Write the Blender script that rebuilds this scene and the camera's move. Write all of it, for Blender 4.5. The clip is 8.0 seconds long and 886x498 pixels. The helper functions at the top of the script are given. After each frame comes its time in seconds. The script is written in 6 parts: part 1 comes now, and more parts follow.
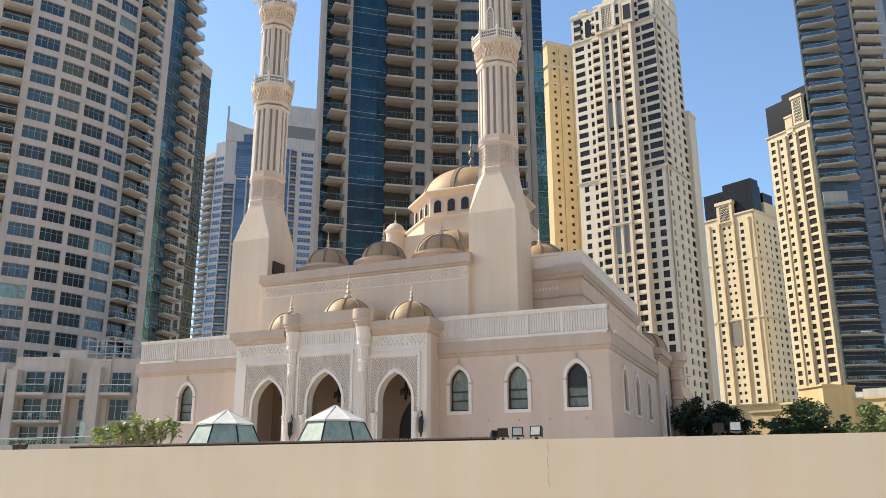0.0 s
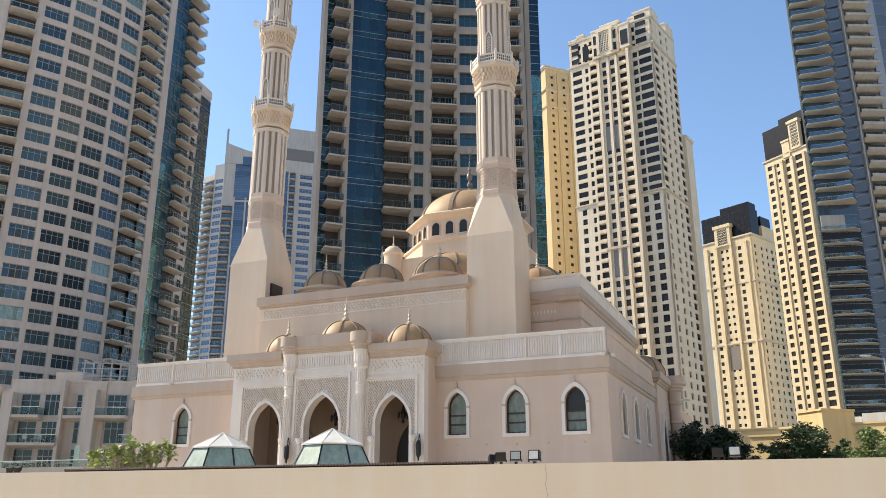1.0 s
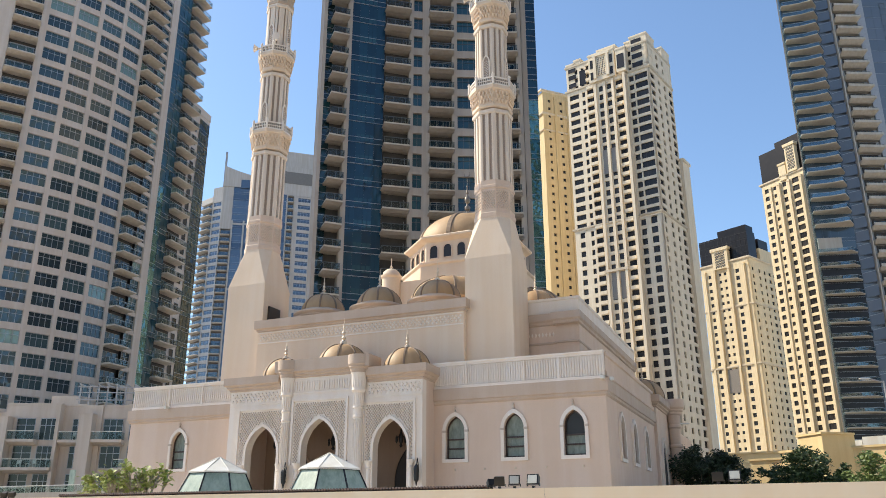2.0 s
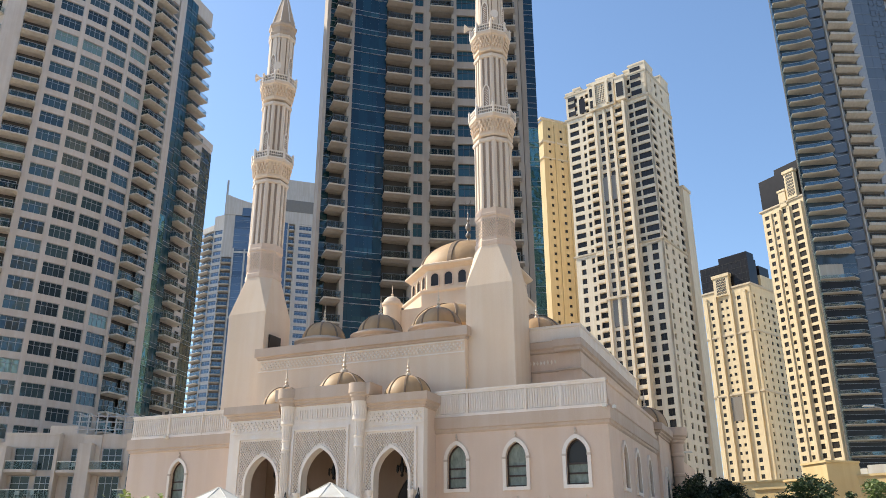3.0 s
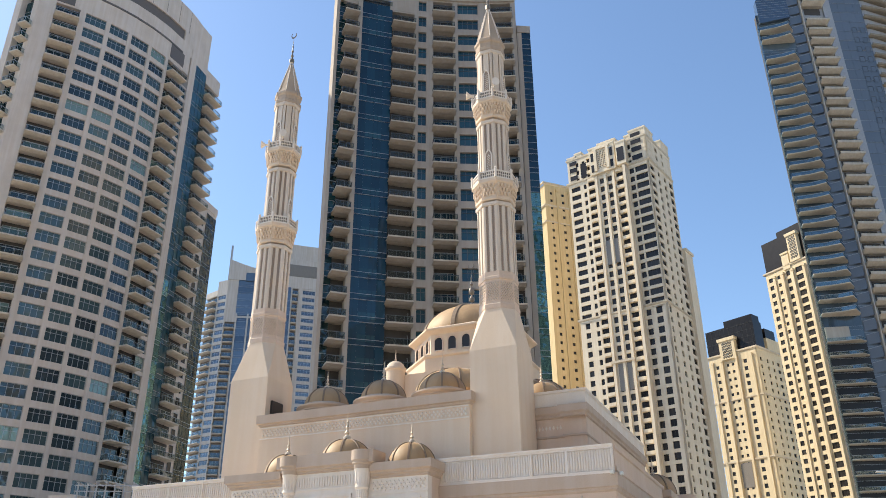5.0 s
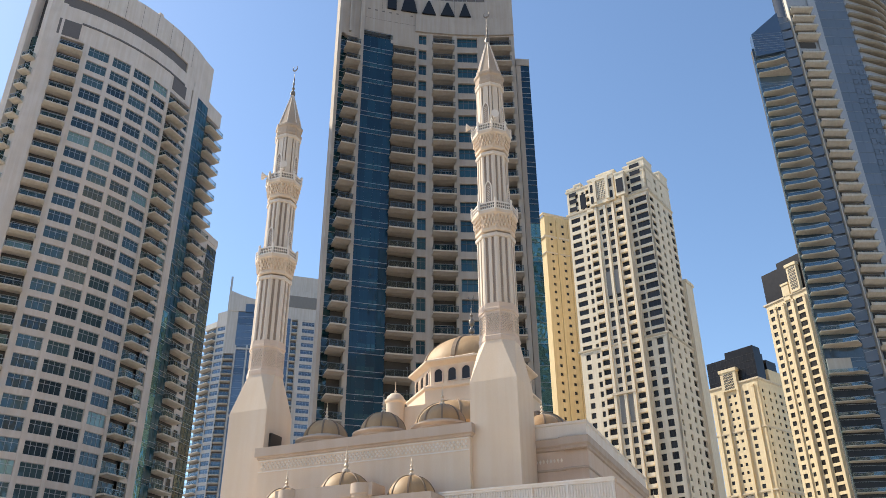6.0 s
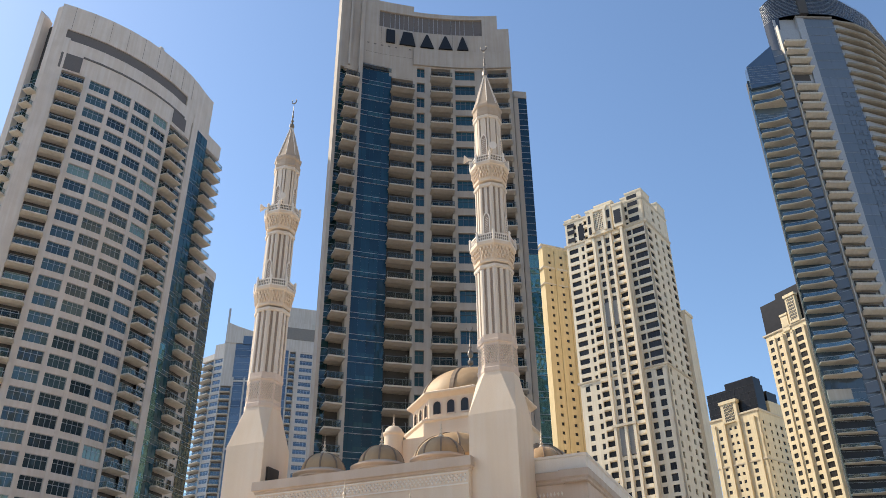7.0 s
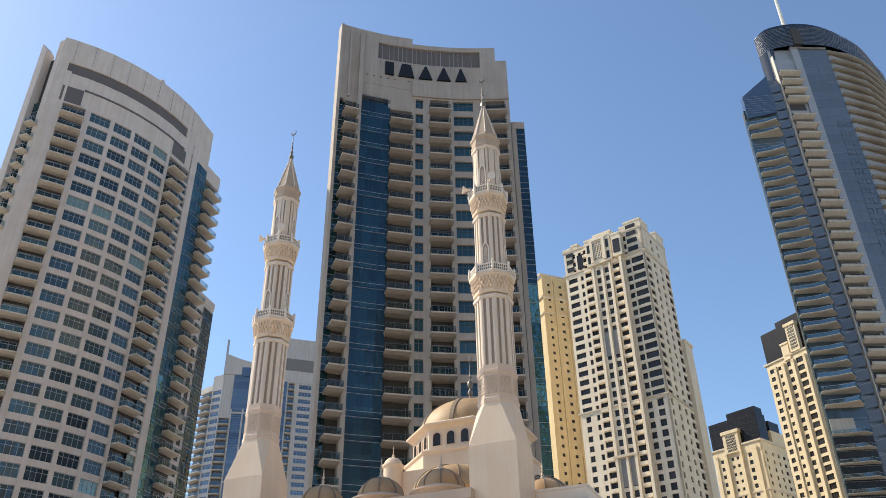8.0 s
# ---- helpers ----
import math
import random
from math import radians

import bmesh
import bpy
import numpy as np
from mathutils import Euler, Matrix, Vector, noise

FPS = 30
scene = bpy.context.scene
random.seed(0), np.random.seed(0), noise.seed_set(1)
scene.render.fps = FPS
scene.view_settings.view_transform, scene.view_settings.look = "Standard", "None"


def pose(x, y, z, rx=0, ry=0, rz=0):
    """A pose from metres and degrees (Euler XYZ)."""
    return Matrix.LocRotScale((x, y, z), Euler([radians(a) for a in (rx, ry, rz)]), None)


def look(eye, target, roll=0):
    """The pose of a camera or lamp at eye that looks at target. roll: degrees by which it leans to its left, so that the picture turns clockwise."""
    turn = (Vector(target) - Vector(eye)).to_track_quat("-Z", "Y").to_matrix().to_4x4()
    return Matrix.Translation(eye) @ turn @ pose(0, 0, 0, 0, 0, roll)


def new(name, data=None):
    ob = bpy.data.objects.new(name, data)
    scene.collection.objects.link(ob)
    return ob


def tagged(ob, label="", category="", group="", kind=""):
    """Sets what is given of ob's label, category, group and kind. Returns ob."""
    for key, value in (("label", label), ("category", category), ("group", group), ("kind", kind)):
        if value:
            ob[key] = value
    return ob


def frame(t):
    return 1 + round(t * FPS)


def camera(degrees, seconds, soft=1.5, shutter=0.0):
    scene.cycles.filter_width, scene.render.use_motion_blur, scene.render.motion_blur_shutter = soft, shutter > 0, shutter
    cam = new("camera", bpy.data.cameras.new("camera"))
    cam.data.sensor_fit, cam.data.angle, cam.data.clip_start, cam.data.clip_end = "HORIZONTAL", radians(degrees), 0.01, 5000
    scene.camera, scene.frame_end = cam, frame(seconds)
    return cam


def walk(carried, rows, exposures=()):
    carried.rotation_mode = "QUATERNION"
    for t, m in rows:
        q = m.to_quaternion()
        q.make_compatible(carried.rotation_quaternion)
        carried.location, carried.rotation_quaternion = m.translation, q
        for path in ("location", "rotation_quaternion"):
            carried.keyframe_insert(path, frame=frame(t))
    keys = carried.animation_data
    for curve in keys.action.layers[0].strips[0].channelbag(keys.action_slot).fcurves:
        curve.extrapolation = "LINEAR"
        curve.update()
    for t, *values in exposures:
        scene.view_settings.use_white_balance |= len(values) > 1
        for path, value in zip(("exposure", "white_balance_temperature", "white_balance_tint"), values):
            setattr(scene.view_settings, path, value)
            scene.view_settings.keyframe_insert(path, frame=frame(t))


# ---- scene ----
# ---- camera: stands still on the far pavement and tilts up ----
cam = camera(57.09, 8.0, soft=0.85)
EYE = (0.0, 0.0, 1.65)
TILT = [  # seconds, yaw, pitch, roll
    (0.0, 0.000, 15.672, 0.122), (0.5, -0.042, 16.446, 0.036), (1.0, -0.174, 17.264, -0.004), (1.5, -0.278, 18.044, 0.020),
    (3.0, -0.191, 20.809, 0.190), (3.5, -0.078, 21.932, 0.255), (4.0, 0.021, 23.080, 0.278), (4.5, 0.114, 24.208, 0.334),
    (6.0, 0.140, 27.493, 0.369), (6.5, 0.111, 28.601, 0.450), (7.0, 0.098, 29.691, 0.531), (7.5, 0.129, 30.780, 0.665),
    (8.0, 0.162, 31.803, 0.760)]
walk(cam, [(t, pose(*EYE, 90 + p, r, y)) for t, y, p, r in TILT], exposures=[(0.0, 0.71, 6700, 7), (4.5, 0.71, 6700, 7), (8.0, 0.56, 6700, 7)])

# ---- daylight: sun high on the left ----
SUN_AZ, SUN_EL = radians(-68.2), radians(43)  # clockwise from straight ahead; height
world = bpy.data.worlds.new("sky")
scene.world = world
world.use_nodes = True
sky = world.node_tree.nodes.new("ShaderNodeTexSky")
sky.sky_type, sky.sun_disc = "NISHITA", False
sky.sun_elevation, sky.sun_rotation = SUN_EL, SUN_AZ
sky.air_density, sky.dust_density, sky.ozone_density = 1.0, 0.5, 4.0
world.node_tree.nodes["Background"].inputs["Strength"].default_value = 0.145
world.node_tree.links.new(sky.outputs["Color"], world.node_tree.nodes["Background"].inputs["Color"])
sun = bpy.data.lights.new("sun", "SUN")
sun.energy, sun.angle, sun.color = 4.0, radians(0.53), (1.0, 0.885, 0.725)
to_sun = Vector((math.sin(SUN_AZ) * math.cos(SUN_EL), math.cos(SUN_AZ) * math.cos(SUN_EL), math.sin(SUN_EL)))
new("sun", sun).matrix_world = look(to_sun * 300, (0, 0, 0))


# ---- materials ----
def material(name, build, rough=0.8, metal=0.0, spec=0.5):
    """A node material; build(nodes) returns (colour socket or tuple, bump height socket or None, bump strength, bump metres)."""
    m = bpy.data.materials.new(name)
    m.use_nodes = True
    nt = m.node_tree
    bsdf = nt.nodes["Principled BSDF"]
    bsdf.inputs["Roughness"].default_value = rough
    bsdf.inputs["Metallic"].default_value = metal
    bsdf.inputs["Specular IOR Level"].default_value = spec
    col, height, strength, dist = build(nt)
    if isinstance(col, tuple):
        bsdf.inputs["Base Color"].default_value = (*col, 1)
    else:
        nt.links.new(col, bsdf.inputs["Base Color"])
    if height is not None:
        b = nt.nodes.new("ShaderNodeBump")
        b.inputs["Strength"].default_value, b.inputs["Distance"].default_value = strength, dist
        nt.links.new(height, b.inputs["Height"])
        nt.links.new(b.outputs["Normal"], bsdf.inputs["Normal"])
    return m


def coords(nt, scale):
    tc = nt.nodes.new("ShaderNodeNewGeometry")
    mp = nt.nodes.new("ShaderNodeMapping")
    mp.inputs["Scale"].default_value = scale
    nt.links.new(tc.outputs["Position"], mp.inputs["Vector"])
    return mp.outputs["Vector"]


def noise_tex(nt, scale, detail=4, xyz=(1, 1, 1), rough=0.55):
    n = nt.nodes.new("ShaderNodeTexNoise")
    n.inputs["Scale"].default_value, n.inputs["Detail"].default_value, n.inputs["Roughness"].default_value = scale, detail, rough
    nt.links.new(coords(nt, xyz), n.inputs["Vector"])
    return n.outputs["Fac"]


def ramp(nt, fac, stops):
    r = nt.nodes.new("ShaderNodeValToRGB")
    e = r.color_ramp.elements
    while len(e) < len(stops):
        e.new(0.5)
    for el, (p, c) in zip(e, stops):
        el.position, el.color = p, (*c, 1)
    nt.links.new(fac, r.inputs["Fac"])
    return r.outputs["Color"]


def mix(nt, a, b, fac, mode="MIX"):
    m = nt.nodes.new("ShaderNodeMix")
    m.data_type, m.blend_type = "RGBA", mode
    for s, v in ((m.inputs[0], fac), (m.inputs[6], a), (m.inputs[7], b)):
        if isinstance(v, (int, float)):
            s.default_value = v
        elif isinstance(v, tuple):
            s.default_value = (*v, 1)
        else:
            nt.links.new(v, s)
    return m.outputs[2]


def shade(c, k):
    return tuple(min(1.0, v * k) for v in c)


def plaster(name, c, stain=0.12, rough=0.85, streak=1.0, grain=0.12):
    """Painted render: fine grain, broad blotches and faint rain streaks."""
    def build(nt):
        blot = ramp(nt, noise_tex(nt, 0.35, 5), [(0.3, shade(c, 1 - stain)), (0.7, shade(c, 1 + stain * 0.5))])
        st = ramp(nt, noise_tex(nt, 1.0, 4, (1.6, 1.6, 0.09)), [(0.42, shade((1, 0.97, 0.93), 1 - 0.10 * streak)), (0.62, (1, 1, 1))])
        col = mix(nt, blot, st, 1.0, "MULTIPLY")
        fine = noise_tex(nt, 26, 3)
        k = min(0.05, 0.4 * grain)
        col = mix(nt, col, ramp(nt, fine, [(0.3, (1 - k, 1 - k, 1 - k)), (0.7, (1 + k * 0.5, 1 + k * 0.5, 1 + k * 0.5))]), 1.0, "MULTIPLY")
        return col, fine, grain, 0.01
    return material(name, build, rough)


def glass(name, dark, light, rough=0.04, metal=0.55, wave=0.05, spread=True, spec=0.8, ripple=0.45):
    """Coated facade glass: tinted mirror, each pane a little different, slightly wavy."""
    def build(nt):
        oi = nt.nodes.new("ShaderNodeObjectInfo")
        stops = [(0.0, dark), (1.0, light)] if spread is True else [(0.0, dark), (0.9, light), (0.97, spread)]
        col = ramp(nt, oi.outputs["Random"], stops)
        return col, noise_tex(nt, ripple, 2), wave, 0.25
    return material(name, build, rough, metal, spec)


def plain(name, c, rough=0.5, metal=0.0, vary=0.1, scale=3.0, bump=0.0, spec=0.5):
    def build(nt):
        n = noise_tex(nt, scale, 4)
        col = ramp(nt, n, [(0.3, shade(c, 1 - vary)), (0.7, shade(c, 1 + vary))])
        return col, (n if bump else None), bump, 0.02
    return material(name, build, rough, metal, spec)


def clear_glass(name, tint, gloss):
    """Thin see-through sheet: mostly clear, partly a mirror."""
    m = bpy.data.materials.new(name)
    m.use_nodes = True
    nt = m.node_tree
    tr, gl, mx = (nt.nodes.new(k) for k in ("ShaderNodeBsdfTransparent", "ShaderNodeBsdfGlossy", "ShaderNodeMixShader"))
    tr.inputs["Color"].default_value = (*tint, 1)
    gl.inputs["Color"].default_value, gl.inputs["Roughness"].default_value = (0.75, 0.85, 0.85, 1), 0.05
    mx.inputs[0].default_value = gloss
    nt.links.new(tr.outputs[0], mx.inputs[1])
    nt.links.new(gl.outputs[0], mx.inputs[2])
    nt.links.new(mx.outputs[0], nt.nodes["Material Output"].inputs["Surface"])
    return m


def streaked_glass(name, a, b):
    """Dusty pale pane with runs of dried water."""
    def build(nt):
        n = noise_tex(nt, 5.0, 5, (1.0, 1.0, 0.35), 0.7)
        return ramp(nt, n, [(0.35, a), (0.55, b), (0.75, shade(b, 1.25))]), n, 0.1, 0.01
    return material(name, build, 0.35, 0.0, 0.35)


M_WALL = plaster("mosque_render", (0.665, 0.53, 0.435), 0.05, streak=0.35)
M_FASCIA = plaster("mosque_fascia", (0.53, 0.43, 0.355), 0.06, streak=0.5)
M_WHITE = plaster("mosque_white_relief", (0.80, 0.735, 0.67), 0.04, streak=0.4)
M_LATT = plaster("carved_stone", (0.58, 0.495, 0.415), 0.08)
M_ROOF = plaster("flat_roof_screed", (0.74, 0.65, 0.54), 0.08, streak=0.3)
M_SHAFT = plaster("minaret_shaft_paint", (0.70, 0.615, 0.53), 0.05, streak=0.5)
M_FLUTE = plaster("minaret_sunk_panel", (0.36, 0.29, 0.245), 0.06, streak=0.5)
M_CREAM = plaster("mosque_cream", (0.74, 0.605, 0.475), 0.05, streak=0.3)
M_DOME = plaster("dome_gold_beige", (0.45, 0.295, 0.155), 0.12, 0.6)
M_RIB = plain("dome_rib", (0.22, 0.15, 0.095), 0.6)
M_PALE = plain("pale_metal", (0.62, 0.53, 0.42), 0.45, 0.2)
# brown darkened so that the porch's shade sits in the colour
M_IN_SHADE = plaster("porch_inside", (0.36, 0.26, 0.195), 0.08)
M_DARK = plain("dark_wood", (0.025, 0.02, 0.018), 0.5)
M_BLACK = plain("black_metal", (0.015, 0.015, 0.016), 0.45, 0.3)
M_FRAMEBR = plain("brown_window_frame", (0.045, 0.026, 0.02), 0.45)
M_WINGLASS = streaked_glass("window_glass", (0.14, 0.17, 0.145), (0.22, 0.255, 0.22))
M_YWALL = plaster("boundary_wall_paint", (0.96, 0.775, 0.555), 0.05, streak=0.05, grain=0.0)
M_CONC = plaster("tower_concrete", (0.42, 0.375, 0.335), 0.08, streak=0.8)
# slab underside, darker than its M_CONC2 edge: the shade is in the colour
M_CBALC_SHADE = plaster("concave_balcony_shade", (0.36, 0.335, 0.31), 0.10, streak=0.8)
M_CONCL = plaster("tower_light_concrete", (0.67, 0.59, 0.53), 0.07, streak=0.6)
M_CONC2 = plaster("tower_pale_concrete", (0.47, 0.42, 0.36), 0.08, streak=0.6)
M_LOUVRE = plain("dark_louvre", (0.14, 0.12, 0.11), 0.6, 0.0, 0.1, 8)
# near-black: the shade of open recesses and slots put into the colour
M_RECESS_SHADE = plain("recess_shade", (0.065, 0.058, 0.054), 0.8)
M_BLUE = glass("blue_curtain_glass", (0.004, 0.026, 0.052), (0.010, 0.052, 0.09), 0.05, 0.1, 0.14, spec=0.6)
M_LTGLASS = glass("grey_blue_glass", (0.014, 0.03, 0.042), (0.06, 0.115, 0.13), 0.04, 0.2, 0.5, (0.20, 0.30, 0.27))
M_BLUE2 = glass("mid_blue_glass", (0.012, 0.055, 0.075), (0.03, 0.105, 0.135), 0.05, 0.25, 0.6)
M_BLUEV = glass("blue_vision_pane", (0.010, 0.048, 0.072), (0.022, 0.085, 0.115), 0.04, 0.15, 0.14, spec=0.7)
# paler, more metallic teal glass: a bright wavy reflection put into the material
M_REFLGLASS = glass("wavy_reflection_glass", (0.05, 0.13, 0.13), (0.17, 0.33, 0.31), 0.03, 0.75, 0.6, ripple=0.6)
M_TEAL = glass("teal_glass", (0.004, 0.024, 0.032), (0.014, 0.065, 0.075), 0.04, 0.2, 1.0)
M_RAILGL = clear_glass("rail_glass", (0.80, 0.83, 0.82), 0.03)
M_MULL = plain("window_frame_grey", (0.34, 0.36, 0.38), 0.4, 0.3)
M_JBR = plaster("cream_tower_render", (0.72, 0.61, 0.42), 0.06, streak=0.7)
M_JBRY = plaster("yellow_tower_render", (0.62, 0.48, 0.27), 0.06)
M_JBRW = plaster("white_cream_render", (0.78, 0.685, 0.535), 0.06, streak=0.7)
M_FIN = plain("weathered_bronze", (0.22, 0.19, 0.16), 0.45, 0.4)
M_TRIM = plaster("tower_trim", (0.62, 0.54, 0.42), 0.06)
M_DGLASS = glass("dark_window_glass", (0.018, 0.016, 0.016), (0.045, 0.042, 0.042), 0.25, 0.0, 0.03, spec=0.3)
M_BLACKG = plain("black_crown_cladding", (0.010, 0.008, 0.008), 0.28, 0.0, 0.4, 0.5, spec=0.25)
M_COMP = plaster("compound_yellow_render", (0.72, 0.57, 0.31), 0.07, streak=0.6)
M_LOWB = plaster("low_block_render", (0.55, 0.50, 0.45), 0.08, streak=0.8)
M_LOWGL = glass("low_block_glass", (0.008, 0.014, 0.014), (0.025, 0.04, 0.038), 0.05, 0.0, 0.12, spec=0.45)
M_PALECONC = plaster("balcony_concrete", (0.62, 0.565, 0.49), 0.10)
M_RCONC = plaster("curved_tower_concrete", (0.27, 0.24, 0.195), 0.10)
M_RSLAB = plaster("curved_tower_slab", (0.53, 0.48, 0.41), 0.10)
M_RGLASS = glass("curved_tower_glass", (0.05, 0.075, 0.10), (0.11, 0.15, 0.18), 0.08, 0.15, 0.2)
M_RRAIL = clear_glass("blue_rail_glass", (0.70, 0.80, 0.85), 0.12)
M_RBLUE = glass("curved_tower_cladding", (0.095, 0.12, 0.155), (0.12, 0.145, 0.185), 0.35, 0.0, 0.04)
M_CROWN = glass("curved_crown_glass", (0.018, 0.023, 0.033), (0.026, 0.033, 0.045), 0.12, 0.1, 0.1)
M_DFRAME = plain("dark_window_bar", (0.10, 0.11, 0.12), 0.4, 0.2)
M_SPIRE = plaster("spire_stone", (0.50, 0.40, 0.315), 0.08)
M_GREYPANEL = plain("grey_panel", (0.36, 0.36, 0.37), 0.5, 0.2, 0.08)
M_STEELBLUE = glass("steel_blue_glass", (0.07, 0.105, 0.15), (0.13, 0.18, 0.24), 0.10, 0.5, 0.04)
M_BLDG_B = plaster("pale_tower_render", (0.50, 0.48, 0.46), 0.06)
M_TILE = plain("brown_roof_tile", (0.09, 0.052, 0.04), 0.7, 0, 0.25, 6, 0.2)
M_LAMPGL = plain("lamp_glass", (0.42, 0.43, 0.40), 0.25)
M_SKYGL = streaked_glass("skylight_glass", (0.24, 0.32, 0.26), (0.35, 0.43, 0.36))
M_SKYFR = plaster("skylight_white_frame", (0.74, 0.73, 0.68), 0.06)
M_BARK = plain("bark", (0.16, 0.12, 0.09), 0.9, 0, 0.3, 9, 0.5)
M_PBARK = plain("pale_bark", (0.36, 0.32, 0.26), 0.85, 0, 0.2, 12, 0.3)
M_GROUND = plain("paving", (0.41, 0.36, 0.30), 0.9, 0, 0.15, 0.6, 0.2)
M_SAND = plaster("podium_paving", (0.56, 0.49, 0.41), 0.1)


def leaf_mat(name, a, b):
    def build(nt):
        g = nt.nodes.new("ShaderNodeNewGeometry")
        return ramp(nt, g.outputs["Random Per Island"], [(0.0, a), (1.0, b)]), None, 0, 0
    return material(name, build, 0.55)


M_LEAF_D = leaf_mat("dark_leaf", (0.010, 0.022, 0.010), (0.035, 0.06, 0.02))
M_LEAF_M = leaf_mat("mid_leaf", (0.018, 0.045, 0.014), (0.06, 0.10, 0.03))
M_LEAF_F = leaf_mat("feathery_leaf", (0.07, 0.12, 0.03), (0.20, 0.26, 0.08))
M_LEAF_Y = leaf_mat("light_leaf", (0.20, 0.27, 0.055), (0.48, 0.52, 0.19))


# ---- mesh helpers ----
def mesh_of(bm, mats, name="part", smooth=False):
    me = bpy.data.meshes.new(name)
    if len(bm.faces) < 30000:
        bmesh.ops.remove_doubles(bm, verts=bm.verts, dist=0.0005)
        bmesh.ops.recalc_face_normals(bm, faces=bm.faces)
    bm.to_mesh(me)
    bm.free()
    for m in (mats if isinstance(mats, (list, tuple)) else [mats]):
        me.materials.append(m)
    if smooth:
        me.shade_smooth()
        me.set_sharp_from_angle(angle=radians(35))
    return me


def part(name, bm, mat, parent=None, label="", smooth=False, m=None):
    ob = new(name, bm if isinstance(bm, bpy.types.Mesh) else mesh_of(bm, mat, name, smooth))
    ob.parent = parent
    if m is not None:
        ob.matrix_basis = m
    return tagged(ob, label) if label else ob


def thing(name, m, label, category, group="", kind=""):
    ob = new(name)
    ob.matrix_basis = m
    ob.empty_display_size = 0.2
    return tagged(ob, label, category, group, kind)


def hexa(bm, pts, mi=0):
    """Six faces on eight corners: four below, four above, in the same turn."""
    v = [bm.verts.new(p) for p in pts]
    for q in ((3, 2, 1, 0), (4, 5, 6, 7), (0, 1, 5, 4), (1, 2, 6, 5), (2, 3, 7, 6), (3, 0, 4, 7)):
        bm.faces.new([v[i] for i in q]).material_index = mi


def box(bm, x0, x1, y0, y1, z0, z1, mi=0, m=None):
    p = [(x0, y0, z0), (x1, y0, z0), (x1, y1, z0), (x0, y1, z0), (x0, y0, z1), (x1, y0, z1), (x1, y1, z1), (x0, y1, z1)]
    hexa(bm, [m @ Vector(q) for q in p] if m is not None else p, mi)


def prism(bm, pts, y0, y1, mi=0):
    """A polygon of (x, z), turned right-handed, drawn out from y0 to y1."""
    a = [bm.verts.new((x, y0, z)) for x, z in pts]
    b = [bm.verts.new((x, y1, z)) for x, z in pts]
    bm.faces.new(a).material_index = mi
    bm.faces.new(b[::-1]).material_index = mi
    for i in range(len(a)):
        j = (i + 1) % len(a)
        bm.faces.new((a[j], a[i], b[i], b[j])).material_index = mi


def slab(bm, pts, z0, z1, mi=0):
    """A plan polygon of (x, y), from z0 up to z1."""
    a = [bm.verts.new((x, y, z0)) for x, y in pts]
    b = [bm.verts.new((x, y, z1)) for x, y in pts]
    bm.faces.new(a[::-1]).material_index = mi
    bm.faces.new(b).material_index = mi
    for i in range(len(a)):
        j = (i + 1) % len(a)
        bm.faces.new((a[i], a[j], b[j], b[i])).material_index = mi


def lathe(bm, prof, n=16, at=(0, 0, 0), turn=0.0, mi=0, squash=1.0):
    """A profile of (r, z), turned about the upright through at."""
    rings = []
    for r, z in prof:
        if r < 1e-4:
            rings.append([bm.verts.new((at[0], at[1], at[2] + z))])
        else:
            rings.append([bm.verts.new((at[0] + r * math.cos(turn + math.tau * k / n), at[1] + squash * r * math.sin(turn + math.tau * k / n), at[2] + z)) for k in range(n)])
    for a, b in zip(rings, rings[1:]):
        for k in range(n):
            l = (k + 1) % n
            q = ([a[0]] if len(a) == 1 else [a[k], a[l]]) + ([b[0]] if len(b) == 1 else [b[l], b[k]])
            if len(q) > 2:
                bm.faces.new(q).material_index = mi
    for ring in (rings[0], rings[-1]):
        if len(ring) > 2:
            bm.faces.new(ring).material_index = mi


def tube(bm, a, b, r, n=6, mi=0, r2=None):
    a, b = Vector(a), Vector(b)
    q = (b - a).to_track_quat("Z", "Y").to_matrix()
    r2 = r if r2 is None else r2
    ends = [[bm.verts.new(c + q @ Vector((s * math.cos(math.tau * k / n), s * math.sin(math.tau * k / n), 0))) for k in range(n)] for c, s in ((a, r), (b, r2))]
    for k in range(n):
        l = (k + 1) % n
        bm.faces.new((ends[0][k], ends[0][l], ends[1][l], ends[1][k])).material_index = mi
    bm.faces.new(ends[0][::-1]).material_index = mi
    bm.faces.new(ends[1]).material_index = mi


def sweep(bm, path, prof, closed=False, mi=0):
    """A moulding: a profile of (out, z) along a plan path, outside on the right of the way."""
    n, rows = len(path), []
    for i, (x, y) in enumerate(path):
        ns = []
        for a, b in ((i - 1, i), (i, i + 1)):
            if closed or (a >= 0 and b < n):
                d = Vector(path[b % n]) - Vector(path[a % n])
                ns.append(Vector((d.y, -d.x)).normalized())
        nn = ns[0] if len(ns) == 1 else (ns[0] + ns[1]) / max(0.3, 1 + ns[0].dot(ns[1]))
        rows.append([bm.verts.new((x + nn.x * o, y + nn.y * o, z)) for o, z in prof])
    k = len(prof)
    for i in range(n if closed else n - 1):
        a, b = rows[i], rows[(i + 1) % n]
        for j in range(k):
            l = (j + 1) % k
            bm.faces.new((a[j], b[j], b[l], a[l])).material_index = mi
    if not closed:
        bm.faces.new(rows[0]).material_index = mi
        bm.faces.new(rows[-1][::-1]).material_index = mi


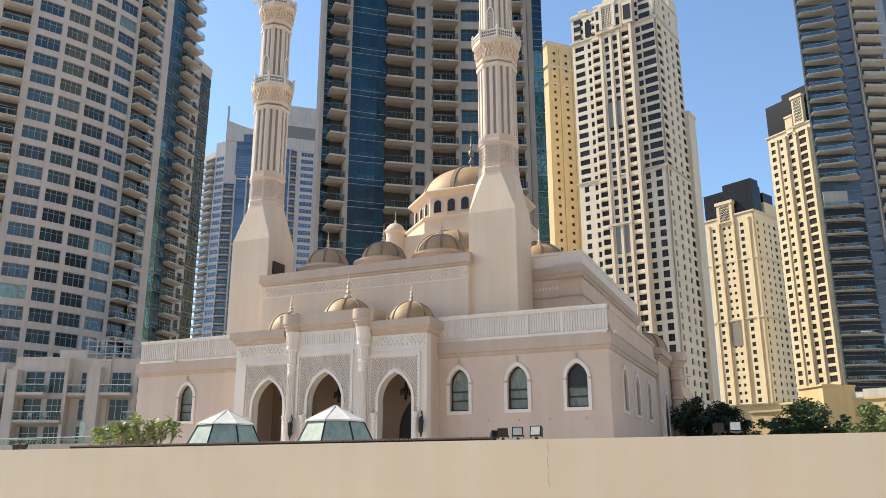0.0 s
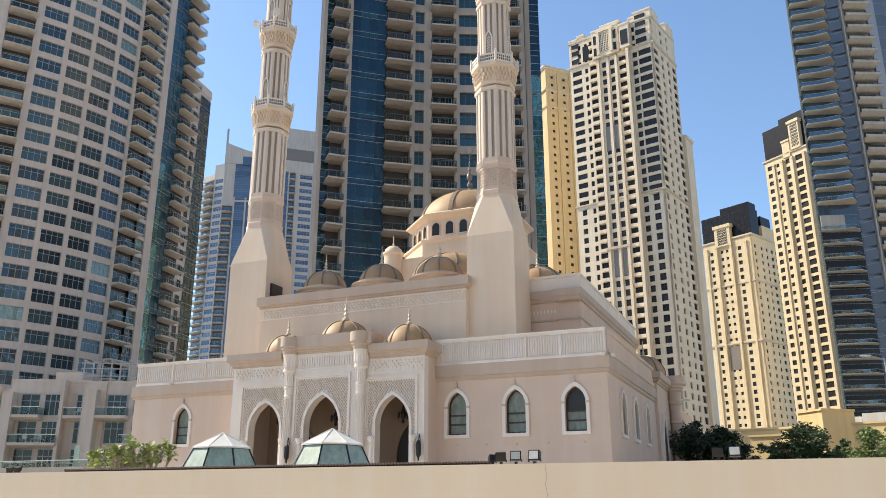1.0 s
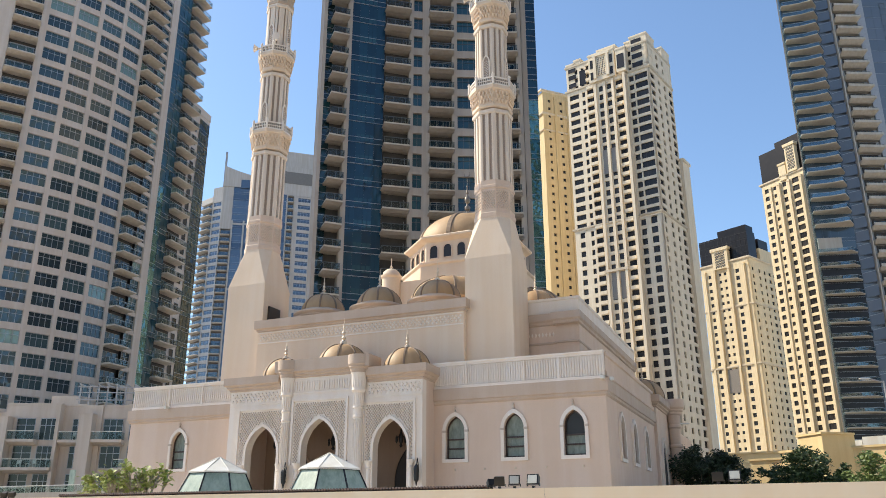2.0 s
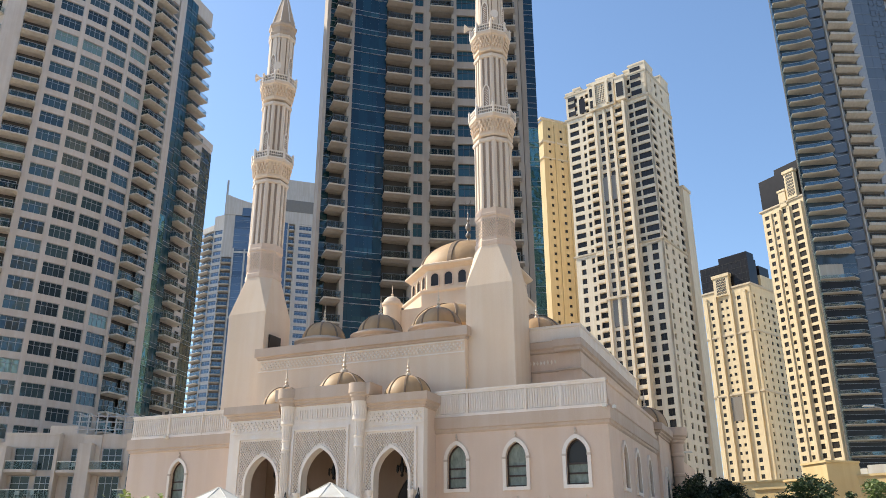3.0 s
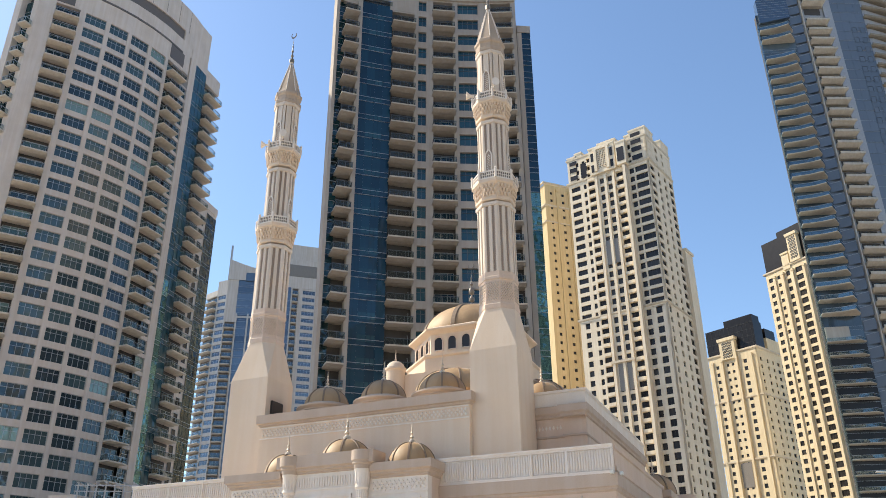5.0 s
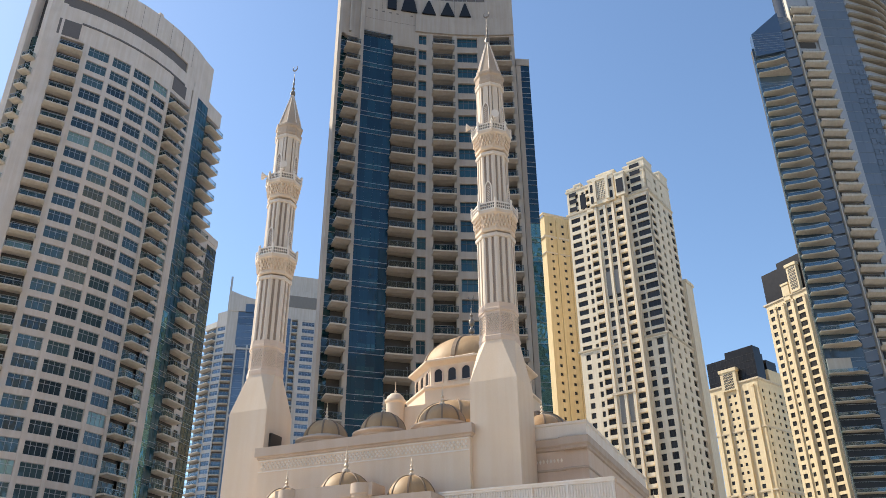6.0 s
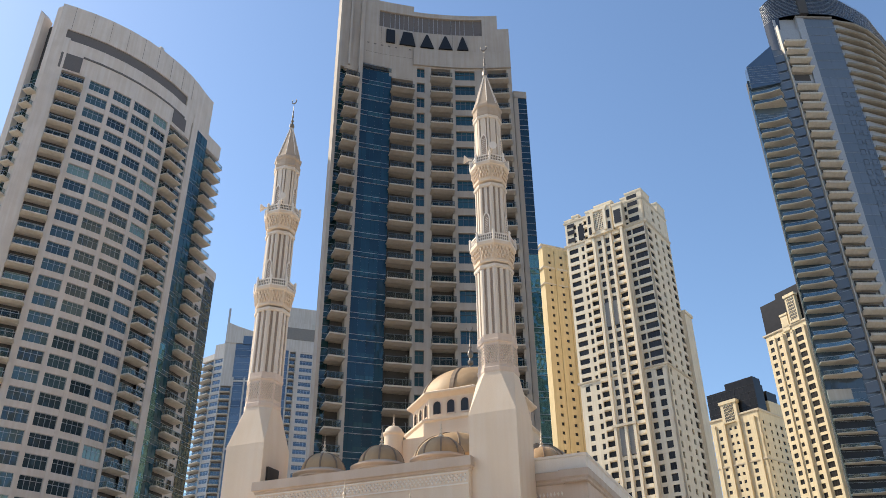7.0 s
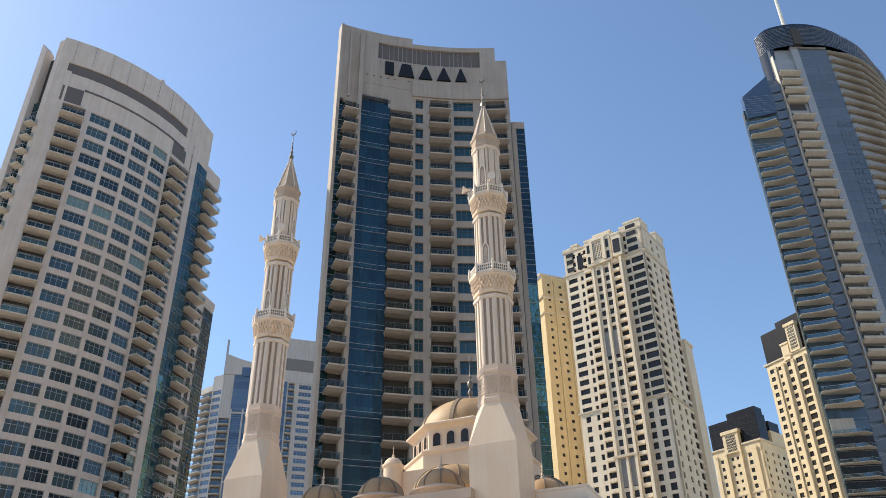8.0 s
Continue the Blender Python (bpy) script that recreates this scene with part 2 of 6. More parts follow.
def arch(cx, a, zs, za, n=7):
    """Points of a pointed arch from the left springing over the apex to the right one."""
    h = za - zs
    c = max(0.0, (h * h - a * a) / (2 * a))
    top = math.atan2(h, c)
    left = [(cx + c - (c + a) * math.cos(top * i / n), zs + (c + a) * math.sin(top * i / n)) for i in range(n + 1)]
    return left + [(2 * cx - x, z) for x, z in left[-2::-1]]


def arch_wall(bm, x0, x1, z0, z1, y0, y1, cx, a, zs, za, sill=None, mi=0):
    """A wall with one pointed opening through it."""
    box(bm, x0, cx - a, y0, y1, z0, z1, mi)
    box(bm, cx + a, x1, y0, y1, z0, z1, mi)
    pts = arch(cx, a, zs, za)
    for (xa, za_), (xb, zb) in zip(pts, pts[1:]):
        hexa(bm, [(xa, y0, za_), (xb, y0, zb), (xb, y1, zb), (xa, y1, za_), (xa, y0, z1), (xb, y0, z1), (xb, y1, z1), (xa, y1, z1)], mi)
    if sill is not None:
        box(bm, cx - a, cx + a, y0, y1, z0, sill, mi)


def arch_ring(bm, cx, a, zs, za, z0, w, y0, y1, mi=0, foot=True):
    """A raised surround of width w round a pointed opening, with a sill bar."""
    inner = [(cx - a, z0)] + arch(cx, a, zs, za) + [(cx + a, z0)]
    outer = [(cx - a - w, z0)] + arch(cx, a + w, zs, za + w * 1.25) + [(cx + a + w, z0)]
    for i in range(len(inner) - 1):
        (ax, az), (bx, bz), (cx_, cz), (dx, dz) = inner[i], inner[i + 1], outer[i + 1], outer[i]
        hexa(bm, [(ax, y0, az), (bx, y0, bz), (bx, y1, bz), (ax, y1, az), (dx, y0, dz), (cx_, y0, cz), (cx_, y1, cz), (dx, y1, dz)], mi)
    if foot:
        box(bm, cx - a - w, cx + a + w, y0, y1, z0 - w, z0, mi)


def arch_pane(bm, cx, a, zs, za, z0, y, mi=0, thick=0.03):
    prism(bm, [(cx - a, z0), (cx + a, z0)] + arch(cx, a, zs, za)[::-1], y, y + thick, mi)


# ---- ground ----
bm = bmesh.new()
box(bm, -2500, 2500, -2500, 2500, -0.6, 0.0)
tagged(part("ground", bm, M_GROUND), "dusty grey-brown paving reaching to the horizon", "ground", kind="structure")


# ---- towers: storeys, bays, windows and balconies ----
def bay_frame(p, q):
    """Origin at p, x towards q, y into the house."""
    d = Vector((q[0] - p[0], q[1] - p[1]))
    return Matrix.Translation((p[0], p[1], 0)) @ Matrix.Rotation(math.atan2(d.y, d.x), 4, "Z"), d.length


def bay_at(m, x, z):
    return m @ Matrix.Translation((x, 0, z))


def sash(w, h, xs, zs, deep, bar_mi, pane_mi, mats, name):
    """One sheet of bars and panes: xs and zs are the bars' (start, end) pairs; the panes lie deeper."""
    bm = bmesh.new()
    gx = sorted({round(v, 3) for v in (0.0, w, *[v for p in xs for v in p])})
    gz = sorted({round(v, 3) for v in (0.0, h, *[v for p in zs for v in p])})
    V = {}

    def vert(x, y, z):
        k = (round(x, 4), round(y, 4), round(z, 4))
        if k not in V:
            V[k] = bm.verts.new(k)
        return V[k]
    for xa, xb in zip(gx, gx[1:]):
        for za, zb in zip(gz, gz[1:]):
            cx, cz = (xa + xb) / 2, (za + zb) / 2
            if any(p < cx < q for p, q in xs) or any(p < cz < q for p, q in zs):
                bm.faces.new([vert(x, 0, z) for x, z in ((xa, za), (xb, za), (xb, zb), (xa, zb))]).material_index = bar_mi
            else:
                c = ((xa, za), (xb, za), (xb, zb), (xa, zb))
                bm.faces.new([vert(x, deep, z) for x, z in c]).material_index = pane_mi
                for (x0, z0), (x1, z1) in zip(c, c[1:] + c[:1]):
                    bm.faces.new([vert(x0, 0, z0), vert(x1, 0, z1), vert(x1, deep, z1), vert(x0, deep, z0)]).material_index = bar_mi
    return mesh_of(bm, mats, name)


def window_mesh(w, h, glass_m, frame_m, cols=2, rows=2):
    """A window unit: panes and bars in one, its lower left outer corner at the origin."""
    b = 0.07
    xs = [((w - b) * i / cols, (w - b) * i / cols + b) for i in range(cols + 1)]
    zs = [((h - b) * k, (h - b) * k + b) for k in ([0, 1] if rows == 1 else [0, 0.68, 1] if rows == 2 else [j / rows for j in range(rows + 1)])]
    return sash(w, h, xs, zs, 0.07, 1, 0, [glass_m, frame_m], "window")


def bay_windows(tower, wall, m, w, floors, sill, head, fh, glass_m, frame_m, inset=0.3, cols=2, rows=2, margin=0.0, thick=0.5):
    """Spandrels into the wall mesh, one window a storey as parts. floors: list of floor heights."""
    x0, x1 = margin, w - margin
    me = window_mesh(x1 - x0, head - sill, glass_m, frame_m, cols, rows)
    for k, z in enumerate(floors):
        part("window", me, None, tower, m=bay_at(m, x0, z + sill) @ Matrix.Translation((0, inset, 0)))
        box(wall, 0, w, 0, thick, z + head - fh, z + sill, 0, m)
    box(wall, 0, w, 0, thick, floors[-1] + head, floors[-1] + fh, 0, m)
    if margin:
        zt, zb = floors[-1] + fh, floors[0]
        box(wall, 0, x0, 0.004, thick, zb, zt, 0, m)
        box(wall, x1, w, 0.004, thick, zb, zt, 0, m)


def balcony_mesh(w, out, taper=0.5, slab_m=None, deep=0.3, edge_m=None):
    """A slab with a slanting underside and splayed ends; top of the floor at z 0, wall line at y 0."""
    bm = bmesh.new()
    t = taper
    hexa(bm, [(t * 0.6, -out * 0.35, -deep), (w - t * 0.6, -out * 0.35, -deep), (w, 0.0, -deep), (0, 0.0, -deep),
              (t * 0.15, -out, -deep * 0.45), (w - t * 0.15, -out, -deep * 0.45), (w, 0.0, -deep * 0.45), (0, 0.0, -deep * 0.45)])
    # front edge takes edge_m where given, painted brighter than the underside
    box(bm, t * 0.15, w - t * 0.15, -out, 0, -deep * 0.45 + 0.002, 0.10, 1)
    return mesh_of(bm, [slab_m, edge_m or slab_m], "balcony")


def rail_mesh(w, out, t=0.5, glass_m=None, h=1.05, bar_m=None):
    bm = bmesh.new()
    x0, x1 = t * 0.15 + 0.05, w - t * 0.15 - 0.05
    box(bm, x0, x1, -out + 0.05, -out + 0.07, 0.12, h - 0.08, 0)
    for x in (x0, x1 - 0.02):
        box(bm, x, x + 0.02, -out + 0.075, -0.05, 0.12, h - 0.08, 0)
    box(bm, x0 - 0.03, x1 + 0.03, -out + 0.02, -out + 0.1, h - 0.08, h, 1)
    for x in (x0 - 0.03, x1 - 0.03):
        box(bm, x, x + 0.06, -out + 0.1, 0, h - 0.08, h, 1)
    n = max(2, round((x1 - x0) / 1.3))
    for i in range(n + 1):
        x = x0 + (x1 - x0 - 0.05) * i / n
        box(bm, x, x + 0.05, -out + 0.015, -out + 0.045, 0.1, h - 0.08, 1)
    return mesh_of(bm, [glass_m, bar_m or M_DFRAME], "railing")


def bay_balconies(tower, wall, m, w, floors, fh, out, slab_m, glass_m, door_m=None, recess=1.2, taper=0.5, over=0.3, bar_m=None, edge_m=None):
    """An open bay: back wall with a glazed door, floor edges and one balcony a storey."""
    door = window_mesh(w * 0.86, 2.35, door_m or M_LTGLASS, M_MULL, 3, 1)
    bal, rail = balcony_mesh(w + 2 * over, out, taper, slab_m, 0.3, edge_m), rail_mesh(w + 2 * over, out, taper, glass_m, 1.05, bar_m)
    zb, zt = floors[0], floors[-1] + fh
    # back wall takes index 1, a dark colour in place of recess shade
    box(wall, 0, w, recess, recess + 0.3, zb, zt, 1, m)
    for k, z in enumerate(floors):
        box(wall, 0, w, 0.03, recess, z - 0.28, z, 0, m)
        part("door", door, None, tower, m=bay_at(m, w * 0.07, z + 0.05) @ Matrix.Translation((0, recess - 0.14, 0)))
        b = part("balcony", bal, None, tower, m=bay_at(m, -over, z))
        part("railing", rail, None, b)
    box(wall, 0, w, 0.03, recess, zt - 0.28, zt, 0, m)


def bay_glass(tower, m, w, z0, z1, fh, glass_m, cols=3, bars=2, name="glazing"):
    """A curtain wall strip, one sheet of panes a storey with thin pale bars across and flush uprights."""
    n = max(1, round((z1 - z0) / fh))
    h = (z1 - z0) / n
    zs = [(k * h, k * h + 0.06) for k in (0.02, 0.27, 0.62)[:bars]]
    bm_mats = [glass_m, M_MULL]
    sheet = sash(w, h, [], zs, 0.05, 1, 0, bm_mats, name)
    for k in range(n):
        part(name, sheet, None, tower, m=bay_at(m, 0, z0 + k * h))
    up = bmesh.new()
    box(up, 0, 0.05, 0.01, 0.045, z0, z1)
    up = mesh_of(up, glass_m, "upright")
    for i in range(cols + 1):
        part("upright", up, None, tower, m=bay_at(m, (w - 0.05) * i / cols, 0))


def arc_points(o, r, a0, s_list, sign):
    return [(o[0] + r * math.cos(radians(a0) + sign * s / r), o[1] + r * math.sin(radians(a0) + sign * s / r)) for s in s_list]


def levels(z0, n, fh):
    return [z0 + fh * k for k in range(n)]


# -- concave blue-glass tower with the sign --
def concave_tower():
    t = thing("apartment_tower", pose(0, 0, 0), "concave beige concrete tower with blue glass and balconies", "tower")
    FH = 3.3
    def P(s):
        return arc_points((7.655, 46.938), 61.63, 113.632, [s], -1)[0]
    wall = bmesh.new()
    fl = levels(0.8, 30, FH)
    top = fl[-1] + FH
    def bay(a, b):
        return bay_frame(P(a), P(b))
    # piers
    for a, b, z1, dy in ((0.0, 0.5, 113.8, -0.3), (1.75, 2.15, 113.0, -0.45), (3.6, 4.3, 113.0, -0.5), (13.25, 13.9, 100.0, 0.02), (15.25, 16.4, 100, 0.02), (19.75, 20.55, 100, 0.02), (24.0, 26.1, 100, 0.02), (29.6, 30.4, 100, 0.05)):
        m, w = bay(a, b)
        box(wall, 0, w, dy, 1.6, 97.0 if a == 1.75 else 0, z1, 0, m)
    for a, b, cols in ((13.9, 15.25, 2), (20.55, 24.0, 4)):
        m, w = bay(a, b)
        bay_windows(t, wall, m, w, fl, 0.7, 2.8, FH, M_BLUEV, M_DFRAME, 0.3, cols, 2)
    for a, b, out, ov in ((1.25, 3.55, 1.9, 0.15), (9.45, 13.25, 1.5, 0.15), (16.4, 19.75, 1.45, 0.3), (26.1, 29.6, 1.3, 0.3)):
        m, w = bay(a, b)
        bay_balconies(t, wall, m, w, fl if a > 13 else fl[:-1], FH, out, M_CBALC_SHADE, M_RAILGL, M_BLUE, 1.3, 0.8, ov, None, M_CONC2)
    # side slit and blue bay
    m, w = bay(0.5, 1.75)
    box(wall, 0, w, 0.8, 1.2, 0, 97, 1, m)
    bay_glass(t, m @ Matrix.Translation((0, 0.7, 0)), w, 0.4, 96.8, FH, M_TEAL, 1, 3)
    ss = [4.3 + 5.15 * i / 4 for i in range(5)]
    for a, b in zip(ss, ss[1:]):
        m, w = bay(a, b)
        bay_glass(t, m, w, 0.4, 97.2, FH, M_BLUE, 2, 2)
        if ss[1] <= a < ss[3]:  # lighter vision panes in the middle of the strip
            vp = bmesh.new()
            box(vp, 0.06, w / 2 - 0.05, 0.02, 0.048, 0.98, 1.98)
            box(vp, w / 2 + 0.05, w - 0.06, 0.02, 0.048, 0.98, 1.98)
            vp = mesh_of(vp, M_BLUEV, "pane")
            for k in range(29):
                part("pane", vp, None, t, m=bay_at(m, 0, 0.4 + FH * k + 0.05))
    m, w = bay(4.3, 13.2)
    box(wall, 0, w, 1.7, 2.1, 96, 99, 0, m)
    for a, b in zip(ss, ss[1:]):
        m, w = bay(a, b)
        tr = bmesh.new()
        box(tr, 0, w, -0.12, -0.09, 97.2, 98.1, 0, m)
        box(tr, 0, w, -0.14, -0.06, 98.1, 98.18, 1, m)
        part("terrace_railing", tr, [M_RAILGL, M_MULL], t)
    # head: blank wall, louvre strip, stepped tops
    cuts = [0.0, 3.6, 6.97, 9.05, 13.25, 16, 20, 24, 25.6, 28.4, 30.4]
    for a, b in zip(cuts, cuts[1:]):
        m, w = bay(a, b)
        z1 = 113.9 if b <= 13.3 else (112.6 if b <= 28.5 else 109.2)
        z0 = 99.8 if b > 13.3 else 98.4 if 3 <= a and b < 9.1 else 96.5
        if 6.9 < a and b < 25.7:
            box(wall, 0, w, 0, 1.0, z0, 107.7, 0, m)
            box(wall, 0, w, 0.35, 1.0, 107.7, 111.6, 2, m)
            box(wall, 0, w, 0, 1.0, 111.6, z1, 0, m)
            for k in range(int(w / 0.8)):
                box(wall, k * 0.8, k * 0.8 + 0.08, 0.25, 0.36, 107.7, 111.6, 3, m)
        else:
            box(wall, 0, w, 0, 1.0, z0, z1, 0, m)
    for a, b in ((13.25, 16), (16, 20), (20, 24), (24, 28.4), (28.4, 30.4)):
        m, w = bay(a, b)
        box(wall, 0, w, -0.28, 0.02, 99.82, 103.6, 0, m)
    for k in range(7):
        m, w = bay(4.9 + 1.25 * k, 5.35 + 1.25 * k)
        box(wall, 0, w, -0.03, 0.02, 103.1, 103.35, 2, m)
    for k in range(8):
        m, w = bay(4.2 + 3.2 * k, 4.25 + 3.2 * k)
        box(wall, 0, w, -0.008, 0.02, 103.65, 107.65, 2, m)
    for a, b in ((4.0, 6.9), (6.9, 9.0), (9.0, 13.2)):
        m, w = bay(a, b)
        box(wall, 0, w, -0.008, 0.02, 101.2, 101.25, 2, m)
    # body behind, recess shade painted in with index 1; left side plain concrete
    a, b, c = P(0.05), P(30.3), P(16)
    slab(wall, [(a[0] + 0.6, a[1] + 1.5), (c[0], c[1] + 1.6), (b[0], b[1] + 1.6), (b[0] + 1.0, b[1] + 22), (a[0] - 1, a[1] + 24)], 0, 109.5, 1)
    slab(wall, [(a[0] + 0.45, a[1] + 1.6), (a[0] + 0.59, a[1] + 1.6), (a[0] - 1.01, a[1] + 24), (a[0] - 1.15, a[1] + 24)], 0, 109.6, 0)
    part("wall", wall, [M_CONC, M_RECESS_SHADE, M_LOUVRE, M_GREYPANEL], t)
    # lower annex with a glazed corner
    an = bmesh.new()
    m, w = bay_frame((12.85, 109.6), (15.12, 109.85))
    box(an, 0, 0.8, 0, 14, 0, 95.3, 0, m)
    box(an, 0.8, w, 0.15, 14, 0, 95.2, 0, m)
    box(an, 0, w + 0.02, -0.1, 14, 94.2, 95.6, 0, m)
    part("annex", an, M_CONC, t)
    m2 = m @ Matrix.Translation((0.8, 0, 0))
    # same glass up the corner; the lower panes have the reflection painted in
    bay_glass(t, m2, w - 0.8, 0.4, 63.1, FH, M_REFLGLASS, 2, 2)
    bay_glass(t, m2, w - 0.8, 63.1, 94.2, FH, M_BLUE, 2, 3)
    # sign: plain dark shapes in place of letters
    x = 8.2
    for wd in (2.2, 3.5, 3.1, 3.1, 2.7):
        m, w = bay(x, x + wd - 0.45)
        zt = 107.0
        sg = bmesh.new()
        lean = 0.0 if wd < 2.5 else 0.2 * w if wd > 3.3 else 0.4 * w
        prism(sg, [(0.1, zt - 3.0), (w - 0.1, zt - 3.0), (w - 0.1 - lean, zt), (0.1 + lean, zt)], -0.35, -0.05)
        bmesh.ops.transform(sg, matrix=m, verts=sg.verts)
        x += wd + 0.2
        part("sign_shape", sg, M_BLACK, t, "dark plain shape mounted on the blank head wall")
    return t


concave_tower()


# -- convex tower with the window grid --
def convex_tower():
    t = thing("apartment_tower", pose(0, 0, 0), "convex beige tower with a grid of reflecting windows", "tower")
    FH = 3.3
    def P(s):
        if s <= 37:
            return arc_points((-90.655, 151.73), 37.485, -66.321, [s], 1)[0]
        a, b = arc_points((-90.655, 151.73), 37.485, -66.321, [36, 37], 1)
        return (b[0] + (b[0] - a[0] + 0.12) * (s - 37), b[1] + (b[1] - a[1]) * (s - 37))
    wall = bmesh.new()
    fl = levels(4.7 - FH, 33, FH)
    zt = fl[-1] + FH
    def bay(a, b):
        return bay_frame(P(a), P(b))
    for a, b, z1 in ((0.5, 3.4, 118), (7.7, 8.75, zt), (12.65, 13.46, zt), (17.14, 17.92, zt), (21.8, 22.57, zt), (26.3, 27.0, zt), (33.9, 36.1, 117.7)):
        m, w = bay(a, b)
        box(wall, 0, w, -0.05, 1.5, 0, z1, 0, m)
    for a, b in ((8.75, 12.65), (13.46, 17.14), (17.92, 21.8), (22.57, 26.3)):
        m, w = bay(a, b)
        bay_windows(t, wall, m, w, fl, 0.7, 2.9, FH, M_LTGLASS, M_MULL, 0.22, 4, 2)
    m, w = bay(31.6, 33.9)
    bay_windows(t, wall, m, w, fl[:-1], 0.4, 2.95, FH, M_LTGLASS, M_MULL, 0.22, 2, 2)
    for a, b in ((3.4, 7.7), (27.0, 31.6)):
        m, w = bay(a, b)
        bay_balconies(t, wall, m, w, fl, FH, 1.6, M_PALECONC, M_RAILGL, M_LTGLASS, 0.8, 1.0, 0.1, M_MULL)
    # head wall with two louvre strips
    cuts = [0.5, 2.4, 6.5, 10, 14, 18, 22, 26, 30.7, 33.5, 37, 40.2]
    for a, b in zip(cuts, cuts[1:]):
        m, w = bay(a, b)
        z1 = 126.3
        inner = 2.3 < a and b < 31
        box(wall, 0, w, 0, 1.2, zt if b < 37 else 115.2, 117.6, 0, m)
        box(wall, 0, w, 0.3, 1.2, 117.6, 120.2, 2 if inner else 0, m)
        box(wall, 0, w, 0, 1.2, 120.2, z1, 0, m)
        if not inner:
            box(wall, 0, w, 0, 0.3, 117.6, 120.2, 0, m)
        elif a < 6:
            box(wall, 0.1, w, -0.06, 0.01, 110.4, 114.2, 2, m)
        else:
            box(wall, 0, w, -0.12, 0.02, 114.2, 114.6, 2, m)
    m, w = bay(27.3, 31.5)
    box(wall, 0, w, -0.06, 0.01, 110.9, 114.15, 2, m)
    m, w = bay(21.0, 22.0)
    box(wall, 0, w, 0.3, 1.0, 126.3, 127.2, 0, m)
    # left return and fin
    a = P(0.5)
    m, w = bay_frame((a[0] - 4.7, a[1] + 1.65), a)
    hexa(wall, [m @ Vector(p) for p in ((0, -0.6, 0), (1.5, -0.6, 0), (1.5, 1.5, 0), (0, 1.5, 0), (0, -0.6, 125.6), (1.5, -0.6, 123.4), (1.5, 1.5, 123.4), (0, 1.5, 125.6))])
    bay_glass(t, m @ Matrix.Translation((1.5, 0.6, 0)), 1.9, 1.4, 110, FH, M_TEAL, 2, 2)
    box(wall, 1.5, 3.4, 1.2, 1.5, 110, 122, 1, m)
    box(wall, 3.4, w, 0.3, 1.5, 0, 126, 0, m)
    slb, rl = balcony_mesh(2.0, 1.5, 0.6, M_PALECONC), rail_mesh(2.0, 1.5, 0.6, M_RAILGL, 1.05, M_MULL)
    for z in fl[:-1]:
        b = part("balcony", slb, None, t, m=bay_at(m, 2.4, z) @ Matrix.Translation((0, 0.3, 0)))
        part("railing", rl, None, b)
    # panel joints of the head wall
    for k in range(9):
        jm, jw = bay(3.0 + 3.6 * k, 3.05 + 3.6 * k)
        box(wall, 0, jw, -0.008, 0.02, 120.3, 126.2, 2, jm)
    # glass strip, then right-hand balconies with a plain wall
    m, w = bay(36.1, 40.2)
    # lower left panes have the bright reflection painted in
    bay_glass(t, m, w * 0.45, 1.4, 64.1, FH, M_REFLGLASS, 1, 2)
    bay_glass(t, m, w * 0.45, 64.1, 115.2, FH, M_BLUE2, 1, 2)
    bay_glass(t, m @ Matrix.Translation((w * 0.45, 0, 0)), w * 0.55, 1.4, 115.2, FH, M_BLUE2, 2, 2)
    m, w = bay(40.2, 45.5)
    bay_balconies(t, wall, m, w, fl + [fl[-1] + FH], FH, 1.2, M_PALECONC, M_RAILGL, M_LTGLASS, 1.0, 1.0, 0.1, M_MULL)
    box(wall, 0, w, 0, 1.2, fl[-1] + 2 * FH, 117.0, 0, m)
    e = P(45.5)
    slab(wall, [(P(0)[0] - 8, P(0)[1] + 11), (P(2)[0], P(2)[1] + 2), (P(12)[0] - 1.2, P(12)[1] + 1.4), (P(22)[0] - 1.5, P(22)[1] + 1), (P(33)[0] - 1.5, P(33)[1] + 0.6), (e[0] - 1.6, e[1]), (e[0] - 14, e[1] + 6), (e[0] - 34, e[1])], 0, 112, 1)
    slab(wall, [(P(2)[0] - 3, P(2)[1] + 3), (P(12)[0] - 1.0, P(12)[1] + 1.2), (P(22)[0] - 1.2, P(22)[1] + 0.8), (P(35)[0] - 1.2, P(35)[1]), (P(35)[0] - 12, P(35)[1] + 5), (P(2)[0] - 12, P(2)[1] + 22)], 112, 125.4, 0)
    part("wall", wall, [M_CONCL, M_RECESS_SHADE, M_LOUVRE], t)
    # lower wing behind
    wing = bmesh.new()
    m, w = bay_frame((-56.2, 166.0), (-54.3, 173.5))
    box(wing, 0, w, 0, 16, 0, 92.5, 0, m)
    box(wing, -0.1, w + 0.1, -0.15, 16, 92.5, 94.3, 0, m)
    part("wing", wing, M_CONCL, t)
    wm = window_mesh(1.6, 2.4, M_DGLASS, M_MULL, 1, 1)
    for z in levels(1.5, 27, FH):
        part("window", wm, None, t, m=bay_at(m, 0.8, z) @ Matrix.Translation((0, -0.13, 0)))
    bay_glass(t, m @ Matrix.Translation((3.4, -0.14, 0)), w - 3.6, 1.4, 91.5, FH, M_TEAL, 3, 2)
    return t


convex_tower()


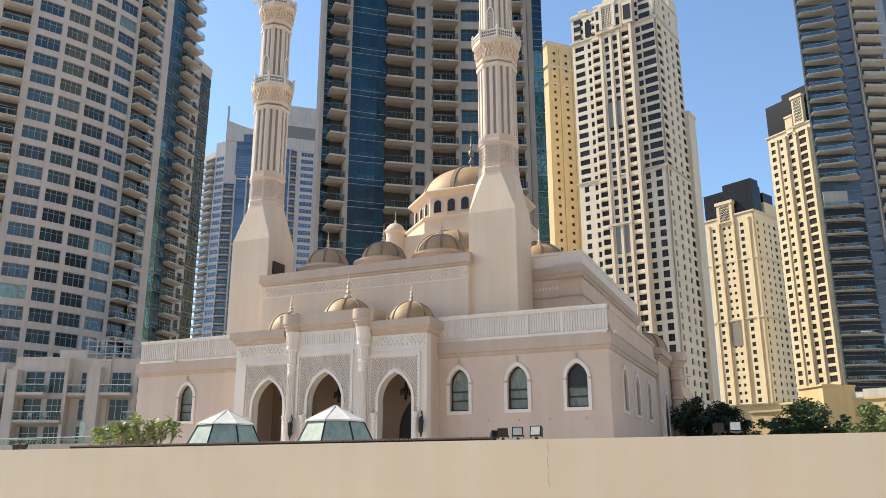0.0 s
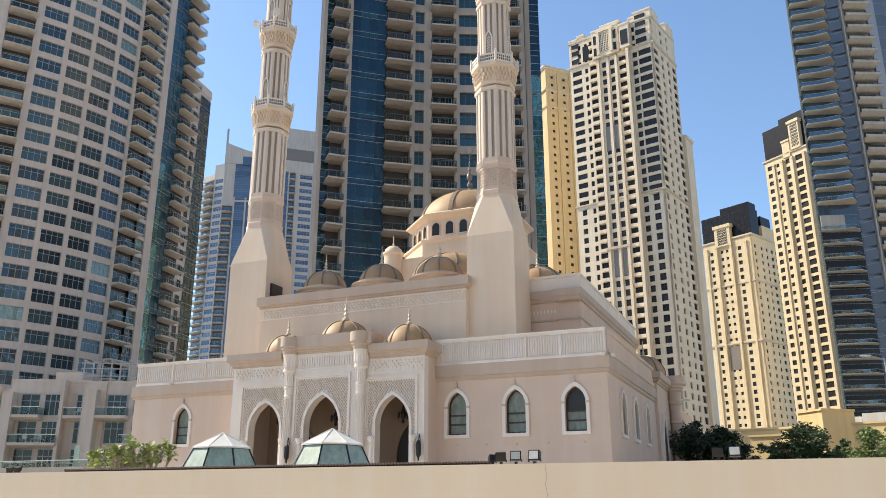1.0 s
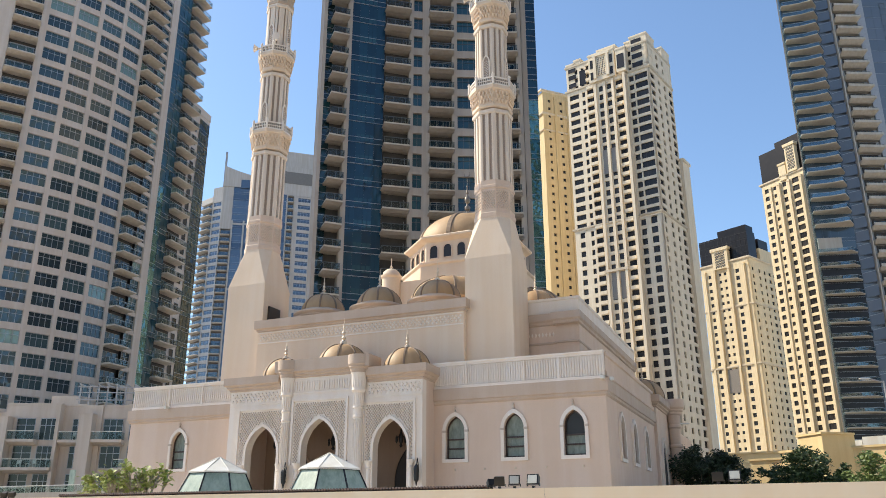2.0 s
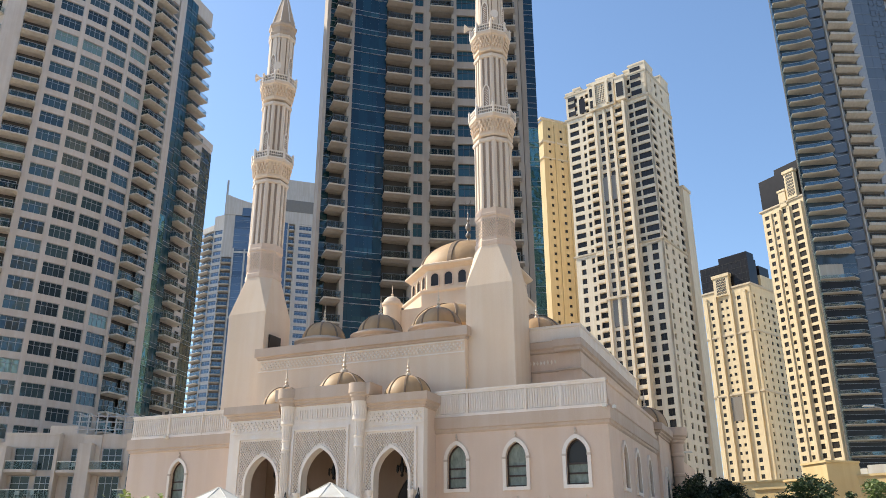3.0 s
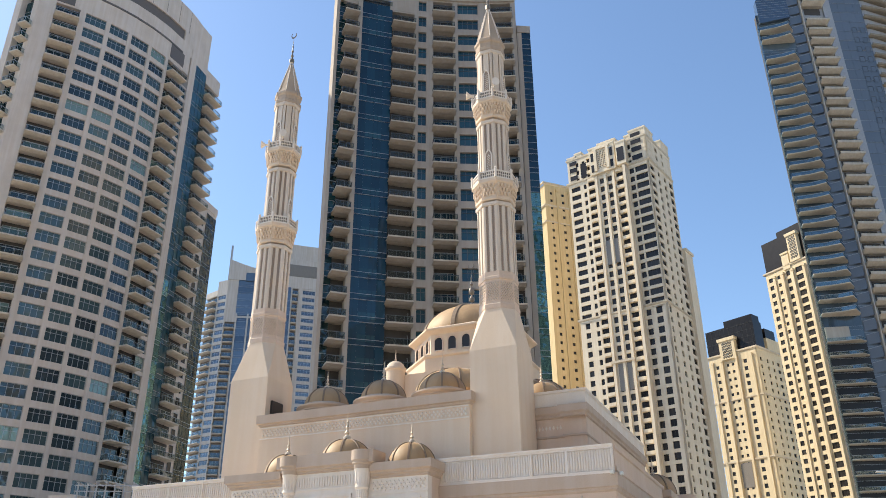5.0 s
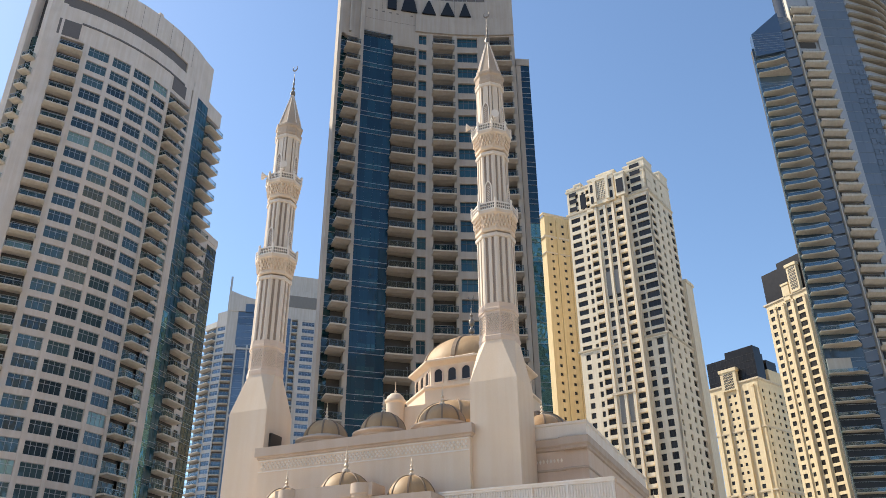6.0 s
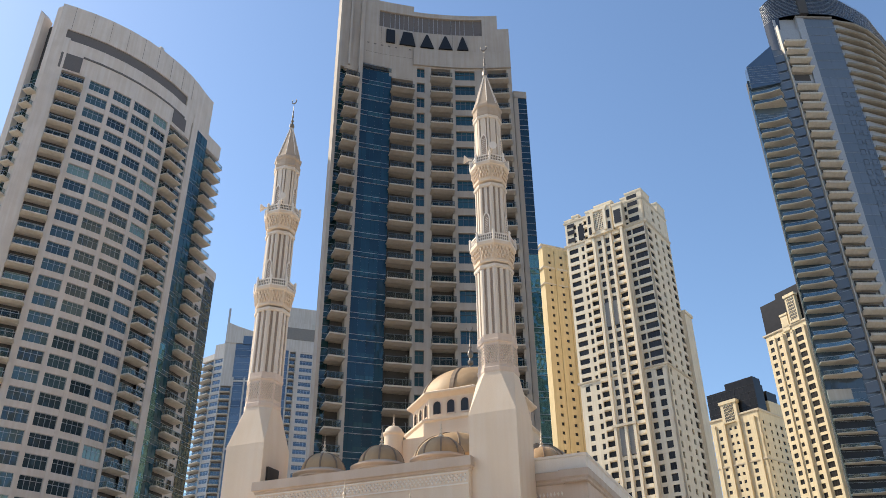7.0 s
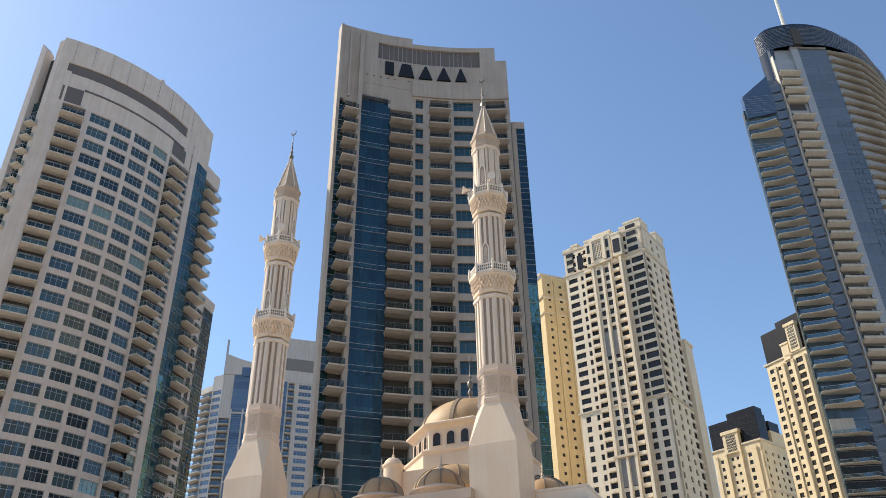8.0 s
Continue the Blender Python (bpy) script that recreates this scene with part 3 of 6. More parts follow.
# -- cream towers with punched windows --
def punched_tower(label, ox, oy, deg, width, depth, top, fh, cols, side_cols, mat, glass_m, bands=(), z_first=1.0, inset=0.25, side_n=None, balc=(), pilasters=(), low=None, z_low=0.0):
    """cols: (x0, x1, sill, head) for each column of windows along the front; the rest is pier.
    low: columns, by their x0, that are narrower (x0, x1) below z_low."""
    t = thing("apartment_tower", pose(ox, oy, 0, 0, 0, deg), label, "tower")
    wall = bmesh.new()
    n = int((top - z_first) / fh)
    fl = levels(z_first, n, fh)
    zt = fl[-1] + fh
    I = Matrix.Identity(4)
    for face, cc, length, nn in (("front", cols, width, n), ("side", side_cols, depth, side_n or n)):
        m = I if face == "front" else Matrix.Translation((width, 0, 0)) @ Matrix.Rotation(radians(90), 4, "Z")
        x = 0.0
        for x0, x1, sill, head in cc:
            box(wall, x, x0, 0, 0.6, 0, zt, 0, m)
            fm = m @ Matrix.Translation((x0, 0, 0))
            pan = 1 if x1 - x0 < 2 else 3
            if low and (face, x0) in low:
                la, lb = low[(face, x0)]
                lf = [z for z in fl if z < z_low]
                box(wall, x0, la, 0, 0.6, 0, lf[-1] + fh, 0, m)
                box(wall, lb, x1, 0, 0.6, 0, lf[-1] + fh, 0, m)
                bay_windows(t, wall, m @ Matrix.Translation((la, 0, 0)), lb - la, lf, sill, head, fh, glass_m, M_DARK, inset, 2, 1, 0, 0.58)
                bay_windows(t, wall, fm, x1 - x0, [z for z in fl if z >= z_low], sill, head, fh, glass_m, M_DARK, inset, pan, 1, 0, 0.58)
            else:
                bay_windows(t, wall, fm, x1 - x0, fl, sill, head, fh, glass_m, M_DARK, 0.55 if (face, x0) in balc else inset, pan, 1, 0, 0.58)
            if (face, x0) in balc:
                w = x1 - x0
                bl = bmesh.new()
                box(bl, -0.05, w + 0.05, -0.35, 0.2, -0.15, 0.95)
                me = mesh_of(bl, mat, "balcony")
                for z in fl:
                    part("balcony", me, None, t, m=fm @ Matrix.Translation((0, 0, z - 0.1)))
            x = x1
        box(wall, x, length, 0, 0.6, 0, zt, 0, m)
        box(wall, 0, length, 0, 0.6, zt, top, 0, m)
    box(wall, 0.62, width - 0.62, 0.62, depth, 0, top - 0.4, 1)
    box(wall, 0, 0.62, 0.61, depth, 0, top - 0.5, 0)
    part("wall", wall, [mat, M_DARK], t)
    for x, o in pilasters:
        bm = bmesh.new()
        box(bm, x, x + 0.9, -o, 0.01, 0, top - 3)
        box(bm, x - 0.12, x + 1.02, -o - 0.12, 0.01, top - 3, top - 2)
        part("pilaster", bm, mat, t)
    for z, h, o in bands:
        bm = bmesh.new()
        sweep(bm, [(-o, depth), (-o + 0.01, 0), (width, 0), (width, depth)], [(0, z), (o * 0.6, z + h * 0.3), (o, z + h * 0.4), (o, z + h), (0, z + h)])
        part("string_course", bm, M_TRIM, t)
    return t, fl


W, W_FL = punched_tower("cream tower with dark windows and a stepped ornate top", 46.6, 260.9, -37, 31.2, 21.0, 160.5, 3.3,
    [(0.9, 4.5, 0.65, 2.6), (5.85, 7.0, 0.6, 2.5), (7.75, 10.3, 0.4, 2.85), (12.35, 13.9, 0.5, 2.65), (15.4, 17.1, 0.5, 2.65), (18.7, 21.3, 0.4, 2.85), (23.8, 25.5, 0.5, 2.6), (26.0, 30.4, 0.5, 2.75)],
    [(1.0, 4.4, 0.65, 2.6), (7.3, 9.0, 0.6, 2.5), (12.6, 14.3, 0.6, 2.5), (17.2, 20.4, 0.5, 2.7)], M_JBRW, M_DGLASS,
    bands=[(150.0, 1.0, 0.4), (159.9, 1.0, 0.25), (97.0, 0.8, 0.4)], balc={("front", 7.75), ("front", 18.7)}, inset=0.4,
    low={("front", 0.9): (1.9, 3.6), ("front", 26.0): (27.2, 29.3), ("side", 1.0): (1.6, 3.0)}, z_low=96.0)
for x0, x1, y0, z1 in ((3.0, 5.6, 0.6, 162.2), (9.5, 19.5, -1.2, 160.8), (11.5, 18.5, 2.5, 164.2), (20.5, 24.0, -2.3, 159.0), (22.0, 24.4, 3.0, 163.8), (25.0, 31.1, 0.1, 163.2), (0.1, 3.3, 0.1, 160.9), (25.6, 31.15, 13.9, 164.2)):
    bm = bmesh.new()
    o = 0.22
    hexa(bm, [(x0, y0, 150.6), (x1, y0, 150.6), (x1, y0 + 7, 150.6), (x0, y0 + 7, 150.6), (x0, y0, z1), (x1, y0, z1), (x1, y0 + 7, z1), (x0, y0 + 7, z1)])
    hexa(bm, [(x0, y0, z1), (x1, y0, z1), (x1, y0 + 7, z1), (x0, y0 + 7, z1), (x0 - o, y0 - o, z1 + 0.4), (x1 + o, y0 - o, z1 + 0.4), (x1 + o, y0 + 7, z1 + 0.4), (x0 - o, y0 + 7, z1 + 0.4)])
    hexa(bm, [(x0 - o, y0 - o, z1 + 0.4), (x1 + o, y0 - o, z1 + 0.4), (x1 + o, y0 + 7, z1 + 0.4), (x0 - o, y0 + 7, z1 + 0.4), (x0 - o, y0 - o, z1 + 1.0), (x1 + o, y0 - o, z1 + 1.0), (x1 + o, y0 + 7, z1 + 1.0), (x0 - o, y0 + 7, z1 + 1.0)])
    part("roof_gable", bm, M_JBRW, W, "cream roof gable with a cornice")
for x0, x1, y0, z0, z1 in ((5.3, 7.9, -0.02, 151.6, 157.6), (20.9, 23.5, -2.32, 151.8, 157.4), (10.2, 11.3, -1.22, 151.5, 154.5), (17.7, 18.8, -1.22, 151.5, 154.5), (25.5, 29.3, -0.02, 151.6, 153.5), (25.5, 29.3, -0.02, 154.9, 156.8), (25.5, 29.3, -0.02, 158.0, 159.7), (25.5, 29.3, 0.08, 160.9, 162.6), (10.2, 11.3, -1.22, 156, 159.4), (17.7, 18.8, -1.22, 156, 159.4), (0.9, 3.9, -0.02, 151.8, 153.6), (0.9, 3.9, -0.02, 155.1, 156.9), (0.9, 3.9, -0.02, 158.0, 159.6), (13.2, 14.9, 2.48, 161.6, 163.4), (22.6, 23.8, 2.98, 160.6, 162.4)):
    part("window", window_mesh(x1 - x0, z1 - z0, M_DGLASS, M_DARK, 1, 1), None, W, m=pose(x0, y0 - 0.09, z0))
bm = bmesh.new()
for i in range(6):
    box(bm, 12.85 + i * 0.62, 13.05 + i * 0.62, -1.45, -1.19, 152.5, 159.5)
for j in range(9):
    box(bm, 12.6, 16.4, -1.4, -1.2, 152.5 + j * 0.85, 152.7 + j * 0.85)
tagged(part("screen", bm, M_JBRW, W, "pierced beige screen"), kind="stuff")
bm = bmesh.new()
box(bm, 12.6, 16.4, -1.23, -1.19, 152.4, 159.7)
part("screen_back", bm, M_FIN, W)
for x0, x1, z0, z1 in ((11.6, 12.6, 151.5, 160.2), (16.4, 17.4, 151.5, 160.2), (11.2, 17.8, 160.2, 161.0)):
    bm = bmesh.new()
    box(bm, x0, x1, -1.75, -1.18, z0, z1)
    part("screen_frame", bm, M_JBRW, W)
for x0, z0, z1 in ((12.35, 115.0, 124.0), (15.4, 115.0, 124.0), (12.35, 71.0, 80.0), (15.4, 71.0, 80.0)):
    bm = bmesh.new()
    box(bm, x0 - 0.05, x0 + 1.65, -0.1, 0.3, z0, z1)
    part("screen", bm, M_FIN, W, "weathered pierced panel between the piers")
bm = bmesh.new()
box(bm, 10.2, 18.6, -1.0, 0.0, 80.2, 81.0)
part("string_course", bm, M_TRIM, W)
for x0, out in ((10.7, 0.7), (14.2, 0.55), (17.4, 0.8), (22.35, 2.3)):
    bm = bmesh.new()
    box(bm, x0, x0 + 0.9, -out, 0.01, 0, 150)
    part("pilaster", bm, M_JBRW, W)
bm = bmesh.new()
box(bm, 27.5, 32.2, 21.05, 27.5, 0, 122.5)
box(bm, 27.2, 32.6, 21.05, 27.9, 122.5, 123.6)
part("wing", bm, M_JBRW, W)

Kt, _ = punched_tower("cream tower with small dark windows and a black glass crown", 119.7, 354.5, -50, 23.7, 23.5, 113.0, 3.3,
    [(3.4, 4.9, 0.8, 2.4), (8.7, 9.9, 0.9, 2.2), (11.2, 12.4, 0.9, 2.2), (16.9, 18.6, 0.7, 2.5)],
    [(2.0, 3.2, 0.8, 2.4), (7.5, 8.7, 0.8, 2.4), (12.0, 13.2, 0.8, 2.4), (16.0, 18.0, 0.8, 2.4), (20.0, 22.0, 0.8, 2.4)], M_JBR, M_DGLASS,
    bands=[(112.6, 1.2, 0.5), (92.0, 0.8, 0.35), (66.0, 1.0, 0.5)], pilasters=((1.4, 0.5), (6.4, 0.9), (13.6, 0.9), (20.6, 0.6)))
bm = bmesh.new()
box(bm, -0.4, 23.4, 1.5, 8.4, 113.5, 126)
box(bm, 9.3, 23.2, 1.7, 7.6, 126, 128.8)
crown = part("crown", bm, M_BLACKG, Kt, "black glass crown")
bm = bmesh.new()
box(bm, 7.9, 12.9, -0.12, 0.3, 55.5, 65.6)
part("screen", bm, M_FIN, Kt, "weathered pierced panel below the string course")
for k in range(11):
    bm = bmesh.new()
    box(bm, 0.2 + 2.2 * k, 0.32 + 2.2 * k, 1.42, 1.5, 113.6, 125.9)
    part("glazing_bar", bm, M_BLACK, crown)
for k in range(4):
    bm = bmesh.new()
    box(bm, -0.4, 23.4, 1.40, 1.49, 116.2 + 3.0 * k, 116.35 + 3.0 * k)
    part("glazing_bar", bm, M_BLACK, crown)
bm = bmesh.new()
box(bm, 13.5, 23.6, 10.5, 23.4, 112.5, 119.5)
part("rear_block", bm, M_JBR, Kt)
bm = bmesh.new()
box(bm, 13.8, 23.3, 10.8, 19.0, 119.5, 124.0)
part("rear_crown", bm, M_BLACKG, Kt, "lower black glass crown at the back")
bm = bmesh.new()
box(bm, 6.8, 14.4, -0.9, 1.4, 110.6, 119)
box(bm, 6.3, 14.9, -1.3, 1.45, 119, 120.4)
part("gable", bm, M_JBR, Kt)
bm = bmesh.new()
for i in range(8):
    for j in range(6):
        box(bm, 8.3 + i * 0.6, 8.68 + i * 0.6, -1.0, -0.89, 111.2 + j * 1.2 + 0.3 * (i % 2), 112.0 + j * 1.2 + 0.3 * (i % 2))
tagged(part("screen", bm, M_DARK, Kt, "pierced screen with dark openings"), kind="stuff")

K2t, _ = punched_tower("cream tower with small dark windows and a dark glass crown", 133.0, 308.5, -61, 26.0, 20.0, 134.5, 3.3,
    [(1.2, 3.1, 0.7, 2.5), (5.4, 6.8, 0.8, 2.3), (9.8, 11.6, 0.7, 2.6), (14.3, 17.4, 0.5, 2.7), (20, 22, 0.7, 2.5)], [(3, 5, 0.8, 2.4)], M_JBR, M_DGLASS,
    bands=[(134.0, 1.0, 0.5)], pilasters=((3.7, 0.5), (8.0, 0.9), (12.6, 0.7), (18.2, 0.9)))
bm = bmesh.new()
box(bm, -0.3, 26, 1.2, 18, 134.9, 148.5)
box(bm, 7, 26, 2.4, 16, 148.5, 151.5)
part("crown", bm, M_BLACKG, K2t, "black glass crown")
bm = bmesh.new()
box(bm, 9.3, 12.6, -0.5, 1.1, 133, 139.5)
box(bm, 9.1, 12.8, -0.8, 1.1, 139.5, 140.3)
part("gable", bm, M_JBR, K2t)
bm = bmesh.new()
box(bm, 13.4, 18.0, -0.8, 1.1, 135, 146)
box(bm, 13.0, 18.4, -1.2, 1.1, 146, 147.2)
part("gable", bm, M_JBR, K2t)
bm = bmesh.new()
for i in range(6):
    for j in range(7):
        box(bm, 14.2 + i * 0.56, 14.55 + i * 0.56, -0.9, -0.79, 136 + j * 1.35 + 0.4 * (i % 2), 136.9 + j * 1.35 + 0.4 * (i % 2))
tagged(part("screen", bm, M_DARK, K2t, "pierced screen with dark openings"), kind="stuff")

Yt, _ = punched_tower("yellow tower with small square windows", 40.9, 284.0, 23, 24.0, 20.0, 165.0, 3.3,
    [(2.3, 3.4, 0.8, 2.0), (7.6, 8.8, 0.8, 2.0), (14, 15.2, 0.8, 2.0)], [(3, 5, 0.8, 2.4)], M_JBRY, M_DGLASS,
    pilasters=((5.0, 0.4), (10.6, 0.4)), bands=[(164.4, 1.0, 0.5), (154.5, 0.9, 0.35), (147.5, 0.6, 0.3)])


# -- pale blue-grey tower between --
def pale_tower():
    t = thing("apartment_tower", pose(0, 0, 0), "pale tower with stepped roof, balconies and blue glass", "tower")
    wall = bmesh.new()
    FH = 3.3
    fl = levels(1.0, 42, FH)
    m, w = bay_frame((-107.5, 343.8), (-101.0, 338.5))
    bay_balconies(t, wall, m, w, fl, FH, 1.6, M_BLDG_B, M_RAILGL, M_STEELBLUE, 1.0, 0.6, 0.0)
    box(wall, 0, w, 0.0, 2, 139.6, 142, 0, m)
    m, w = bay_frame((-101.0, 338.5), (-96.0, 336.0))
    bay_windows(t, wall, m, w, fl, 0.7, 2.6, FH, M_STEELBLUE, M_MULL, 0.25, 3, 2, 0.6)
    box(wall, 0, w, 0.0, 2, 139.6, 146, 0, m)
    m, w = bay_frame((-96.0, 336.0), (-91.5, 336.5))
    bay_balconies(t, wall, m, w, fl[:-4], FH, 1.4, M_BLDG_B, M_RAILGL, M_STEELBLUE, 1.0, 0.6, 0.0)
    m, w = bay_frame((-91.5, 336.5), (-68.0, 339.5))
    bay_glass(t, m, w, 1, 146.0, 3.3, M_STEELBLUE, 9, 2)
    box(wall, 0, w, 0.13, 2, 0, 148, 0, m)
    for x in (0, 5.0, 13):
        box(wall, x, x + 0.7, -0.3, 0.1, 0, 130, 0, m)
    for z in (128, 98, 60):
        box(wall, 0, w, -0.25, 0.1, z, z + 0.8, 0, m)
    box(wall, -4.6, 0.0, 0.0, 2.0, 126, 146, 0, m)
    roof = bmesh.new()
    prism(roof, [(-4.6, 146.0), (17.8, 146.0)] + [(17.8 - 2.24 * k, 150.6 + 5.4 * (k / 10) ** 1.8) for k in range(11)], -0.4, 6)
    bmesh.ops.transform(roof, matrix=m, verts=roof.verts)
    part("roof", roof, M_BLDG_B, t, "sweeping curved roof parapet")
    box(wall, 3, 16, -0.5, -0.35, 145.5, 149.5, 3, m)
    box(wall, -4.9, -4.1, 0.0, 0.8, 146, 163, 2, m)
    slab(wall, [(-106.5, 345.2), (-100.5, 340.2), (-92, 338.5), (-60, 341.2), (-58, 370), (-104, 372)], 0, 139.5, 1)
    # right-hand block
    m, w = bay_frame((-70.5, 335.0), (-55.5, 339.9))
    box(wall, -8, w, 0, 20, 142, 155.8, 0, m)
    box(wall, -8, w - 0.2, 0.6, 19, 155.8, 163.4, 0, m)
    box(wall, 1.0, w - 0.6, -0.1, 0.05, 147.5, 153.2, 4, m)
    f2 = levels(0.0, 43, FH)
    for x0, x1, kind in ((0.0, 3.0, "g"), (3.6, 6.2, "b"), (7.5, 14.4, "w")):
        fm = m @ Matrix.Translation((x0, 0, 0))
        if kind == "g":
            bay_glass(t, fm, x1 - x0, 0.5, 142, FH, M_STEELBLUE, 2, 1)
        elif kind == "b":
            bay_balconies(t, wall, fm, x1 - x0, f2, FH, 1.0, M_BLDG_B, M_RAILGL, M_STEELBLUE, 1.0, 0.4, 0.0)
        else:
            bay_windows(t, wall, fm, x1 - x0, f2, 0.7, 2.6, FH, M_STEELBLUE, M_MULL, 0.25, 4, 2, 0.7)
    for x0, x1 in ((3.0, 3.6), (6.2, 7.5), (14.4, w)):
        box(wall, x0, x1, -0.2, 2, 0, 142, 0, m)
    box(wall, -8, w, 1.5, 19, 0, 142, 1, m)
    # louvre colour in second place also paints the shade behind the balconies
    part("wall", wall, [M_BLDG_B, M_LOUVRE, M_GREYPANEL, M_STEELBLUE, M_FIN], t)
    return t


pale_tower()


# -- curved glass tower with slanting balconies --
def curved_tower():
    # the plan below is drawn at a larger scale; the thing carries the factor 0.9
    t = thing("apartment_tower", Matrix.Translation((0, 0, 0.165)) @ Matrix.Diagonal((0.9, 0.9, 0.9, 1)), "curved grey-blue glass tower with concrete balconies and a mast", "tower")
    FH = 3.7
    ZS = Matrix.Diagonal((1, 1, 1.15, 1))
    LOW = -0.185
    wall = bmesh.new()
    # splayed balconies, glass behind; below 68 m a darker glass paints in shade
    m, w = bay_frame((98.2, 199.4), (108.0, 198.2))
    bay_glass(t, m, w, LOW, 68, FH, M_DGLASS, 5, 2)
    bay_glass(t, m, w, 68, 176, FH, M_RGLASS, 5, 2)
    pn = bmesh.new()
    box(pn, 0.3, 6.2, -0.6, 0.0, 68.4, 72.6, 0, m)
    part("plant_panel", pn, M_RSLAB, t, "pale panel of the plant storey")
    bm = bmesh.new()
    pts = [(0.0, 0.0), (0.0, -2.1), (4.6, -2.9), (7.7, -4.2), (9.8, -0.9), (9.8, 0.0)]
    a = [bm.verts.new((x, y, -0.26 if y > -0.5 else -0.08)) for x, y in pts]
    b = [bm.verts.new((x, y, 0.10)) for x, y in pts]
    bm.faces.new(a[::-1]), bm.faces.new(b)
    for i in range(6):
        j = (i + 1) % 6
        bm.faces.new((a[i], a[j], b[j], b[i]))
    bal = mesh_of(bm, M_RSLAB, "balcony")
    bm = bmesh.new()
    for (xa, ya), (xb, yb) in zip(pts[1:], pts[2:5]):
        fm, fw = bay_frame((xa, ya + 0.1), (xb, yb + 0.1))
        box(bm, 0, fw, 0, 0.03, 0.12, 1.0, 0, fm)
        box(bm, 0, fw, -0.02, 0.05, 1.0, 1.08, 1, fm)
    rail = mesh_of(bm, [M_RRAIL, M_MULL], "railing")
    bm = bmesh.new()
    box(bm, -0.25, -0.2, -1.5, 0.2, LOW, 171, 0, m)
    part("glass_fin", bm, M_RRAIL, t, "clear glass edge fin")
    for z in levels(13.0, 43, FH):
        if 159 < z < 162.5 or 69 < z < 72.5:
            continue
        flat = ZS if z > 69 else Matrix.Diagonal((1, 0.55, 0.9, 1))
        bb = part("balcony", bal, None, t, m=bay_at(m, 0, z) @ flat)
        part("railing", rail, None, bb)
    box(wall, 0.2, w, 0.3, 2, LOW, 176, 1, m)
    # slanting glass wedge on top of the splayed bay
    wd = bmesh.new()
    hexa(wd, [m @ Vector(p) for p in ((0.6, -1, 172), (9.8, -1, 173.5), (9.8, 1.5, 173.5), (0.6, 1.5, 172), (0.6, -1, 181), (9.8, -1, 189.0), (9.8, 1.5, 189.0), (0.6, 1.5, 181))])
    part("glass_wedge", wd, M_STEELBLUE, t)
    for k in range(8):
        bm = bmesh.new()
        box(bm, 0.7, 9.7, -1.06, -1.0, 174 + 0.95 * k, 174.07 + 0.95 * k, 0, m)
        part("glazing_bar", bm, M_MULL, t)
    # stepped strip with the pale fin
    m, w = bay_frame((108.0, 198.2), (112.0, 198.4))
    bay_glass(t, m, w, LOW, 188, FH, M_RBLUE, 2, 2)
    box(wall, 0, w, 0.13, 2, LOW, 188, 2, m)
    st = bmesh.new()
    hexa(st, [(0.2, -0.1, 0.0), (3.3, -0.9, 0.5), (3.3, -0.05, 0.5), (0.2, -0.05, 0.0), (0.2, -0.1, 2.3), (3.3, -0.9, 2.9), (3.3, -0.05, 2.9), (0.2, -0.05, 2.3)])
    hexa(st, [(0.2, -0.14, 2.3), (3.3, -0.95, 2.9), (3.3, -0.05, 2.9), (0.2, -0.05, 2.3), (0.2, -0.14, 2.42), (3.3, -0.95, 3.02), (3.3, -0.05, 3.02), (0.2, -0.05, 2.42)], 1)
    me = mesh_of(st, [M_RBLUE, M_MULL], "bay_panel")
    for z in levels(12, 47, FH):
        part("bay_panel", me, None, t, m=bay_at(m, 0, z) @ ZS)
    bm = bmesh.new()
    box(bm, 3.66, 3.9, -1.3, 0.1, LOW, 198, 0, m)
    part("fin", bm, M_PALECONC, t, "pale upright fin")
    # thick concrete balconies
    m, w = bay_frame((112.3, 198.0), (119.3, 198.2))
    box(wall, 0, w, 0.6, 2, LOW, 197.5, 2, m)
    bl, rl = bmesh.new(), bmesh.new()
    hexa(bl, [(0.2, -0.6, -0.5), (6.2, -0.8, -0.5), (6.6, 0.5, -0.5), (0.0, 0.5, -0.5), (-0.1, -1.9, 0.3), (6.9, -2.3, 0.3), (7.4, 0.5, 0.3), (-0.1, 0.5, 0.3)])
    box(bl, 0, 7.2, -2.05, -1.8, 0.3, 0.95)
    box(rl, 0.2, 6.9, -1.75, -1.71, 0.95, 1.3)
    bal, rail = mesh_of(bl, M_RSLAB, "balcony"), mesh_of(rl, M_RAILGL, "railing")
    for k, z in enumerate(levels(12.0, 49, FH)):
        box(wall, 1.0, 6.0, 0.45, 0.62, z + 0.6, z + 2.9, 1, m)
        if k == 44:
            continue
        bb = part("balcony", bal, None, t, m=bay_at(m, 0, z) @ ZS)
        part("railing", rail, None, bb)
    # grey wall, then blue wall with small windows
    m, w = bay_frame((119.3, 198.2), (121.8, 198.4))
    box(wall, 0, w, 0, 2, LOW, 202.5, 2, m)
    m, w = bay_frame((121.8, 198.4), (131.6, 198.9))
    bay_glass(t, m, w, LOW, 202, FH, M_RBLUE, 4, 1)
    box(wall, 0, w, 0.13, 2, LOW, 202, 2, m)
    box(wall, -2.6, w, -0.3, 2, 202.5, 203.1, 2, m)
    wm = window_mesh(1.5, 2.0, M_RBLUE, M_DFRAME, 1, 1)
    for z in levels(13.0, 43, FH):
        for x in (5.0, 7.6):
            part("window", wm, None, t, m=bay_at(m, x, z) @ Matrix.Translation((0, -0.12, 0)))
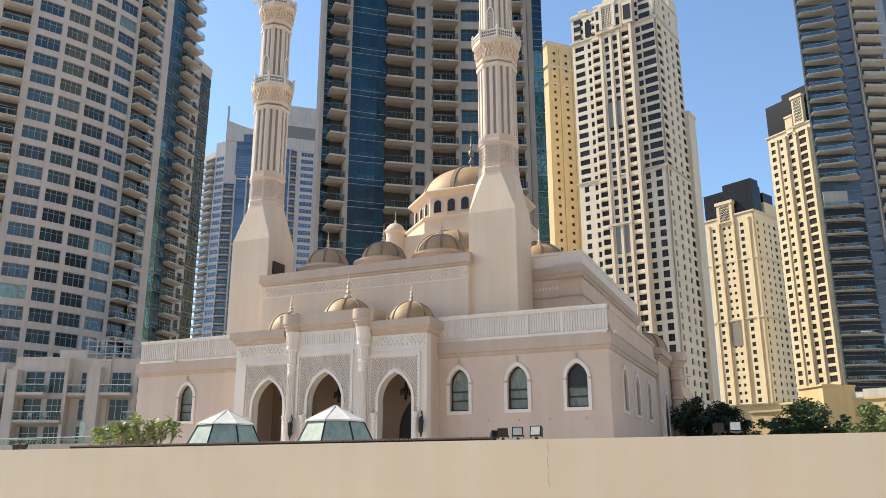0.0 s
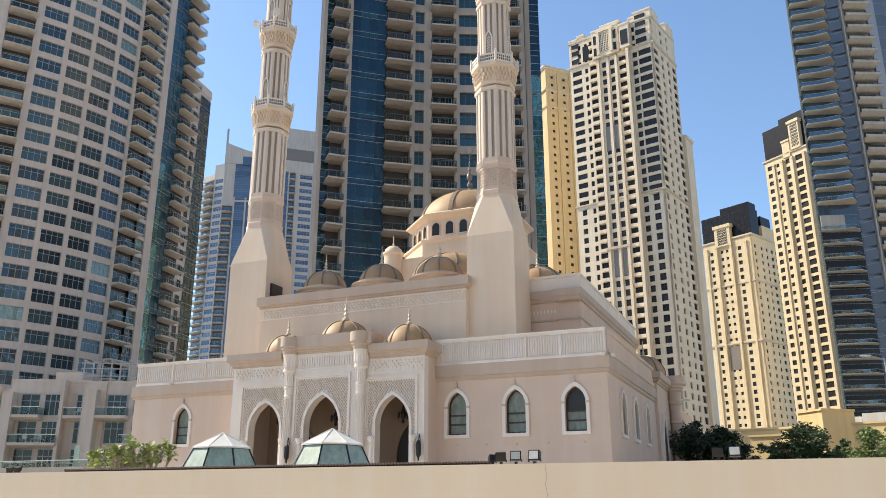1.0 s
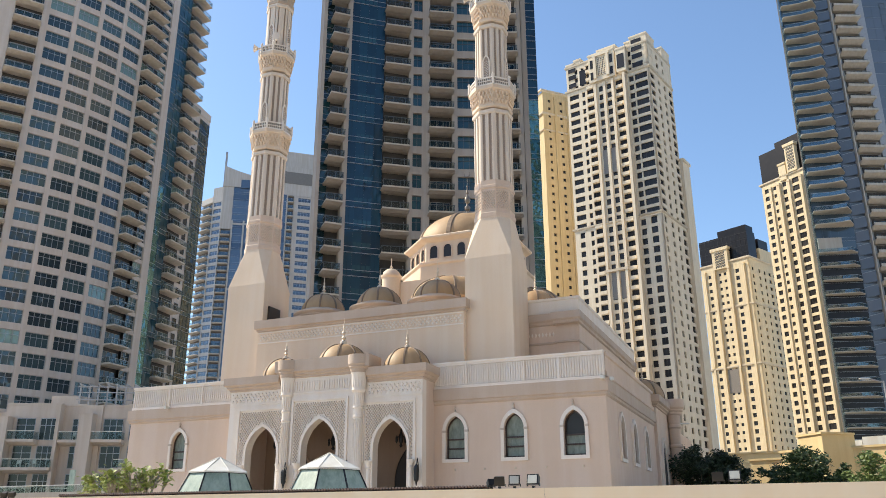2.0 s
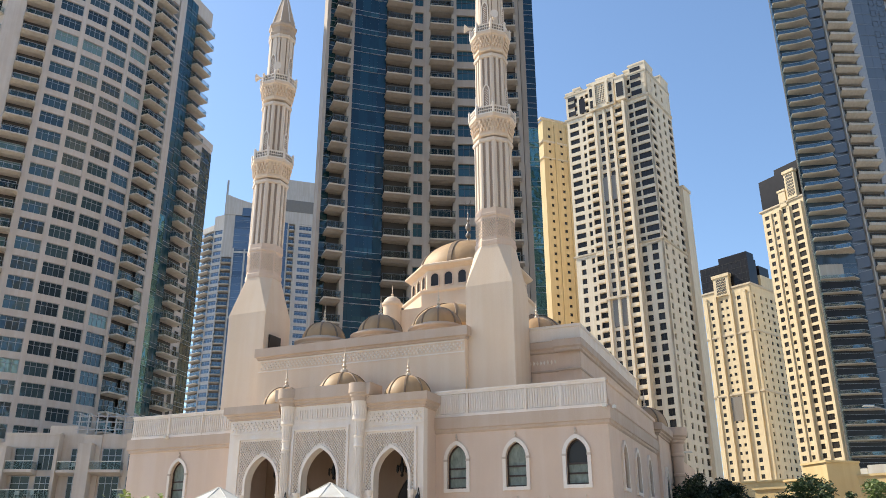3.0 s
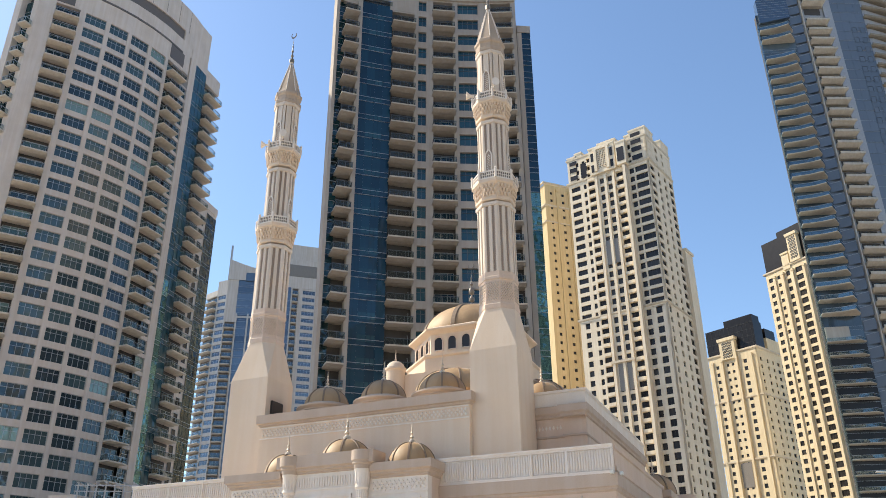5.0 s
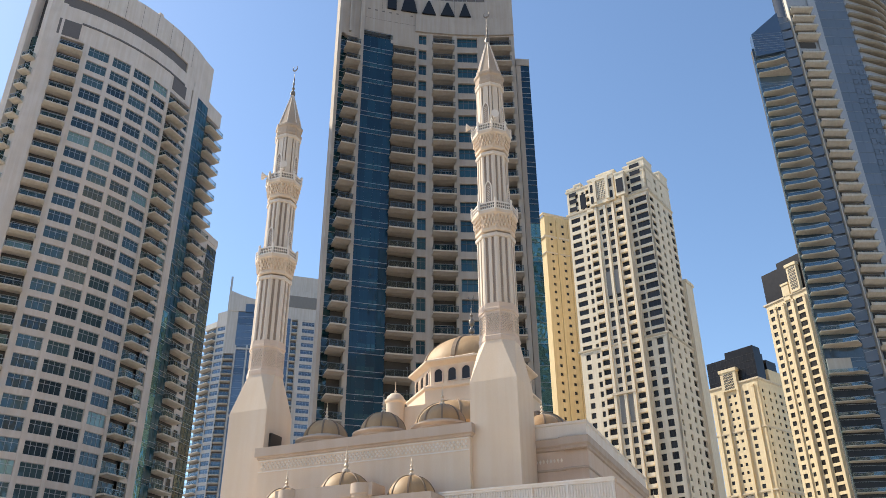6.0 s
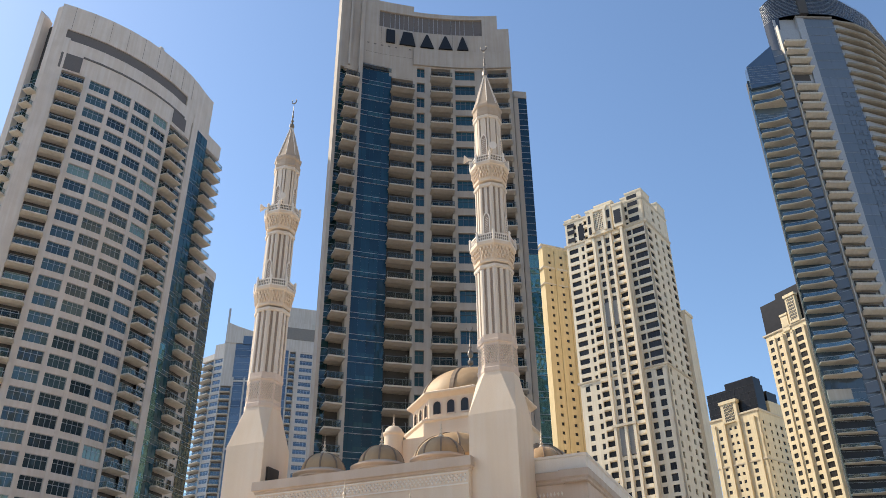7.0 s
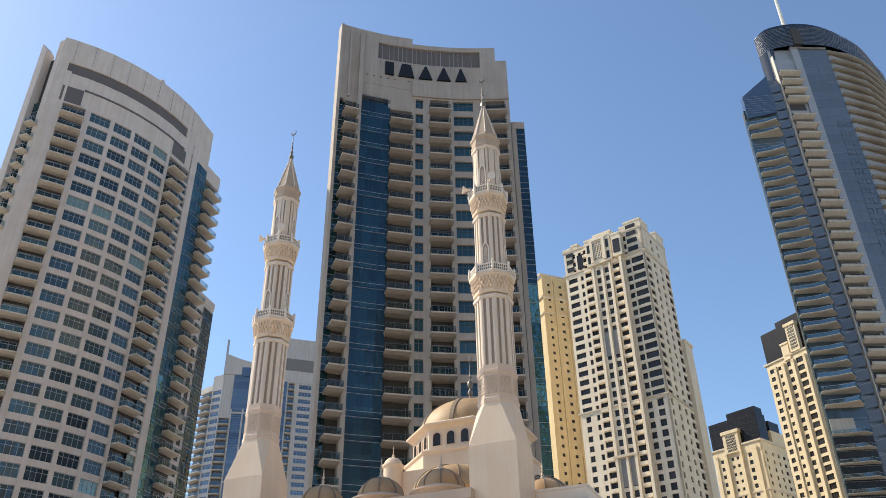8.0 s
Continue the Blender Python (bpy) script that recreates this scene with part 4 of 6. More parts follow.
    # long curved balconies
    curve = [(131.6, 198.6), (139.0, 200.2), (145.0, 203.2), (151.0, 207.8), (157.0, 213.6), (163.5, 221.0)]
    inner = [(x - 0.9, y + 1.7) for x, y in curve]
    bm = bmesh.new()
    slab(bm, curve + inner[::-1], -0.35, 0.15)
    path = [(x, y) for x, y in curve]
    sweep(bm, path, [(0, -0.35), (0.5, -0.1), (0.55, 0.42), (0.35, 0.42), (0.3, 0.1), (0, 0.1)])
    bal = mesh_of(bm, M_RCONC, "balcony")
    for z in levels(12.0, 52, FH):
        part("balcony", bal, None, t, m=Matrix.Translation((0, 0, z)) @ ZS)
    for p, q in zip(inner, inner[1:]):
        m, w = bay_frame(p, q)
        bay_glass(t, m, w, LOW, 202, FH, M_DGLASS, 4, 2)
    # crown: tall curved glass drum, higher on one side
    cr = bmesh.new()
    top = [(110.5, 203.0, 211.5), (113, 199.5, 212.5), (119, 197.6, 213), (126, 197.3, 213), (133, 198.3, 212), (140.5, 201.5, 211), (148.5, 206.5, 211), (156, 213.5, 211), (164, 221, 211)]
    fine = []
    for i in range(len(top) - 1):
        p0, p1, p2, p3 = (Vector(top[max(0, min(len(top) - 1, i + k))]) for k in (-1, 0, 1, 2))
        for u in (0.0, 0.2, 0.4, 0.6, 0.8):
            fine.append(tuple(0.5 * (2 * p1 + (p2 - p0) * u + (2 * p0 - 5 * p1 + 4 * p2 - p3) * u * u + (3 * p1 - p0 - 3 * p2 + p3) * u ** 3)))
    top = fine + [top[-1]]
    lo, hi = [], []
    for x, y, z in top:
        lo.append(cr.verts.new((x, y, 188 if x < 113.2 else 203.0))), hi.append(cr.verts.new((x, y, z)))
    for i in range(len(top) - 1):
        cr.faces.new((lo[i], lo[i + 1], hi[i + 1], hi[i]))
    back = [cr.verts.new((140, 235, z)) for z in (188, 212)]
    cr.faces.new(hi + [back[1]]), cr.faces.new((lo[0], hi[0], back[1], back[0])), cr.faces.new((hi[-1], lo[-1], back[0], back[1]))
    part("crown", cr, M_CROWN, t, "tall curved crown of dark blue glass", True)
    for k in range(14):
        bars = bmesh.new()
        sweep(bars, [(x, y) for x, y, z in top], [(0, 203.4 + 0.62 * k), (0.06, 203.4 + 0.62 * k), (0.06, 203.46 + 0.62 * k), (0, 203.46 + 0.62 * k)])
        part("glazing_bar", bars, M_MULL, t)
    # dark box on the crown: the slot's shade given as a colour
    bm = bmesh.new()
    box(bm, 120.6, 123.4, 196.9, 199.0, 203.3, 210.6)
    part("crown_slot", bm, M_RECESS_SHADE, t)
    bm = bmesh.new()
    slab(bm, [(112, 199.6), (133, 199.5), (145, 204), (163, 221.5), (155, 240), (128, 235)], LOW, 202.8, 0)
    part("core", bm, M_GREYPANEL, t)
    bm = bmesh.new()
    tube(bm, (127.5, 211, 205), (127.5, 211, 262), 0.9, 10, 0, 0.35)
    part("mast", bm, M_SKYFR, t, "white mast", True)
    part("wall", wall, [M_RCONC, M_RECESS_SHADE, M_GREYPANEL], t)
    return t


curved_tower()


# -- towers across the street, mirrored in the window panes --
def facing_tower(x, y, deg, w, d, top, glass_m, label):
    t = thing("apartment_tower", pose(x, y, 0, 0, 0, deg), label, "tower")
    bm = bmesh.new()
    box(bm, 0.2, w - 0.2, 0.2, d - 0.2, 0, top - 1)
    part("glazing", bm, glass_m, t)
    wall = bmesh.new()
    for z in levels(0.0, int(top / 3.3), 3.3):
        box(wall, 0, w, 0, d, z, z + 1.1)
    for i in range(7):
        px = (w - 1.2) * i / 6
        box(wall, px, px + 1.2, -0.1, 0.3, 0, top)
        box(wall, px, px + 1.2, d - 0.3, d + 0.1, 0, top)
    for i in range(5):
        py = (d - 1.0) * i / 4
        box(wall, -0.1, 0.3, py, py + 1.0, 0, top)
    part("wall", wall, M_CONC2, t)


facing_tower(105, -6, 62, 40, 22, 165, M_TEAL, "pale banded tower with teal glass across the street")
facing_tower(-20, -92, 0, 38, 22, 140, M_BLUE2, "pale banded tower with blue glass across the street")
facing_tower(38, -112, 0, 52.5, 22, 172, M_TEAL, "tall pale banded tower behind the street")
facing_tower(91.5, -112, 0, 30, 22, 124, M_BLUE2, "lower pale banded tower behind the street")


# ---- mosque: x along the front (0 at its near corner), y to the back ----
BASE = 1.5  # raised court round the mosque
MOSQUE = thing("mosque", pose(8.225, 40.167, 0, 0, 0, -23.34), "beige rendered mosque with domes, white balustrades and arched porch", "mosque")


def diamonds(bm, x0, x1, z0, z1, y, sx, sz, out=0.04, keep=None, mi=0):
    """Rows of small raised lozenges on an upright face."""
    nx, nz = max(1, int((x1 - x0) / sx)), max(1, int((z1 - z0) / sz * 2))
    for j in range(nz + 1):
        for i in range(nx + 1):
            cx = x0 + (x1 - x0) * (i + 0.5 * (j % 2)) / nx
            cz = z0 + (z1 - z0) * j / nz
            if cx - sx * 0.3 < x0 or cx + sx * 0.3 > x1 or cz - sz * 0.3 < z0 or cz + sz * 0.3 > z1 or (keep and not keep(cx, cz)):
                continue
            q = [bm.verts.new(p) for p in ((cx - sx * 0.36, y, cz), (cx, y, cz - sz * 0.36), (cx + sx * 0.36, y, cz), (cx, y, cz + sz * 0.36))]
            t = [bm.verts.new(p) for p in ((cx - sx * 0.2, y - out, cz), (cx, y - out, cz - sz * 0.2), (cx + sx * 0.2, y - out, cz), (cx, y - out, cz + sz * 0.2))]
            bm.faces.new(t).material_index = mi
            for k in range(4):
                l = (k + 1) % 4
                bm.faces.new((q[k], q[l], t[l], t[k])).material_index = mi


# -- lower storey --
w = bmesh.new()
TOP = 8.62
WIN = [-1.67, -4.78, -8.0]
A, ZS, ZA, SILL = 0.54, 6.40, 7.18, 4.98
edges = [(-3.2, -0.0, -1.67), (-6.4, -3.2, -4.78), (-9.34, -6.4, -8.0), (-30.0, -21.3, -26.07)]
for x0, x1, cx in edges[:3]:
    arch_wall(w, x0, x1, BASE, TOP, 0.0, 0.45, cx, A, ZS, ZA, SILL)
lw = bmesh.new()
arch_wall(lw, edges[3][0], edges[3][1], BASE, TOP, 0.0, 0.45, edges[3][2], A, ZS, ZA, SILL)
box(lw, -30.0, -29.55, 0.45, 34, BASE, TOP)
part("front_wall", lw, M_WALL, MOSQUE)
side_turn = Matrix.Rotation(radians(90), 4, "Z")
sw = bmesh.new()
for y0, y1, cy in ((0.452, 5.0, 3.3), (5.0, 8.7, 6.8), (8.7, 14.2, 10.6)):
    arch_wall(sw, y0, y1, BASE, TOP, 0.0, 0.45, cy, A, ZS, ZA, SILL)
bmesh.ops.transform(sw, matrix=side_turn, verts=sw.verts)
box(sw, -0.45, 0, 14.2, 34, BASE, TOP)
part("front_wall", w, M_WALL, MOSQUE)
part("side_wall", sw, M_WALL, MOSQUE)
bm = bmesh.new()
box(bm, -29.5, -0.5, 0.5, 34, TOP - 0.4, TOP - 0.02)
part("roof", bm, M_ROOF, MOSQUE)
bm = bmesh.new()
box(bm, -29.5, -0.47, 1.9, 2.1, BASE, TOP - 0.42)
box(bm, -2.6, -2.4, 2.2, 33, BASE, TOP - 0.42)
part("inner_wall", bm, M_DARK, MOSQUE)

FASCIA = [(0.0, 7.78), (0.10, 7.86), (0.10, 7.98), (0.17, 8.02), (0.17, 8.62), (0.0, 8.62)]
for path in ([(-30.0, 12), (-30.0, 0), (-21.3, 0)], [(-9.2, 0), (0, 0), (0, 14.2)]):
    bm = bmesh.new()
    sweep(bm, path, FASCIA)
    part("fascia", bm, M_FASCIA, MOSQUE)

for i, cx in enumerate(WIN + [-26.07]):
    bm = bmesh.new()
    arch_ring(bm, cx, A, ZS, ZA, SILL, 0.17, -0.09, 0.05)
    sr = part("window_surround", bm, M_WHITE, MOSQUE, "white moulded arched surround")
    bm = bmesh.new()
    for side in (-1, 1):
        box(bm, cx + side * (A + 0.09) - 0.11, cx + side * (A + 0.09) + 0.11, -0.11, 0.0, ZS - 0.06, ZS + 0.05)
    lathe(bm, [(0.05, 0), (0.07, 0.05), (0.03, 0.12), (0.06, 0.2), (0.02, 0.3), (0.0, 0.34)], 8, (cx, -0.05, ZA + 0.22))
    part("ornament", bm, M_LATT, sr)
    fr = bmesh.new()
    box(fr, cx - A, cx - A + 0.07, 0.2, 0.26, SILL, ZS + 0.2)
    box(fr, cx + A - 0.07, cx + A, 0.2, 0.26, SILL, ZS + 0.2)
    for z in (SILL, SILL + 0.5, ZS - 0.45):
        box(fr, cx - A, cx + A, 0.19, 0.25, z, z + 0.08)
    arch_ring(fr, cx, A - 0.07, ZS, ZA - 0.09, ZS, 0.07, 0.195, 0.255, 0, False)
    wf = part("window_frame", fr, M_FRAMEBR, MOSQUE, "dark brown window frame")
    bm = bmesh.new()
    arch_pane(bm, cx, A - 0.02, ZS, ZA - 0.03, ZS - 0.42, 0.27)
    part("pane", bm, M_WINGLASS if i != 0 else M_DGLASS, wf)
    for z0, z1 in ((SILL, SILL + 0.5), (SILL + 0.5, ZS - 0.425)):
        bm = bmesh.new()
        box(bm, cx - A + 0.02, cx + A - 0.02, 0.27, 0.3, z0 + 0.01, z1)
        part("pane", bm, M_WINGLASS, wf)
for cy in (3.3, 6.8, 10.6):
    bm = bmesh.new()
    arch_ring(bm, cy, A, ZS, ZA, SILL, 0.17, -0.12, 0.05)
    part("window_surround", bm, M_WHITE, MOSQUE, m=side_turn)
    bm = bmesh.new()
    arch_pane(bm, cy, A, ZS, ZA, SILL, 0.25)
    for z in (SILL + 0.5, ZS - 0.2):
        box(bm, cy - A, cy + A, 0.2, 0.248, z, z + 0.08, 1)
    part("pane", bm, [M_DGLASS, M_BLACK], MOSQUE, m=side_turn)

# small wall lamps below the sills
for x in (-8.0, -6.4, -4.75, -3.15, -1.3):
    bm = bmesh.new()
    lathe(bm, [(0.0, -0.05), (0.045, -0.03), (0.05, 0.04), (0.0, 0.06)], 8, (x, -0.05, 4.45))
    part("wall_spot", bm, M_PALE, MOSQUE)


# -- balustrades: white screen of turned balusters --
def baluster_mesh():
    bm = bmesh.new()
    lathe(bm, [(0.03, 0.16), (0.062, 0.2), (0.03, 0.30), (0.058, 0.42), (0.058, 0.92), (0.03, 1.04), (0.062, 1.15), (0.03, 1.2)], 8, squash=0.7)
    return mesh_of(bm, M_WHITE, "baluster", True)


BALUSTER = baluster_mesh()


def balustrade(p, q, count, posts=(), z=8.62):
    m, length = bay_frame(p, q)
    m = m @ Matrix.Translation((0, 0, z))
    bm = bmesh.new()
    box(bm, 0, length, 0.02, 0.14, 0.0, 1.4, 0, m)
    box(bm, 0, length, -0.06, 0.2, 0.0, 0.16, 0, m)
    box(bm, 0, length, -0.06, 0.2, 1.22, 1.34, 0, m)
    box(bm, -0.02, length + 0.02, -0.10, 0.24, 1.34, 1.43, 0, m)
    b = part("balustrade", bm, M_WHITE, MOSQUE, "white balustrade of close turned balusters")
    for x in posts:
        bm = bmesh.new()
        box(bm, x - 0.04, x + 0.04, -0.09, 0.1, 0.0, 1.34, 0, m)
        part("post", bm, M_WHITE, b)
    for k in range(count):
        part("baluster", BALUSTER, None, b, m=m @ Matrix.Translation((length * (k + 0.5) / count, 0.0, 0)))


balustrade((-9.2, 0.0), (0.0, 0.0), 68, (1.85, 5.05, 6.9))
balustrade((-30.0, 0.0), (-21.6, 0.0), 56, (2.9, 5.4))
bm = bmesh.new()
box(bm, -0.16, 0.02, 0.21, 14.2, 8.62, 9.93)
sweep(bm, [(0.02, 0.21), (0.02, 14.2)], [(0, 8.75), (0.07, 8.8), (0.07, 9.0), (0, 9.05)])
sweep(bm, [(0.02, 0.21), (0.02, 14.2)], [(0, 9.8), (0.08, 9.85), (0.08, 10.02), (-0.2, 10.02), (-0.2, 9.8)])
part("side_parapet", bm, M_WALL, MOSQUE)


# -- porch --
def porch_bay(x0, x1, cx, a, zs, za, y, z1, frame_z, px0, px1, cap=4.92):
    bm = bmesh.new()
    arch_wall(bm, x0, x1, BASE, z1, y, y + 0.5, cx, a, zs, za)
    pb = part("porch_wall", bm, M_WHITE, MOSQUE)
    bm = bmesh.new()
    arch_ring(bm, cx, a, zs, za, BASE, 0.15, y - 0.10, y + 0.1, 0, False)
    part("arch_surround", bm, M_WHITE, pb)
    bm = bmesh.new()
    out = arch(cx, a + 0.16, zs, za + 0.2)

    def free(x, z):
        if z < zs:
            return abs(x - cx) > a + 0.22
        h = [zz for (xa, za_), (xb, zb) in zip(out, out[1:]) if min(xa, xb) <= x <= max(xa, xb) for zz in (za_ + (zb - za_) * (x - xa) / max(1e-6, xb - xa),)]
        return not h or z > h[0] + 0.08
    diamonds(bm, px0, px1, cap - 0.05, frame_z - 0.06, y - 0.002, 0.145, 0.185, 0.045, free)
    tagged(part("lattice", bm, M_LATT, pb, "carved lozenge lattice panel"), kind="stuff")
    bm = bmesh.new()
    for xa, xb in ((px0 - 0.16, px0 - 0.04), (px1 + 0.04, px1 + 0.16)):
        box(bm, xa, xb, y - 0.09, y + 0.02, cap - 0.1, frame_z + 0.12)
    box(bm, px0 - 0.16, px1 + 0.16, y - 0.088, y + 0.02, frame_z, frame_z + 0.12)
    part("panel_frame", bm, M_WHITE, pb)
    for x in (cx - a - 0.22, cx + a + 0.22):
        bm = bmesh.new()
        lathe(bm, [(0.2, 0), (0.2, 0.3), (0.14, 0.36), (0.12, 0.45), (0.12, cap - BASE - 0.42), (0.15, cap - BASE - 0.38), (0.12, cap - BASE - 0.3), (0.21, cap - BASE - 0.05), (0.21, cap - BASE)], 12, (x, y - 0.1, BASE))
        part("colonnette", bm, M_WHITE, pb, smooth=True)
    return pb


porch_bay(-12.75, -9.2, -11.0, 0.98, 5.55, 7.02, -1.55, 9.05, 7.9, -12.5, -9.72)
porch_bay(-21.3, -17.4, -18.95, 1.02, 5.5, 6.97, -1.55, 9.05, 7.9, -20.5, -17.75)
porch_bay(-17.4, -12.75, -15.15, 1.08, 5.6, 7.2, -1.75, 9.7, 8.2, -16.8, -13.6)
for xa, xb in ((-9.65, -9.2), (-21.3, -20.85)):
    bm = bmesh.new()
    box(bm, xa, xb, -1.048, 1.85, BASE, 9.05)
    part("porch_side", bm, M_WALL, MOSQUE)
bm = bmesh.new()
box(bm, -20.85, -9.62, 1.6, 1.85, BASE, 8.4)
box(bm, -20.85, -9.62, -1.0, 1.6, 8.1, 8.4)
part("porch_inside", bm, M_IN_SHADE, MOSQUE, "brown porch interior with its shade put into the colour")
for cx in (-18.4, -14.9, -11.4):
    bm = bmesh.new()
    arch_pane(bm, cx, 0.85, 4.0, 5.9, BASE, 1.55, 0, 0.06)
    dr = part("door", bm, M_DARK, MOSQUE, "dark wooden arched door")
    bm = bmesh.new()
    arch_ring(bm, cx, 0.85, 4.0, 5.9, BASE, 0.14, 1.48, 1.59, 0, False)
    part("door_surround", bm, M_IN_SHADE, dr)
# friezes and cornices
PCORN = [(0, 9.0), (0.08, 9.04), (0.08, 9.12), (0.2, 9.2), (0.2, 9.28), (0.34, 9.36), (0.34, 9.78), (0, 9.78)]
for path in ([(-21.3, 0.0), (-21.3, -1.55), (-17.9, -1.55)], [(-12.4, -1.55), (-9.2, -1.55), (-9.2, 0.0)]):
    bm = bmesh.new()
    sweep(bm, path, PCORN)
    part("porch_cornice", bm, M_FASCIA, MOSQUE)
for x0, x1, y, z0, z1 in ((-21.25, -17.8, -1.55, 8.3, 8.95), (-12.45, -9.25, -1.55, 8.3, 8.95)):
    bm = bmesh.new()
    box(bm, x0, x1, y - 0.05, y, z0 - 0.09, z0 - 0.02)
    diamonds(bm, x0, x1, z0, z1, y - 0.002, 0.24, 0.3, 0.06)
    tagged(part("frieze", bm, M_WHITE, MOSQUE, "white interlaced frieze"), kind="stuff")
bm = bmesh.new()
box(bm, -17.3, -12.9, -1.80, -1.75, 8.62, 8.70)
for k in range(26):
    box(bm, -17.1 + k * 0.157, -17.02 + k * 0.157, -1.79, -1.75, 8.78, 9.3)
tagged(part("frieze", bm, M_WHITE, MOSQUE), kind="stuff")
CCORN = [(0, 9.5), (0.08, 9.54), (0.08, 9.62), (0.18, 9.68), (0.18, 9.76), (0.32, 9.84), (0.32, 10.48), (0, 10.48)]
bm = bmesh.new()
sweep(bm, [(-17.75, -0.6), (-17.75, -1.75), (-12.45, -1.75), (-12.45, -0.6)], CCORN)
box(bm, -17.75, -12.45, -1.72, -0.6, 9.31, 10.47)
part("porch_cornice", bm, M_FASCIA, MOSQUE, "deep moulded cornice over the middle bay")
for x in (-17.32, -12.86):
    bm = bmesh.new()
    nfl = 16
    prof = [(0.34, 0), (0.34, 0.4), (0.25, 0.5), (0.23, 5.62), (0.27, 5.66), (0.27, 5.74), (0.24, 5.78), (0.25, 6.1), (0.29, 6.14), (0.29, 6.2), (0.26, 6.24), (0.29, 6.95), (0.38, 7.06), (0.38, 7.14), (0.36, 7.2), (0.42, 7.9), (0.46, 8.0)]
    lathe(bm, prof, 20, (x, -1.76, BASE))
    col = part("column", bm, M_WHITE, MOSQUE, "white half-round fluted column", True)
    bm = bmesh.new()
    for k in range(nfl):
        a = math.tau * k / nfl
        tube(bm, (x + 0.24 * math.cos(a), -1.76 + 0.24 * math.sin(a), BASE + 0.55), (x + 0.24 * math.cos(a), -1.76 + 0.24 * math.sin(a), BASE + 5.55), 0.026, 5)
        for z0, z1, rr in ((6.28, 6.92, 0.265), (7.24, 7.85, 0.37)):
            tube(bm, (x + rr * math.cos(a), -1.76 + rr * math.sin(a), BASE + z0), (x + 1.06 * rr * math.cos(a), -1.76 + 1.06 * rr * math.sin(a), BASE + z1), 0.03, 4)
    part("fluting", bm, M_WHITE, col)
    bm = bmesh.new()
    lathe(bm, [(0.42, 9.5), (0.48, 9.6), (0.48, 9.7), (0.55, 9.78), (0.55, 9.86), (0.62, 9.94), (0.62, 10.46), (0.0, 10.47)], 20, (x, -1.76, 0))
    part("capital_block", bm, M_FASCIA, col, smooth=True)
# porch roof
bm = bmesh.new()
box(bm, -21.25, -9.25, -1.5, 1.4, 9.06, 9.3)
part("porch_roof", bm, M_ROOF, MOSQUE)


# -- domes --
def finial(parent, x, y, z, h, mat=M_PALE, moon=False):
    bm = bmesh.new()
    k = h / 1.6
    fat = 1.0 if moon else 1.5
    lathe(bm, [(r * fat, dz) for r, dz in ((0.13 * k, 0), (0.15 * k, 0.1 * k), (0.13 * k, 0.22 * k), (0.07 * k, 0.25 * k), (0.05 * k, 0.32 * k), (0.10 * k, 0.42 * k), (0.05 * k, 0.52 * k), (0.035 * k, 0.6 * k), (0.075 * k, 0.72 * k), (0.035 * k, 0.84 * k), (0.03 * k, 0.95 * k), (0.05 * k, 1.03 * k), (0.02 * k, 1.1 * k), (0.008, 1.6 * k))], 10, (x, y, z))
    if moon:
        c, r = z + 1.6 * k + 0.24, 0.26
        pts = [(x + r * math.cos(a), y, c + r * math.sin(a)) for a in [radians(130 + 280 * i / 12) for i in range(13)]]
        for i, (p, q) in enumerate(zip(pts, pts[1:])):
            tube(bm, p, q, 0.045 * (0.35 + math.sin(math.pi * (i + 0.5) / 12)), 5)
    return part("finial", bm, mat, parent, "turned finial on the tip", True)


def dome(x, y, z, r, h, fin, ribs=8, drum=0.0, eave=0.0, mat=M_DOME, turn=0.0):
    d = None
    if drum:
        bm = bmesh.new()
        lathe(bm, [(r + eave * 0.25, 0), (r + eave * 0.25, drum * 0.42), (r + eave * 0.55, drum * 0.5), (r + eave * 0.55, drum * 0.58), (r + eave, drum * 0.72), (r + eave, drum * 0.82), (r + eave * 0.35, drum * 0.88), (r + eave * 0.2, drum), (r * 0.98, drum + 0.05)], 40, (x, y, z))
        d = part("dome_drum", bm, M_FASCIA, MOSQUE, smooth=True)
        z += drum
    bm = bmesh.new()
    n = 12
    prof = []
    for i in range(n + 1):
        a = math.pi / 2 * i / n
        prof.append((r * math.cos(a) ** 0.92 if i < n else 0.0, h * math.sin(a) ** 1.06))
    lathe(bm, prof, 48, (x, y, z))
    ob = part("dome", bm, mat, MOSQUE, "beige-gold ribbed dome", True)
    for k in range(ribs):
        a = turn + math.tau * k / ribs
        bm = bmesh.new()
        wd = (0.05 + 0.012 * r) if r < 4 else 0.24
        ca, sa = math.cos(a), math.sin(a)
        rows = []
        for i in range(n):
            pr, pz = prof[i]
            nr, nz = pr / r, pz / h
            o = 0.03 + 0.01 * r
            rows.append([bm.verts.new((x + rr * ca - s * sa * wd, y + rr * sa + s * ca * wd, z + zz)) for rr, zz, s in ((pr - 0.03, pz - 0.03, -1), (pr + nr * o, pz + nz * o, -0.7), (pr + nr * o, pz + nz * o, 0.7), (pr - 0.03, pz - 0.03, 1))])
        for p, q in zip(rows, rows[1:]):
            for j in range(3):
                bm.faces.new((p[j], p[j + 1], q[j + 1], q[j]))
        part("rib", bm, M_RIB, ob)
    finial(ob, x, y, z + h - 0.03, fin)
    return ob


dome(-14.85, -0.1, 10.25, 1.45, 1.3, 1.6, 8, turn=0.3)
dome(-10.8, -0.1, 9.75, 1.3, 1.27, 1.25, 8, turn=0.3)
dome(-18.7, -0.1, 9.75, 1.3, 1.27, 1.25, 8, turn=0.3)

